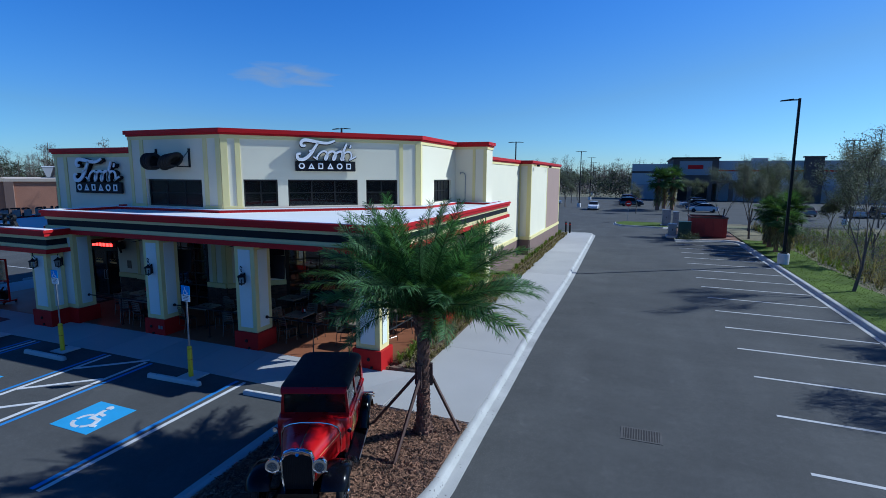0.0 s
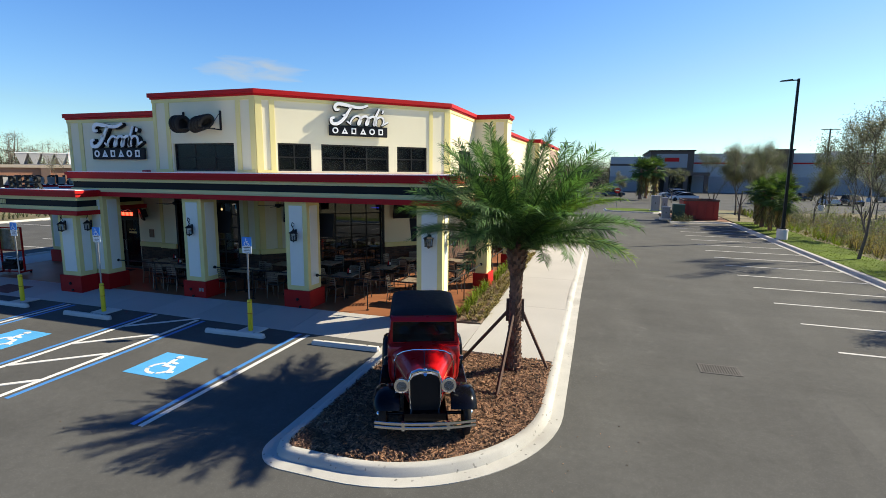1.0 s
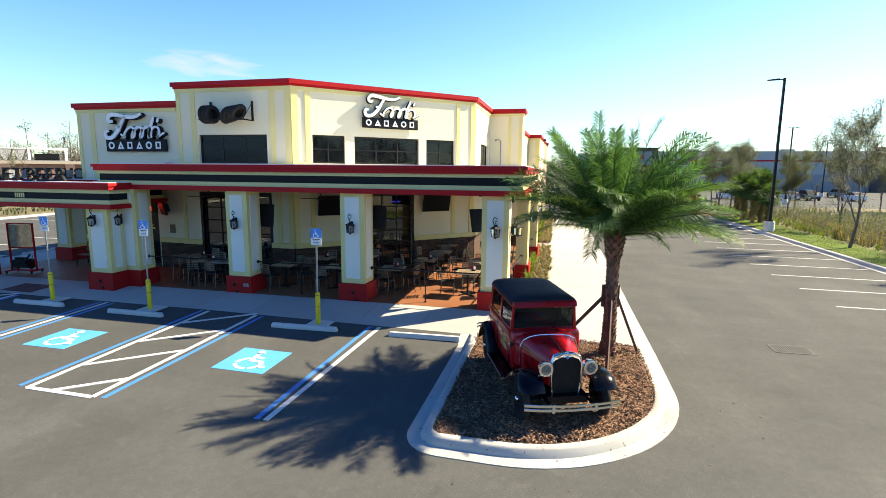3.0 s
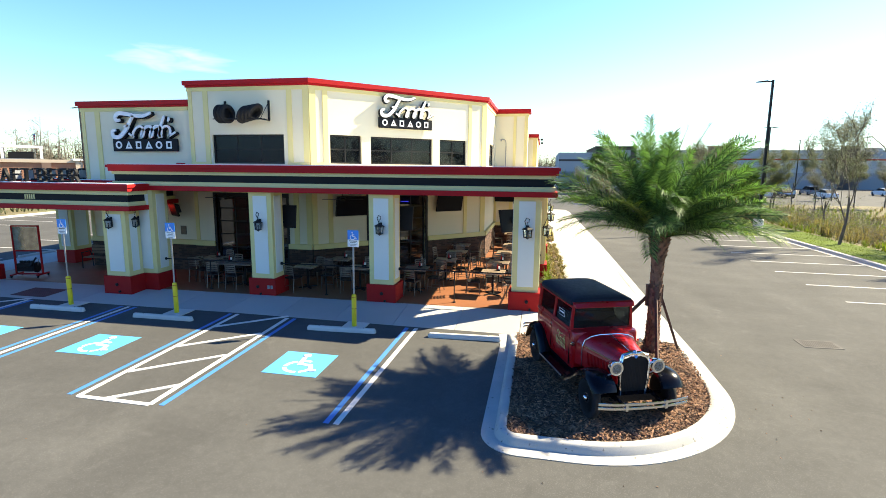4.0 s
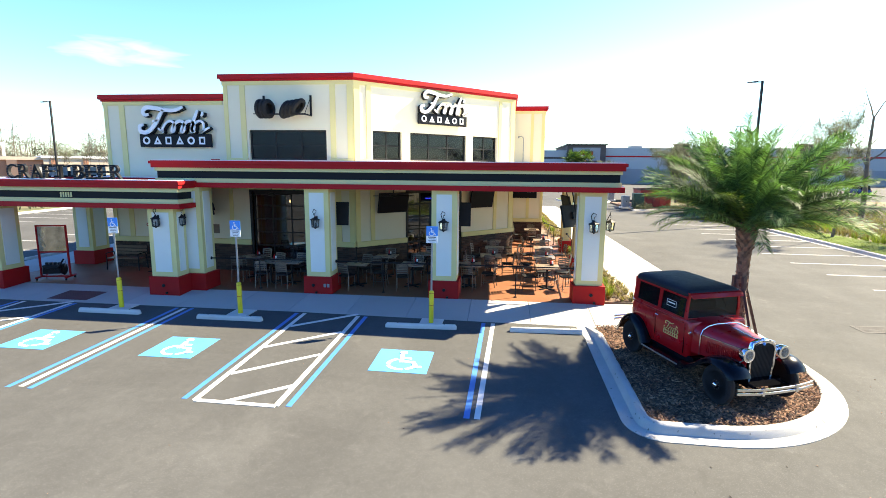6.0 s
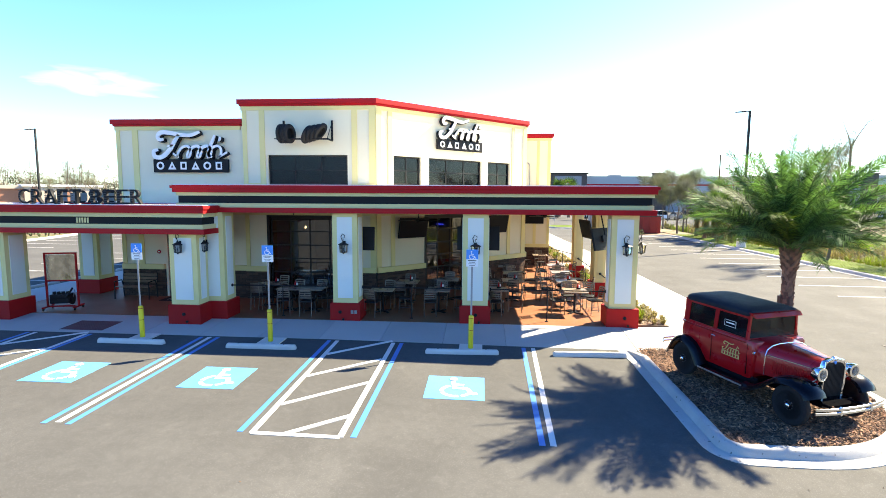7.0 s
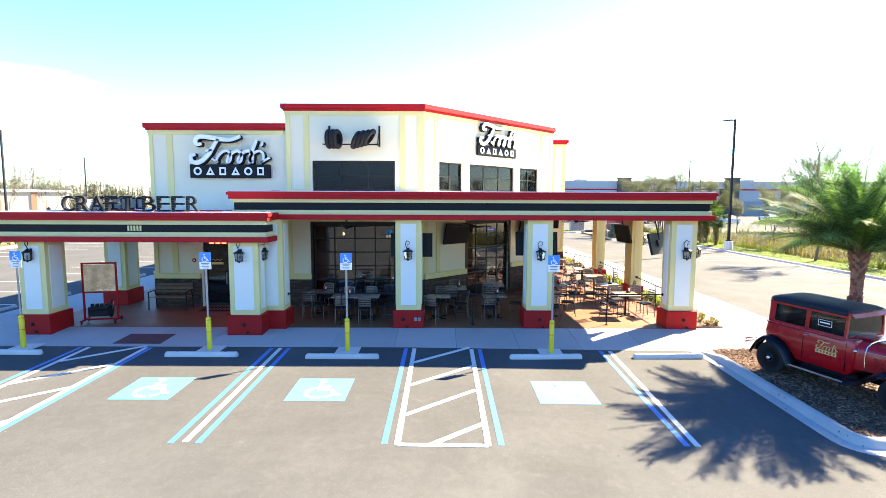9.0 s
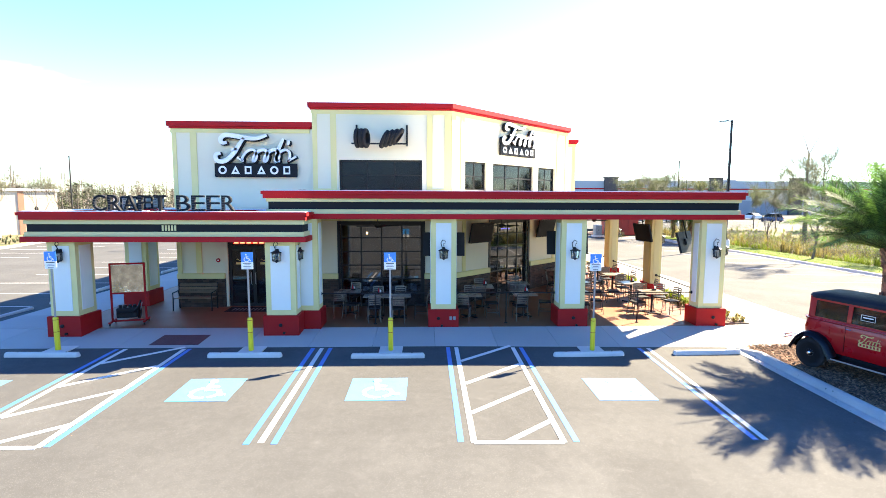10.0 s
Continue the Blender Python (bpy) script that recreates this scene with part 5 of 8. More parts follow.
part("rear_panel", loft(B(), [[(-1.5, -0.63, z), (-1.585 + 0.02 * (z > 1.3), -0.45, z), (-1.605 + 0.03 * (z > 1.3), 0, z), (-1.585 + 0.02 * (z > 1.3), 0.45, z), (-1.5, 0.63, z), (-1.44, 0.6, z), (-1.53, 0.42, z), (-1.55, 0, z), (-1.53, -0.42, z), (-1.44, -0.6, z)] for z in (1.2, 1.45, 1.7)]), "body_red", car, "", True)
part("windscreen_frame", box(box(box(B(), 0.18, -0.61, 1.2, 0.23, -0.585, 1.66), 0.18, 0.585, 1.2, 0.23, 0.61, 1.66), 0.2, -0.585, 1.215, 0.23, 0.585, 1.232), "body_red", car)
part("windscreen", boxed(0.212, -0.585, 1.232, 0.22, 0.585, 1.64), "car_glass", car, "clear windscreen")
part("wiper", tube(B(), [(0.24, 0.2, 1.61), (0.235, 0.3, 1.4)], 0.006), "car_black", car)
part("roof", skin([(plan(0.635, -1.6, 0.2, 0.24, 0.06), 1.665), (plan(0.645, -1.61, 0.24, 0.25, 0.06), 1.71), (plan(0.625, -1.58, 0.22, 0.25, 0.08), 1.755), (plan(0.56, -1.48, 0.14, 0.24, 0.1), 1.79), (plan(0.42, -1.3, -0.02, 0.2, 0.14), 1.815), (plan(0.2, -1.0, -0.3, 0.12, 0.12), 1.825)]), "car_roof", car, "black vinyl roof", True)
part("visor", loft(B(), [[(0.2, -0.62, 1.7), (0.2, 0.62, 1.7), (0.2, 0.62, 1.745), (0.2, -0.62, 1.745)], [(0.28, -0.62, 1.68), (0.28, 0.62, 1.68), (0.28, 0.62, 1.722), (0.28, -0.62, 1.722)], [(0.345, -0.6, 1.652), (0.345, 0.6, 1.652), (0.345, 0.6, 1.664), (0.345, -0.6, 1.664)]]), "body_red", car, "red sun visor above the windscreen")
for x, nm in ((-0.35, "front_seat"), (-1.2, "rear_seat")):
    part(nm, box(box(B(), x, -0.55, 0.6, x + 0.45, 0.55, 0.98, 0.04), x - 0.12, -0.55, 0.6, x + 0.06, 0.55, 1.4, 0.04), "interior", car)
part("steering_wheel", tube(B(), [(-0.0 + 0.05 * math.sin(k * 0.393), 0.33 + 0.19 * math.cos(k * 0.393), 1.2 + 0.18 * math.sin(k * 0.393)) for k in range(17)], 0.012), "car_black", car)

# bumpers
def bumper_bar(x, z, h, half, sweep):
    rows = []
    for k in range(13):
        y = -half + 2 * half * k / 12
        f = (abs(y) / half) ** 2.5
        rows.append([(x - sweep * f, y, z), (x + 0.014 - sweep * f, y, z + 0.004), (x + 0.014 - sweep * f, y, z + h - 0.004), (x - sweep * f, y, z + h)])
    return loft(B(), rows)


for z in (0.40, 0.47):
    part("front_bumper_bar", bumper_bar(1.95, z, 0.045, 0.82, 0.1), "chrome", car, "chrome double-bar front bumper", True)
for y in (-0.36, 0.36):
    part("bumper_clamp", boxed(1.92, y - 0.025, 0.39, 1.97, y + 0.025, 0.53), "chrome", car)
    part("bumper_iron", boxed(1.55, y - 0.015, 0.43, 1.94, y + 0.015, 0.47), "car_black", car)
for s in (-1, 1):
    part("rear_bumper_bar", tube(B(), [(-1.75, s * 0.5, 0.58), (-1.95, s * 0.5, 0.58), (-1.97, s * 0.8, 0.58), (-1.9, s * 0.84, 0.58)], 0.018), "chrome", car)
    part("rear_bumper_bar", tube(B(), [(-1.75, s * 0.5, 0.65), (-1.95, s * 0.5, 0.65), (-1.97, s * 0.8, 0.65), (-1.9, s * 0.84, 0.65)], 0.018), "chrome", car)
# gold emblem on the doors, in plain shapes
EMBLEMS = []
for s in (-1, 1):
    EMBLEMS.append((s, part("door_emblem", boxed(-0.34, min(s * 0.678, s * 0.684), 0.78, 0.1, max(s * 0.678, s * 0.684), 0.86), "gold", car, "gold painted emblem")))
    e = EMBLEMS[-1][1]
    for k in range(6):
        part("emblem_block", boxed(-0.31 + k * 0.068, min(s * 0.68, s * 0.686), 0.795, -0.27 + k * 0.068, max(s * 0.68, s * 0.686), 0.845), "body_red", e)
    card = part("window_card", ring(B(), [(-0.36, 1.36), (-0.07, 1.36), (-0.07, 1.49), (-0.36, 1.49)], [(-0.352, 1.368), (-0.078, 1.368), (-0.078, 1.482), (-0.352, 1.482)], 0, 0.003), "sign_white", car, "white-outlined notice card in the window")
    card.matrix_basis = Matrix.Translation((0, s * 0.648, 0)) @ Matrix(((1, 0, 0, 0), (0, 0, 1, 0), (0, 1, 0, 0), (0, 0, 0, 1)))
    part("text_bar", boxed(-0.32, 1.42, 0, -0.11, 1.445, 0.003), "sign_white", card)

# ---- palm on the island ----
def blade(bm, p, d, up, length, w, droop=0.1):
    """One folded leaflet."""
    d, s = d.normalized(), d.cross(up).normalized() * w
    mid, tip = p + d * length * 0.5 - Vector((0, 0, 0.03 * length)), p + d * length - Vector((0, 0, droop * length))
    a, b, c, e = bm.verts.new(p - s * 0.4), bm.verts.new(p + s * 0.4), bm.verts.new(mid + s), bm.verts.new(mid - s)
    t = bm.verts.new(tip)
    bm.faces.new((a, b, c, e)), bm.faces.new((e, c, t))


def frond(rng, length, elev, bend, pairs=120, leaf=0.42, width=0.0075):
    """A feather leaf that starts along x and arches over, its leaflets in a ragged V, combed towards the tip and hanging at their ends."""
    g = B()
    pts, p, e, sway = [], Vector((0, 0, 0)), elev, rng.uniform(-0.2, 0.2)
    n = 16
    for i in range(n + 1):
        pts.append((p.copy(), e))
        p = p + Vector((math.cos(e), sway * (i / n) ** 1.5, math.sin(e))) * (length / n)
        e -= bend / n * (0.25 + 1.5 * i / n)
    tube(g, [q for q, _ in pts], [0.018 * (1 - 0.88 * i / n) + 0.002 for i in range(n + 1)], 4)
    for k in range(pairs):
        f = 0.10 + 0.90 * k / (pairs - 1)
        i = min(int(f * n), n - 1)
        q, ang = pts[i][0].lerp(pts[i + 1][0], f * n - i), pts[i][1]
        ax, nrm = Vector((math.cos(ang), 0, math.sin(ang))), Vector((-math.sin(ang), 0, math.cos(ang)))
        size = leaf * min(1.0, 0.3 + 3.0 * (f - 0.10)) * (1.0 - 0.5 * max(0.0, f - 0.5) / 0.5) * rng.uniform(0.75, 1.12)
        for s in (-1, 1):
            if rng.random() < 0.05:
                continue
            fwd, lift = rng.uniform(0.3, 0.9) + 0.75 * f, rng.uniform(-0.15, 0.6)
            d = Vector((0, s, 0)) + ax * fwd + nrm * lift + Vector((rng.uniform(-.2, .2), rng.uniform(-.2, .2), rng.uniform(-.2, .2)))
            blade(g, q, d, nrm, size, width * rng.uniform(0.75, 1.25), rng.uniform(0.08, 0.36))
    return g


rng = random.Random(5)
PX, PY = -3.95, 9.66
palm = thing("palm_tree", "young date palm with arching green fronds on a boot-scarred trunk", "palm tree", pose(PX, PY, 0.09))
prof = [(0.215, 0.0), (0.165, 0.14), (0.128, 0.4), (0.112, 1.0), (0.108, 1.7), (0.118, 2.1), (0.155, 2.4), (0.19, 2.6), (0.16, 2.8), (0.08, 2.95)]
trunk = part("trunk", lathe(B(), prof, 18), "bark", palm, "brown palm trunk with cut leaf bases", True)
g = B()
z, k = 0.08, 0
while z < 2.75:
    r = np.interp(z, [h for _, h in prof], [q for q, _ in prof])
    for j in range(8):
        a = 2 * math.pi * (j + 0.5 * (k % 2)) / 8 + rng.uniform(-0.08, 0.08)
        o = 0.018 + 0.016 * rng.random() + (0.035 if z > 2.2 else 0)
        w, h = 0.055 + 0.01 * rng.random(), 0.09
        c, s_ = math.cos(a), math.sin(a)
        def at_(rr, dz, dw):
            return (rr * c - dw * s_, rr * s_ + dw * c, z + dz)
        loft(g, [[at_(r - 0.02, -0.02, -w), at_(r - 0.02, -0.02, w), at_(r + 0.004, -0.02, w * 0.8), at_(r + 0.004, -0.02, -w * 0.8)], [at_(r - 0.02, h, -w * 0.7), at_(r - 0.02, h, w * 0.7), at_(r + o, h, w * 0.55), at_(r + o, h, -w * 0.55)]])
    z += 0.085
    k += 1
tagged(part("leaf_base", g, "bark", trunk), kind="stuff")
# fronds in a spiral, the youngest upright in the middle, the oldest nearly level
COUNT = 100
for j in range(COUNT):
    f = j / (COUNT - 1)
    a = 137.5 * j + rng.uniform(-14, 14)
    el = radians(87 - 69 * f ** 0.72 + rng.uniform(-6, 6))
    be = radians(14 + 42 * min(1.0, 1.3 * f) ** 0.8 + rng.uniform(-12, 10))
    length = (2.13 + 0.40 * math.sin(math.pi * min(1, 0.12 + 0.6 * f))) * (1 - 0.06 * f) * rng.uniform(0.86, 1.06) - (0.3 if f > 0.94 else 0)
    mm = "palm_young" if rng.random() < (0.05 + 0.12 * (f > 0.5)) else "palm_leaf"
    o = part("frond", frond(rng, length, el, be, 165, 0.37 + 0.10 * math.sin(math.pi * (0.1 + 0.8 * f)), 0.0058), mm, palm)
    o.matrix_basis = pose(0.08 * math.cos(radians(a)), 0.08 * math.sin(radians(a)), 2.82 - 0.16 * f, rng.uniform(-35, 35), 0, a)
# timber props
for fx, fy in ((-4.06, 8.44), (-3.27, 10.08), (-5.25, 9.75)):
    d = Vector((fx - PX, fy - PY, 0))
    u = d.normalized()
    prop = thing("timber_prop", "brown stained timber prop bracing the palm trunk", "tree prop", None, "props of the palm")
    part("brace", tube(B(), [(fx, fy, lot(fx, fy) + heap(fx, fy) + 0.08), (PX + u.x * 0.17, PY + u.y * 0.17, 1.41)], 0.038, 4), "lumber", prop)
    part("batten", tube(B(), [(PX + u.x * 0.16, PY + u.y * 0.16, 1.21), (PX + u.x * 0.155, PY + u.y * 0.155, 1.69)], 0.05, 4), "lumber", prop)

# loose mulch chips on the bed
g = B()
inside = bed
def in_bed(x, y):
    c, j = False, len(inside) - 1
    for i in range(len(inside)):
        (xi, yi), (xj, yj) = inside[i], inside[j]
        if (yi > y) != (yj > y) and x < (xj - xi) * (y - yi) / (yj - yi) + xi:
            c = not c
        j = i
    return c


def chip(bm, x, y, z, l, w, rng):
    a, t = rng.uniform(0, 6.28), rng.uniform(-0.5, 0.5)
    u, v = Vector((math.cos(a), math.sin(a), t)) * l, Vector((-math.sin(a), math.cos(a), rng.uniform(-0.4, 0.4))) * w
    p = Vector((x, y, z))
    vs = [bm.verts.new(q) for q in (p - u - v, p + u - v * 0.6, p + u * 0.9 + v, p - u * 0.8 + v * 0.8)]
    top = bm.verts.new(p + Vector((0, 0, w * 0.8)))
    for i in range(4):
        bm.faces.new((vs[i], vs[(i + 1) % 4], top))


n = 0
while n < 12000:
    x, y = rng.uniform(-7.0, -3.0), rng.uniform(5.6, 10.53)
    if in_bed(x, y):
        chip(g, x, y, 0.128 + heap(x, y) + rng.uniform(-0.02, 0.025), rng.uniform(0.015, 0.055), rng.uniform(0.006, 0.018), rng)
        n += 1
settle(setting("mulch_chips", g, "mulch", "loose brown wood chips covering the island", "mulch", kind="stuff"))


# ---- planting strip along the terrace ----
def tuft(bm, x, y, z, n, h, spread, rng, w=0.008):
    for _ in range(n):
        a, l = rng.uniform(0, 6.28), rng.uniform(0.2, 1.0) * spread
        d = Vector((math.cos(a), math.sin(a), 0))
        hh = h * rng.uniform(0.6, 1.1)
        s = Vector((-d.y, d.x, 0)) * w
        p = Vector((x, y, z)) + d * 0.04 * rng.random()
        m, t = p + d * l * 0.35 + Vector((0, 0, hh * 0.7)), p + d * l + Vector((0, 0, hh * rng.uniform(0.55, 1.0)))
        a0, a1, b0, b1 = bm.verts.new(p - s), bm.verts.new(p + s), bm.verts.new(m + s), bm.verts.new(m - s)
        bm.faces.new((a0, a1, b0, b1)), bm.faces.new((b1, b0, bm.verts.new(t)))


g1, g2 = B(), B()
y = 13.0
while y < 50:
    xc = -5.98 - 0.024 * (y - 12)
    if not 25.8 < y < 27.1:
        for k in range(3):
            tuft(g2, xc - 0.12 + 0.33 * k + rng.uniform(-0.08, 0.08), y + rng.uniform(-0.1, 0.1), 0.14, 46, 0.22, 0.28, rng, 0.012)
        if rng.random() < 0.45 or y < 16:
            tuft(g1, xc - 0.12 + rng.uniform(-0.05, 0.1), y + 0.1, 0.14, 34, 0.5, 0.32, rng, 0.012)
    y += 0.36
setting("groundcover", g2, "straw", "low straw-coloured ornamental groundcover in the planting strip", "plants", kind="stuff")
setting("lily_tufts", g1, "lime", "tufts of bright green strap leaves in the planting strip", "plants", kind="stuff")
g = B()
n = 0
while n < 5000:
    y = rng.uniform(12.8, 45)
    chip(g, -6.3 - 0.026 * (y - 12) + rng.uniform(0, 0.83), y, 0.155, rng.uniform(0.02, 0.05), rng.uniform(0.008, 0.018), rng)
    n += 1
for k in range(160):
    chip(g, rng.uniform(-6.7, -5.2), rng.uniform(10.35, 10.65), 0.09, 0.03, 0.012, rng)
setting("strip_mulch", g, "mulch", "loose wood chips in the planting strip", "mulch", kind="stuff")
# stray chips and grit on the kerb and the asphalt round the island
g = B()
for _ in range(40):
    a, r = rng.uniform(math.pi, 2.2 * math.pi), 3.15 + abs(rng.gauss(0, 0.55))
    x, y = -5.7 + r * math.cos(a), 8.0 + r * math.sin(a)
    if y < 5.0 or x > -2.8:
        chip(g, x, y, 0.008, rng.uniform(0.008, 0.02), rng.uniform(0.005, 0.01), rng)
for _ in range(90):
    chip(g, rng.uniform(-24, 6), rng.uniform(-2, 10), 0.006, rng.uniform(0.006, 0.022), rng.uniform(0.004, 0.01), rng)
settle(setting("stray_chips", g, "mulch", "stray wood chips and grit on the asphalt", "litter", kind="stuff"))

# ---- signs on the building ----
def ribbon(bm, pts, ws, y0, y1):
    """A flat solid stroke of changing width in the xz plane, between the depths y0 and y1."""
    rows = []
    n = len(pts)
    for i, (x, z) in enumerate(pts):
        a, b = Vector(pts[max(i - 1, 0)]), Vector(pts[min(i + 1, n - 1)])
        d = (b - a).normalized()
        nn = Vector((-d.y, d.x)) * ws[i] * 0.5
        rows.append([(x - nn.x, y0, z - nn.y), (x + nn.x, y0, z + nn.y), (x + nn.x, y1, z + nn.y), (x - nn.x, y1, z - nn.y)])
    return loft(bm, rows)


def smooth_path(ctrl, n=7):
    out = []
    for i in range(len(ctrl) - 1):
        p0, p1, p2, p3 = [Vector(ctrl[max(0, min(len(ctrl) - 1, i + k))]) for k in (-1, 0, 1, 2)]
        for j in range(n):
            t = j / n
            out.append(tuple(0.5 * ((2 * p1) + (p2 - p0) * t + (2 * p0 - 5 * p1 + 4 * p2 - p3) * t * t + (3 * p1 - p0 - 3 * p2 + p3) * t ** 3)))
    return out + [tuple(ctrl[-1])]


# the flourish of the sign: one long swash and a row of slanted loops, in a box 2.4 wide and 1.0 high
SWASH = [
    ([(0.40, 0.72), (0.26, 0.70), (0.22, 0.84), (0.36, 0.97), (0.66, 0.94), (0.95, 0.88), (1.30, 0.86), (1.60, 0.98)], 0.11),
    ([(0.92, 0.88), (0.78, 0.66), (0.60, 0.34), (0.34, 0.08), (0.10, 0.08), (0.06, 0.28), (0.20, 0.34)], 0.11),
    ([(0.52, 0.46), (0.72, 0.50)], 0.06),
    ([(0.70, 0.20)] + [(0.92 + 0.042 * k - 0.11 * math.sin(k * 0.785) - 0.06 * math.cos(k * 0.785), 0.27 - 0.20 * math.cos(k * 0.785)) for k in range(33)] + [(2.48, 0.24)], 0.078),
    ([(2.10, 0.86), (2.02, 0.66), (1.92, 0.40), (1.88, 0.14), (1.98, 0.06)], 0.085),
    ([(2.26, 0.80), (2.26, 0.72), (2.22, 0.64)], 0.06),
]


def script_sign(m, width, label):
    t = thing("script_sign", label, "sign", m)
    k = width / 2.5
    plate = part("plate", box(B(), 0.0, -0.16, 0.0, 2.5 * k, -0.06, 0.42 * k, 0.03 * k), "band_black", t, "black sign plate")
    round_, wedge, block = arc(0.11, 0.12, 0.125, 0, 345, 23), [(-0.02, 0.0), (0.24, 0.0), (0.11, 0.25)], [(0.0, 0.0), (0.20, 0.0), (0.20, 0.24), (0.0, 0.24)]
    for i, shape in enumerate((round_, wedge, block, wedge, round_, block)):
        x = (0.14 + i * 0.39) * k
        mid = Vector((0.11, 0.095 if shape is wedge else 0.12))
        g = ring(B(), shape, [tuple(mid + (Vector(q) - mid) * (0.36 if shape is wedge else 0.58)) for q in shape], -0.018, 0.0)
        bmesh.ops.transform(g, matrix=Matrix.Translation((x, -0.16, 0.09 * k)) @ Matrix.Scale(k, 4) @ Matrix(((1, 0, 0, 0), (0, 0, 1, 0), (0, 1, 0, 0), (0, 0, 0, 1))), verts=g.verts)
        bmesh.ops.recalc_face_normals(g, faces=g.faces)
        part("letter_block", g, "letter_white", plate)
    for x in (0.3, 1.2, 2.1):
        part("standoff", rod(B(), (x * k, -0.1, 0.2 * k), (x * k, 0.02, 0.2 * k), 0.02, n=6), "black_metal", t)
    for ctrl, w in SWASH:
        pts = [(x * k + 0.02 * k, (z * 0.86 + 0.42) * k) for x, z in smooth_path(ctrl)]
        n = len(pts)
        ws = [w * k * (0.45 + 0.75 * math.sin(math.pi * (0.12 + 0.76 * i / (n - 1)))) for i in range(n)]
        s = part("stroke", ribbon(B(), pts, ws, -0.24, -0.20), "letter_white", t)
        part("stroke_back", ribbon(B(), [(x + 0.016 * k, z - 0.016 * k) for x, z in pts], [q + 0.026 * k for q in ws], -0.198, -0.05), "band_black", s)
    return t


script_sign(m_left @ Matrix.Translation((1.47, 0, 4.74)), 2.83, "white flourish over black plate with white blocks, low wing")
script_sign(m_diag @ Matrix.Translation((2.70, 0, 5.72)), 2.42, "white flourish over black plate with white blocks, angled wall")

# the same flourish in gold on the car's doors
for s, e in EMBLEMS:
    for ctrl, w in SWASH:
        pts = [((-0.34 + 0.185 * x) if s < 0 else (0.10 - 0.185 * x), 0.865 + 0.19 * z) for x, z in smooth_path(ctrl)]
        part("emblem_stroke", ribbon(B(), pts, [0.16 * w] * len(pts), min(s * 0.679, s * 0.686), max(s * 0.679, s * 0.686)), "gold", e)

# letters standing on the entrance canopy
row = thing("rooftop_lettering", "black metal letters spelling CRAFT BEER on the canopy edge", "sign")
x = -24.9
for ch in "CRAFT BEER":
    if ch == " ":
        x += 0.22
        continue
    me = text_mesh("band_black", ch, 0.6, 0.10)
    xs = [v.co.x for v in me.vertices]
    zs = [v.co.z for v in me.vertices]
    me.transform(Matrix.Diagonal((0.36 / (max(xs) - min(xs)), 1, 0.44 / (max(zs) - min(zs)), 1)) @ Matrix.Translation((-min(xs), 0, -min(zs))))
    o = new("letter", me)
    o.parent, o.location = row, (x, 11.9, 3.64)
    for k in range(6):
        part("face_rib", boxed(x + 0.02, 11.838, 3.67 + k * 0.07, x + 0.1, 11.848, 3.69 + k * 0.07), "ink", o, at=Matrix.Translation((-x, -11.9, -3.64)))
    part("letter_foot", boxed(x + 0.1, 11.85, 3.5, x + 0.26, 11.95, 3.65), "letter_white", o, at=Matrix.Translation((-x, -11.9, -3.64)))
    x += 0.415
row = thing("rooftop_lettering", "black metal letters spelling BURGERS on the canopy side edge", "sign")
y = 16.1
for ch in "BURGERS":
    me = text_mesh("band_black", ch, 0.6, 0.09)
    xs = [v.co.x for v in me.vertices]
    zs = [v.co.z for v in me.vertices]
    me.transform(Matrix.Diagonal((0.37 / (max(xs) - min(xs)), 1, 0.44 / (max(zs) - min(zs)), 1)) @ Matrix.Translation((-min(xs), 0, -min(zs))))
    o = new("letter", me)
    o.parent, o.matrix_basis = row, pose(-25.12, y, 3.63, 0, 0, -90)
    part("letter_back", boxed(0.04, 0.05, 0.06, 0.33, 0.07, 0.36), "steel", o)
    y -= 0.445

# the house number stays a row of plain bars
num = thing("number_bars", "pale raised number bars on the black fascia band", "number plate")
for k in range(5):
    part("bar", boxed(-22.93 + k * 0.085, 11.645, 3.10, -22.88 + k * 0.085, 11.66, 3.25), "band_cream", num)

# tyres on their wall bracket
rack = thing("tyre_display", "stacked black tyres on a steel wall bracket above a window", "tyre display", pose(-18.15, 15.4, 5.75))
part("bracket_bar", box(box(B(), 0.0, -0.42, 0.10, 1.9, -0.38, 0.13), 0.0, -0.62, 0.1, 1.9, -0.58, 0.13), "black_metal", rack)
for x in (0.12, 1.86):
    part("wall_bracket", box(B(), x - 0.03, -0.06, 0.1, x + 0.03, 0.0, 0.80), "black_metal", rack)
    part("stay", rod(B(), (x, -0.05, 0.72), (x, -0.6, 0.13), 0.012, n=6), "black_metal", rack)
    part("bracket_arm", boxed(x - 0.02, -0.62, 0.08, x + 0.02, 0.0, 0.12), "black_metal", rack)


def loose_tyre(m, r=0.33, w=0.12):
    h = w / 2
    g = lathe(B(), [(r * 0.6, -h), (r * 0.8, -h * 1.05), (r * 0.95, -h * 0.85), (r, -h * 0.5), (r * 0.985, -h * 0.12), (r, 0.0), (r * 0.985, h * 0.12), (r, h * 0.5), (r * 0.95, h * 0.85), (r * 0.8, h * 1.05), (r * 0.6, h), (r * 0.62, 0), (r * 0.6, -h)], 26, (0, 0, 0), "X")
    return part("tyre", g, "tyre", rack, "black rubber tyre", True, at=m)


for k in range(3):
    loose_tyre(pose(0.2 + k * 0.14, -0.45, 0.3, 0, 0, -8 if k < 2 else -14))
for k in range(4):
    loose_tyre(pose(1.12 + k * 0.15, -0.45, 0.27 + 0.03 * k, 0, 26 + 3 * k, -6))


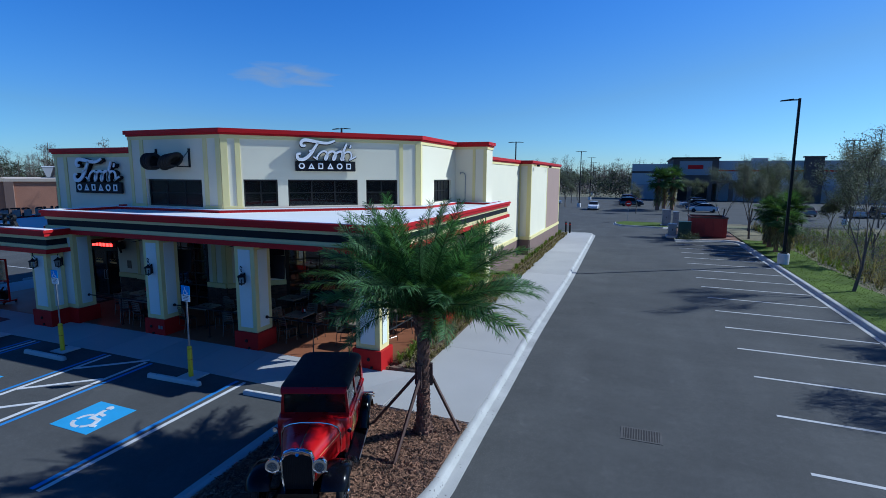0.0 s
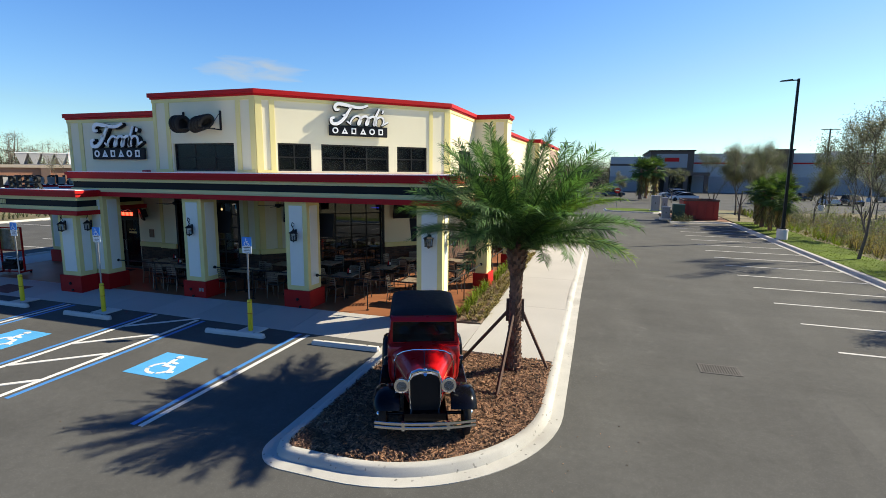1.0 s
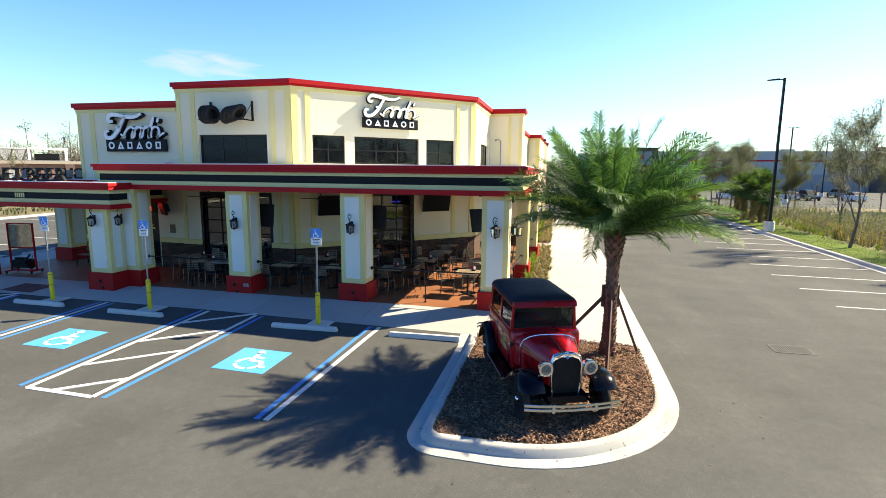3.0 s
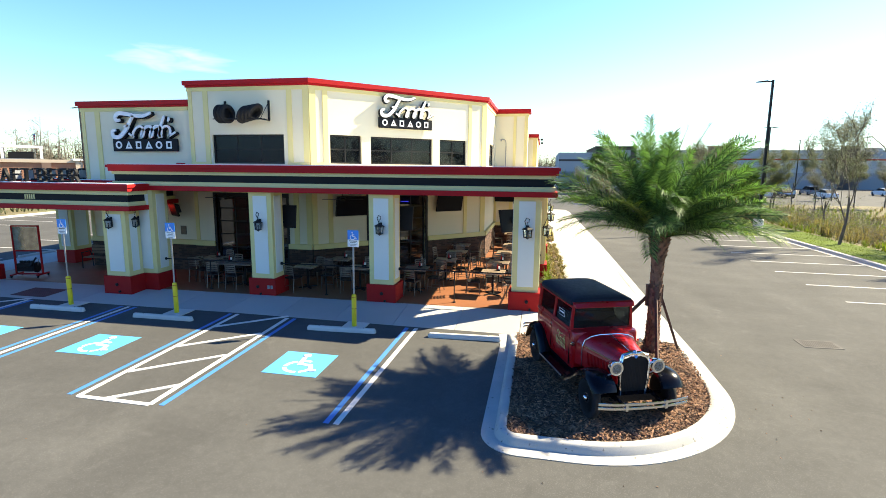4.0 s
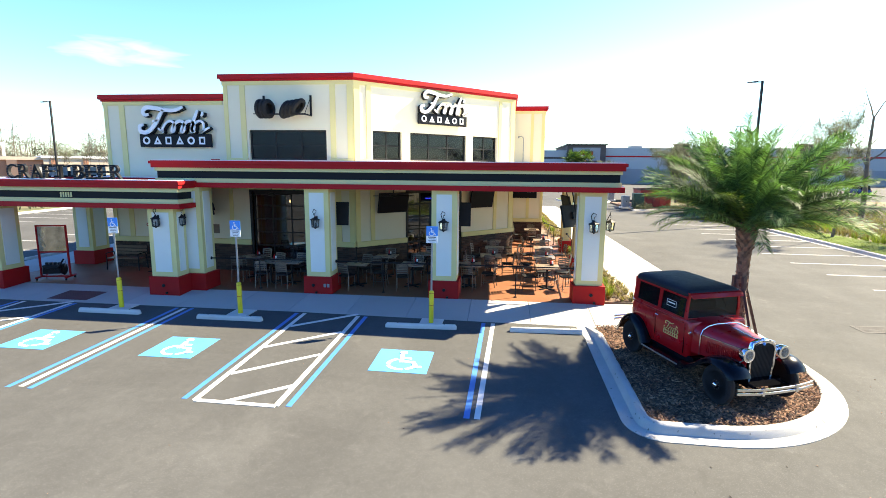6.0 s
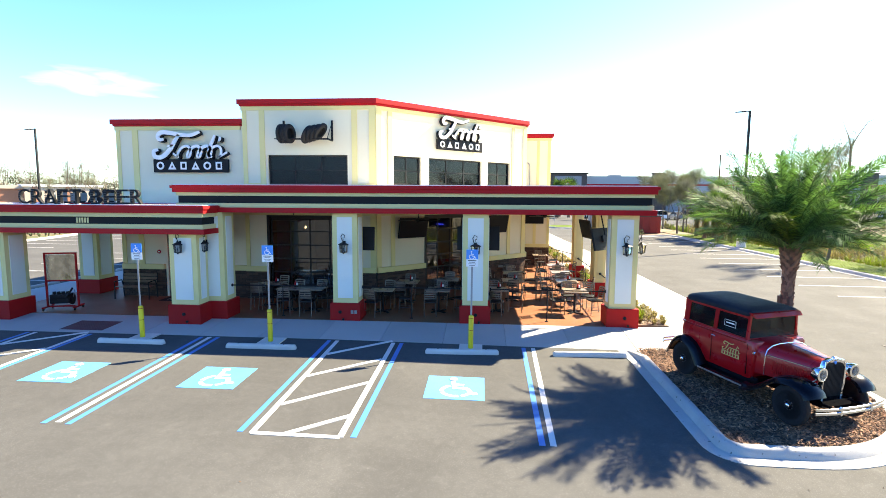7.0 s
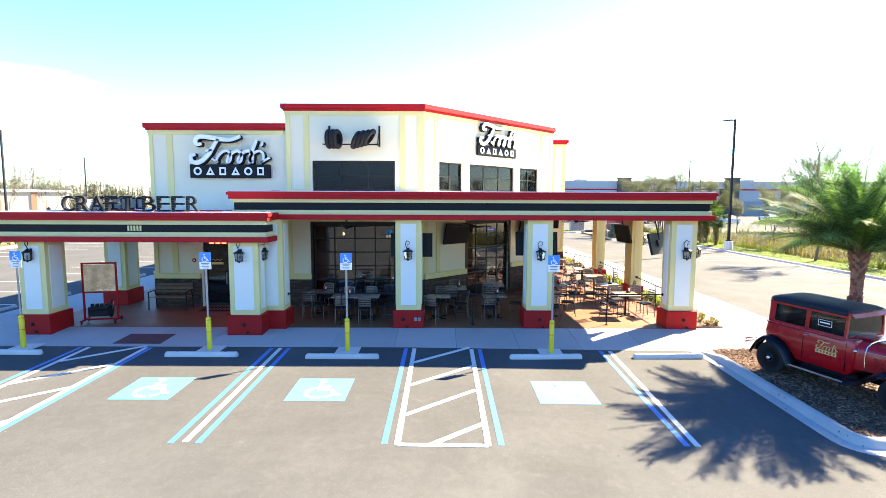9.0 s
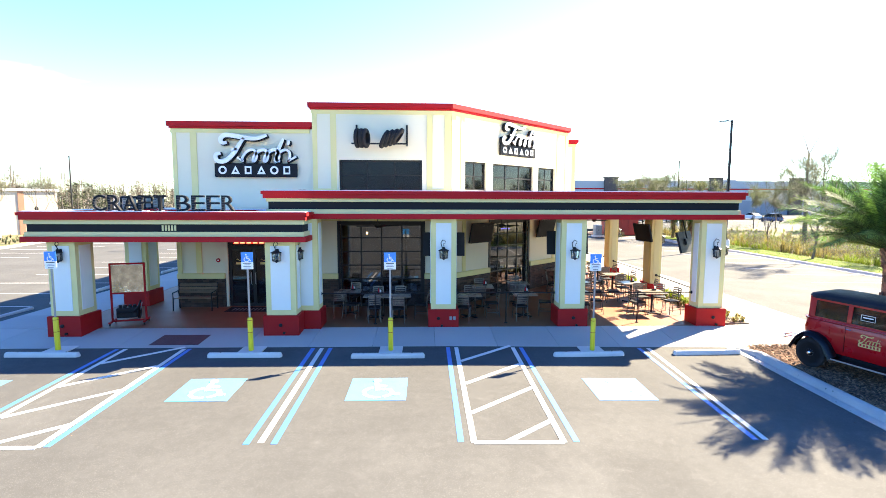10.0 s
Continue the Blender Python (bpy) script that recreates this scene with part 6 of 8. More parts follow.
# ---- lanterns ----
def lantern(m):
    t = thing("wall_lantern", "black iron wall lantern with clear glass on a column", "wall lantern", m, "lanterns on the columns")
    part("wall_plate", boxed(-0.035, -0.02, -0.2, 0.035, 0.0, 0.12, 0.006), "black_metal", t)
    part("scroll", tube(B(), [(0, -0.01, 0.0), (-0.05, -0.05, 0.12), (-0.085, -0.1, 0.25), (-0.03, -0.14, 0.34), (0.045, -0.15, 0.30), (0.03, -0.15, 0.22), (-0.01, -0.15, 0.23), (0, -0.15, 0.16)], 0.012), "black_metal", t, "scrolled iron arm")
    part("top", lathe(B(), [(0.012, 0.13), (0.03, 0.11), (0.04, 0.09), (0.16, 0.03), (0.16, 0.012), (0.12, 0.012)], 4, (0, -0.15, 0)), "black_metal", t)
    part("glass", lathe(B(), [(0.115, 0.012), (0.1, -0.19)], 4, (0, -0.15, 0)), "lamp_glass", t, "clear lantern glass")
    for k in range(4):
        a = math.pi / 2 * k
        part("corner_bar", rod(B(), (0.12 * math.cos(a), -0.15 + 0.12 * math.sin(a), 0.02), (0.104 * math.cos(a), -0.15 + 0.104 * math.sin(a), -0.2), 0.012, n=5), "black_metal", t)
    part("bottom", lathe(B(), [(0.12, -0.19), (0.12, -0.21), (0.04, -0.23), (0.012, -0.26)], 4, (0, -0.15, 0)), "black_metal", t)
    part("candle", rod(B(), (0, -0.15, -0.2), (0, -0.15, -0.06), 0.014, n=6), "black_metal", t)
    return t


first = lantern(pose(-15.1, 12.47, 2.46))
for m in (pose(-11.17, 12.47, 2.46), pose(-6.85, 12.47, 2.5), pose(-25.75, 11.73, 2.47), pose(-19.8, 11.73, 2.47), pose(-19.3, 12.26, 2.47), pose(-6.44, 12.88, 2.5, 0, 0, 90), pose(-6.29, 17.45, 2.5, 0, 0, 90), pose(-6.23, 22.2, 2.5, 0, 0, 90)):
    copy_thing(first, m)

# small fittings on the column bases
for x in (-15.25, -11.15, -6.82, -25.8, -19.75):
    o = thing("hose_outlet", "round dark outlet on a red column base", "outlet", pose(x, 12.4 if x > -18 else 11.66, 0.42))
    part("cover", lathe(B(), [(0.05, 0.0), (0.05, -0.03), (0.02, -0.05)], 12, (0, 0, 0), "Y"), "black_metal", o)
    part("pipe_stub", lathe(B(), [(0.035, 0.0), (0.035, -0.05)], 10, (0.1, 0, -0.22), "Y"), "black_metal", o)
o = thing("socket_box", "pale double socket plates on a red column base", "socket", pose(-14.92, 12.4, 0.42))
for k in range(2):
    part("plate", boxed(k * 0.11, -0.015, -0.05, k * 0.11 + 0.08, 0.0, 0.06, 0.004), "steel", o)

# gooseneck lamp and alarm on the upper walls
o = thing("gooseneck_lamp", "thin steel gooseneck vent pipe on the wing wall", "vent pipe", pose(-8.47, 25.6, 4.2))
part("pipe", tube(B(), [(0, -0.03, 0), (0, -0.03, 1.35), (-0.03, -0.04, 1.48), (-0.12, -0.05, 1.54), (-0.24, -0.06, 1.52)], 0.02), "steel", o)
part("spout", lathe(B(), [(0.03, 1.45), (0.045, 1.52), (0.02, 1.55)], 10, (-0.26, -0.06, 0)), "steel", o)
for y in (36.0, 41.0):
    o = thing("wall_floodlight", "small black floodlight under the parapet", "floodlight", pose(-7.0, y, 6.3))
    part("arm", rod(B(), (0, 0, 0), (0.3, 0, 0.05), 0.015), "black_metal", o)
    part("head", box(B(), 0.25, -0.12, -0.06, 0.42, 0.12, 0.08, 0.02), "black_metal", o)
o = thing("roof_box", "small red box on the canopy roof", "roof box", pose(-19.9, 15.2, 4.13))
part("box", box(B(), -0.12, -0.1, 0, 0.12, 0.1, 0.18, 0.01), "red", o)


# ---- screens ----
def screen(m, w, h, label, hung=0.0):
    t = thing("television", label, "television", m)
    part("case", box(B(), -w / 2, -0.07, -h / 2, w / 2, 0.0, h / 2, 0.008), "black_metal", t)
    part("panel", boxed(-w / 2 + 0.025, -0.0745, -h / 2 + 0.03, w / 2 - 0.025, -0.07, h / 2 - 0.025), "screen", t)
    if hung:
        part("hanger", rod(B(), (0, 0.05, 0), (0, 0.05, hung), 0.022, n=8), "black_metal", t)
        part("mount", boxed(-0.15, 0.0, -0.1, 0.15, 0.07, 0.1), "black_metal", t)
    else:
        part("mount", boxed(-0.15, 0.0, -0.15, 0.15, 0.16, 0.15), "black_metal", t)
    return t


screen(m_diag @ pose(1.5, -0.18, 2.76, 12), 1.3, 0.76, "black wall television tilted down, switched off, on the angled wall")
screen(m_diag @ pose(6.0, -0.18, 2.76, 12), 1.3, 0.76, "black wall television tilted down, switched off, on the angled wall")
screen(m_wing @ pose(0.72, -0.18, 2.85, 12), 1.3, 0.76, "wall television showing a dim picture, on the end wall")
screen(pose(-7.25, 13.40, 2.66, 15, 0, -137), 1.08, 0.68, "black television hung behind the corner column, tilted down", 0.72)
screen(pose(-7.03, 17.16, 2.73, 14, 0, -82), 1.12, 0.70, "black television tilted down beside a side column", 0.62)
screen(pose(-15.06, 13.42, 2.58, 8, 0, 180), 1.32, 0.75, "black television on the back of a terrace column")
screen(pose(-11.10, 13.42, 2.63, 8, 0, 180), 1.32, 0.75, "black television on the back of a terrace column")
screen(m_left @ pose(4.1, -0.3, 2.55, 14, 0, -35), 0.8, 0.5, "black television on an arm beside the entrance")

for x, y in ((-17.2, 13.9), (-13.1, 14.3), (-8.4, 19.0)):
    f = thing("ceiling_fan", "dark bronze ceiling fan under the canopy", "ceiling fan", pose(x, y, 3.12))
    part("downrod", rod(B(), (0, 0, 0.05), (0, 0, 0.36), 0.014), "dark_frame", f)
    part("motor", lathe(B(), [(0.03, 0.08), (0.1, 0.06), (0.11, 0.0), (0.05, -0.06)], 14), "dark_frame", f, "", True)
    for k in range(4):
        part("blade", boxed(0.1, -0.07, 0.0, 0.68, 0.07, 0.012), "dark_frame", f, at=pose(0, 0, 0, 8, 0, 90 * k + 20))


# ---- terrace furniture ----
M["chair_metal"] = material("brushed_bronze_chair_metal", (0.17, 0.155, 0.14), 0.35, 6.0, 0.12, 60, 0.03, metal=0.85, rand=0.15)


def chair(m):
    t = thing("dining_chair", "ladder-back metal dining chair with black vinyl seat", "chair", m, "chairs on the terrace")
    part("seat", box(B(), -0.2, -0.2, 0.43, 0.2, 0.2, 0.475, 0.015), "black_metal", t, "black vinyl seat pad")
    for sx in (-1, 1):
        part("rear_leg", tube(B(), [(sx * 0.19, 0.25, 0.0), (sx * 0.185, 0.19, 0.44), (sx * 0.18, 0.22, 0.7), (sx * 0.175, 0.26, 0.88)], 0.014, 5), "chair_metal", t)
        part("front_leg", tube(B(), [(sx * 0.19, -0.2, 0.0), (sx * 0.18, -0.18, 0.44)], 0.013, 5), "chair_metal", t)
        part("stretcher", tube(B(), [(sx * 0.188, -0.19, 0.16), (sx * 0.188, 0.23, 0.16)], 0.009, 4), "chair_metal", t)
    for k in range(5):
        z = 0.56 + k * 0.07
        part("slat", loft(B(), [[(x, 0.2 + 0.012 * k + 0.035 * (1 - (x / 0.18) ** 2) + d, z + h + 0.008 * (1 - (x / 0.18) ** 2)) for d, h in ((0, 0), (0.012, 0), (0.014, 0.044), (0.002, 0.044))] for x in (-0.18, -0.1, 0.0, 0.1, 0.18)]), "chair_metal", t)
    return t


def table(m, w=0.76, d=0.76):
    t = thing("dining_table", "square pale-topped dining table on black pedestal base", "table", m, "tables on the terrace")
    part("tabletop", box(B(), -w / 2, -d / 2, 0.715, w / 2, d / 2, 0.75, 0.008), "table_top", t, "pale laminate tabletop")
    part("pedestal", rod(B(), (0, 0, 0.03), (0, 0, 0.715), 0.035, n=10), "black_metal", t)
    for a in (45, 135):
        part("foot_bar", boxed(-0.32, -0.03, 0.0, 0.32, 0.03, 0.035), "black_metal", t, at=pose(0, 0, 0, 0, 0, a))
    return t


def caddy(m):
    t = thing("condiment_caddy", "small condiment caddy on a table", "condiment caddy", m)
    part("tray", boxed(-0.06, -0.05, 0, 0.06, 0.05, 0.05), "black_metal", t)
    part("ketchup_bottle", lathe(B(), [(0.028, 0.01), (0.03, 0.12), (0.012, 0.17), (0.012, 0.2)], 8, (-0.025, 0, 0)), "base_red", t)
    part("napkins", boxed(0.005, -0.035, 0.02, 0.05, 0.035, 0.13), "sign_white", t)
    return t


rng = random.Random(21)
FL = 0.158
t0, c0, k0 = table(pose(-7.95, 14.15, FL)), chair(pose(-8.6, 14.15, FL, 0, 0, 90)), caddy(pose(-7.8, 14.35, FL + 0.75))
spots = [(-7.95, 14.15, 0), (-7.92, 16.0, 0), (-7.8, 18.2, 0), (-7.7, 20.4, 0), (-7.95, 24.3, 0), (-9.85, 16.0, 0), (-9.75, 17.9, 0), (-10.5, 14.15, 0), (-9.9, 21.4 - 1.6, 0), (-12.38, 13.9, 0), (-14.2, 13.75, 0), (-17.25, 13.7, 0), (-16.5, 13.7, 0), (-18.2, 14.4, 0), (-12.2, 16.0, 0), (-13.6, 15.3, 0)]
for i, (x, y, _) in enumerate(spots):
    if i:
        copy_thing(t0, pose(x, y, FL, 0, 0, rng.uniform(-3, 3)))
        if i % 2:
            copy_thing(k0, pose(x + 0.1, y + 0.15, FL + 0.75, 0, 0, rng.uniform(0, 90)))
    if x < -11:
        around = [(-0.19, -0.62, 180), (0.0, 0.62, 0)] if i not in (11, 12) else [(0, -0.62, 180), (0, 0.62, 0)]
        if i == 11:
            around.append((-0.75, 0, 90))
        if i == 12:
            around.append((0.75, 0, -90))
        if i in (9, 10):
            around.append((0.72, 0.05, -95))
    else:
        around = [(-0.66, -0.02, 90), (0.66, 0.02, -90), (0.0, 0.64, 0), (0.02, -0.64, 180)]
        if i == 0:
            around = [(-0.6, -0.22, 100), (0.66, -0.12, -80), (-0.1, 0.64, 0), (0.5, 0.6, -20)]
    for j, (dx, dy, a) in enumerate(around):
        if i == 0 and j == 0:
            c0.matrix_basis = pose(x + dx, y + dy, FL, 0, 0, a)
            continue
        copy_thing(c0, pose(x + dx + rng.uniform(-0.06, 0.06), y + dy + rng.uniform(-0.06, 0.06), FL, 0, 0, a + rng.uniform(-14, 14)))


# railings between the columns
def railing(p, q, label="black steel terrace rail with centre post"):
    t = thing("railing", label, "railing", None, "rails round the terrace")
    p, q = Vector(p), Vector(q)
    d = (q - p).normalized()
    part("top_rail", tube(B(), [p, q], 0.02, 8), "black_metal", t)
    for e in (p, q):
        part("end_flange", rod(B(), e - d * 0.012, e + d * 0.03 if e == p else e - d * 0.03, 0.05, n=12), "black_metal", t)
    for f in (0.5,):
        m = p.lerp(q, f)
        part("post", rod(B(), (m.x, m.y, 0.15), m, 0.018, n=8), "black_metal", t)
        part("post_foot", rod(B(), (m.x, m.y, 0.155), (m.x, m.y, 0.18), 0.05, n=10), "black_metal", t)


railing((-18.82, 12.75, 1.12), (-15.55, 12.85, 1.12))
railing((-14.65, 12.85, 1.12), (-11.62, 12.85, 1.12))
railing((-10.72, 12.85, 1.12), (-7.27, 12.85, 1.12))
railing((-6.65, 13.04, 1.03), (-6.5, 17.05, 1.03))
railing((-6.5, 17.82, 1.03), (-6.45, 21.8, 1.03))
railing((-6.45, 22.55, 1.12), (-7.2, 25.6, 1.12))

# bench and display by the entrance
b = thing("bench", "slatted wooden bench with black iron ends against the wall", "bench", pose(-23.6, 15.05, FL))
for k in range(4):
    part("seat_slat", boxed(-0.65, -0.28 + k * 0.1, 0.42, 0.65, -0.2 + k * 0.1, 0.45), "wood", b)
for k in range(3):
    part("back_slat", boxed(-0.65, 0.16 + 0.02 * k, 0.54 + k * 0.12, 0.65, 0.18 + 0.02 * k, 0.63 + k * 0.12), "wood", b)
for x in (-0.66, 0.64):
    part("end_frame", tube(B(), [(x, -0.3, 0), (x, -0.28, 0.42), (x, -0.3, 0.62), (x, 0.1, 0.64), (x, 0.16, 0.45), (x, 0.24, 0.9)], 0.02), "black_metal", b, "black iron bench end")
    part("rear_leg", tube(B(), [(x, 0.16, 0.45), (x, 0.2, 0.0)], 0.02), "black_metal", b)
e = thing("engine_display", "old engine on a red wheeled frame with a tarnished mirror sheet", "display stand", pose(-24.72, 13.0, FL, 0, 0, 14))
for x in (-0.46, 0.46):
    part("upright", boxed(x - 0.025, -0.025, 0.08, x + 0.025, 0.025, 1.88), "base_red", e)
    part("base_bar", boxed(x - 0.03, -0.3, 0.08, x + 0.03, 0.3, 0.13), "base_red", e)
    for y in (-0.26, 0.26):
        part("caster", lathe(B(), [(0.04, -0.015), (0.045, 0.0), (0.04, 0.015)], 10, (x, y, 0.045), "X"), "black_metal", e)
for z in (0.1, 0.95, 1.85):
    part("cross_bar", boxed(-0.46, -0.02, z - 0.02, 0.46, 0.02, z + 0.03), "base_red", e)
part("mirror_sheet", boxed(-0.44, -0.012, 0.98, 0.44, 0.006, 1.82), "mirror", e, "tarnished mirror sheet")
part("engine_block", box(B(), -0.3, -0.2, 0.22, 0.25, 0.2, 0.52, 0.03), "black_metal", e, "black engine block")
for k in range(4):
    part("cylinder", rod(B(), (-0.22 + k * 0.13, -0.05, 0.5), (-0.22 + k * 0.13, -0.05, 0.6), 0.05, n=10), "black_metal", e)
part("flywheel", lathe(B(), [(0.19, 0.25), (0.2, 0.29), (0.12, 0.31)], 18, (0, 0, 0.35), "X"), "black_metal", e)
part("manifold", tube(B(), [(-0.25, -0.22, 0.4), (0.2, -0.24, 0.42), (0.32, -0.2, 0.6), (0.35, -0.1, 0.72)], 0.03), "black_metal", e)
part("gear_lever", tube(B(), [(0.3, 0, 0.4), (0.36, 0.0, 0.66)], 0.012), "steel", e)
o = thing("door_mat", "dark patterned mat before the entrance doors", "door mat", pose(-21.75, 14.95, FL))
part("rubber", boxed(-0.75, -0.35, 0, 0.75, 0.35, 0.012), "black_metal", o)
for k in range(9):
    part("pattern_bar", boxed(-0.56 + k * 0.125, -0.18, 0.012, -0.5 + k * 0.125, 0.18, 0.016), "steel", o)
o = thing("wall_plaque", "small red octagonal plaque on the wall", "plaque", m_left @ pose(1.42, 0, 1.82))
part("disc", lathe(B(), [(0.075, 0.0), (0.075, -0.02)], 8, (0, 0, 0), "Y"), "base_red", o)
part("centre_mark", boxed(-0.03, -0.026, -0.02, 0.03, -0.02, 0.02), "sign_white", o)
o = thing("wall_notice", "small tan notice plate on the wall", "notice", m_left @ pose(4.2, 0, 1.72))
part("plate", boxed(-0.12, -0.02, -0.17, 0.12, 0.0, 0.17), "wood", o)
# dim furniture inside
for x, y in ((-17.9, 17.3), (-16.6, 17.6), (-12.3, 19.6), (-15.2, 18.6)):
    copy_thing(t0, pose(x, y, 0.15))
    copy_thing(c0, pose(x - 0.6, y, 0.15, 0, 0, 90))
    copy_thing(c0, pose(x + 0.6, y, 0.15, 0, 0, -90))
bar_t = thing("bar_counter", "long dark bar counter inside the dining room", "bar counter", pose(-13.5, 20.8, 0.15))
part("front", boxed(-3.5, -0.3, 0, 3.5, 0.3, 1.05), "wood", bar_t)
part("top", boxed(-3.6, -0.4, 1.05, 3.6, 0.35, 1.1), "table_top", bar_t)
for k, x in enumerate((-2.0, -1.2, -0.4)):
    o = thing("neon_bar", "small blue neon strip inside the dining room", "neon light", pose(-13.0 + 1.2 * k, 21.8, 2.6))
    part("tube", rod(B(), (-0.2, 0, 0), (0.2, 0, 0), 0.015, n=6), "neon_blue", o)
o = thing("pendant_bulb", "small warm pendant bulb inside the dining room", "pendant lamp", pose(-17.9, 17.0, 2.7))
part("cord", rod(B(), (0, 0, 0.04), (0, 0, 0.9), 0.006, n=5), "black_metal", o)
part("bulb", lathe(B(), [(0.01, 0.05), (0.04, 0.0), (0.03, -0.05), (0.005, -0.065)], 10), "bulb", o)

# ---- trees ----
def limb(bm, rng, p, d, r, length, depth, tips, wild=0.35):
    n = 4
    pts, rs = [p.copy()], [r]
    for i in range(n):
        d = (d + Vector((rng.uniform(-wild, wild), rng.uniform(-wild, wild), rng.uniform(-0.05, wild * 0.6))) * 0.5).normalized()
        p = p + d * (length / n)
        pts.append(p.copy())
        rs.append(r * (1 - 0.45 * (i + 1) / n))
    tube(bm, pts, [max(q, 0.009) for q in rs], 6 if r > 0.03 else 4)
    if depth == 0:
        tips += pts[1:]
        return
    for k in range(rng.choice((2, 3))):
        a = rng.uniform(0, 6.28)
        nd = (d + Vector((math.cos(a), math.sin(a), rng.uniform(0.1, 0.8))) * rng.uniform(0.4, 0.72)).normalized()
        limb(bm, rng, pts[rng.choice((2, 3, 4))], nd, rs[-1] * rng.uniform(0.6, 0.85), length * rng.uniform(0.62, 0.85), depth - 1, tips, wild)
    tips.append(p)


def leaves(bm, rng, tips, n, spread, size):
    for _ in range(n):
        p = rng.choice(tips) + Vector((rng.gauss(0, spread), rng.gauss(0, spread), rng.gauss(0, spread * 0.8)))
        u = Vector((rng.gauss(0, 1), rng.gauss(0, 1), rng.gauss(0, 1))).normalized()
        v = u.orthogonal().normalized()
        s = size * rng.uniform(0.6, 1.4)
        vs = [bm.verts.new(q) for q in (p - u * s, p + v * s * 0.45, p + u * s, p - v * s * 0.45)]
        bm.faces.new(vs)


def tree(seed, height, m, label, n_leaf=2600, spread=0.28, size=0.055, mat="leaf", trunk_r=0.07, depth=4, wild=0.3, lean=0.0, clear=0.3, group="young trees"):
    rng = random.Random(seed)
    t = thing("tree", label, "tree", m, group)
    g, tips = B(), []
    limb(g, rng, Vector((0, 0, -0.1)), Vector((lean, 0, 1)).normalized(), trunk_r, height * clear, depth, tips, wild * 0.5)
    top = max(p.z for p in tips)
    k = height / top
    bmesh.ops.scale(g, vec=(k, k, k), verts=g.verts)
    tips = [p * k for p in tips]
    part("trunk", g, "tree_bark", t, "grey-brown branching trunk", True)
    if n_leaf:
        g = B()
        leaves(g, rng, [p for p in tips if p.z > height * 0.28], n_leaf, spread, size)
        part("crown", g, mat, t, "sparse grey-green foliage")
    return t


LBL = "young oak with thin grey-green foliage on the verge"
ta = tree(3, 7.6, pose(9.95, 30.0, 0.1), LBL, 17000, 0.20, 0.043, trunk_r=0.075, lean=0.2, clear=0.3, depth=5, wild=0.34)
tb = tree(8, 7.2, pose(9.3, 52.3, 0.1), LBL, 17000, 0.24, 0.037, clear=0.27, depth=5, wild=0.4)
tc = tree(14, 6.0, pose(11.5, 56.5, 0.1), LBL, 17000, 0.24, 0.037, clear=0.24, depth=5, wild=0.4)
td = tree(23, 9.2, pose(18.1, 31.4, -0.5), LBL, 15000, 0.22, 0.034, trunk_r=0.08, lean=-0.05, clear=0.27, depth=5, wild=0.4)
for src, x, y, z, a, s in ((tb, 7.6, 55.5, 0.1, 70, 0.9), (tc, 10.6, 60.5, 0.1, 140, 1.1), (tb, 13.5, 62.0, 0.0, 200, 0.95), (tc, 24.5, 64.0, 0.0, 20, 0.8), (tb, 29.5, 66.0, 0.0, 120, 0.75), (tc, 35, 82, 0, 60, 0.85), (ta, 16.2, 24.8, -0.4, 110, 0.95), (tc, 19.0, 83, 0, 250, 0.9), (tb, 27, 85, 0, 310, 0.9), (tc, 46, 84, 0, 15, 0.8), (tb, 56, 86, 0, 75, 0.9), (tc, 66, 84, 0, 175, 0.8), (tc, -0.5, 84, 0, 30, 0.8), (tb, 7.0, 86, 0, 95, 0.75), (ta, 40, 66, 0, 40, 0.8), (td, 14.5, 41.0, -0.4, 80, 0.69), (td, 21.5, 36.0, -0.5, 180, 0.63), (tb, 12.0, 57.0, 0.1, 310, 0.95), (tc, 16.5, 65.5, 0.0, 75, 1.0), (tb, 20.5, 65.0, 0.0, 160, 0.95), (tc, 33.0, 66.5, 0.0, 10, 0.95), (tb, 25.5, 72.0, 0.0, 60, 1.0), (tc, 15.0, 52.0, -0.2, 220, 0.9), (tc, -14.5, 86, 0, 30, 0.9), (tb, -13.0, 97, 0, 0, 0.9), (tc, -13.5, 110, 0, 60, 0.9), (tb, -14, 125, 0, 90, 0.9), (ta, 11.8, 17.4, 0.0, 35, 0.8)):
    c = copy_thing(src, pose(x, y, z, 0, 0, a))
    c.scale = (s, s, s)
dead = thing("dead_tree", "tall dead tree with bare forked branches in the hollow", "tree", pose(22.4, 47.2, -0.7))
g = tube(B(), [(0, 0, -0.3), (0.05, 0, 3.0), (-0.05, 0.1, 6.0), (0.0, 0.1, 9.4)], [0.24, 0.2, 0.15, 0.09], 8)
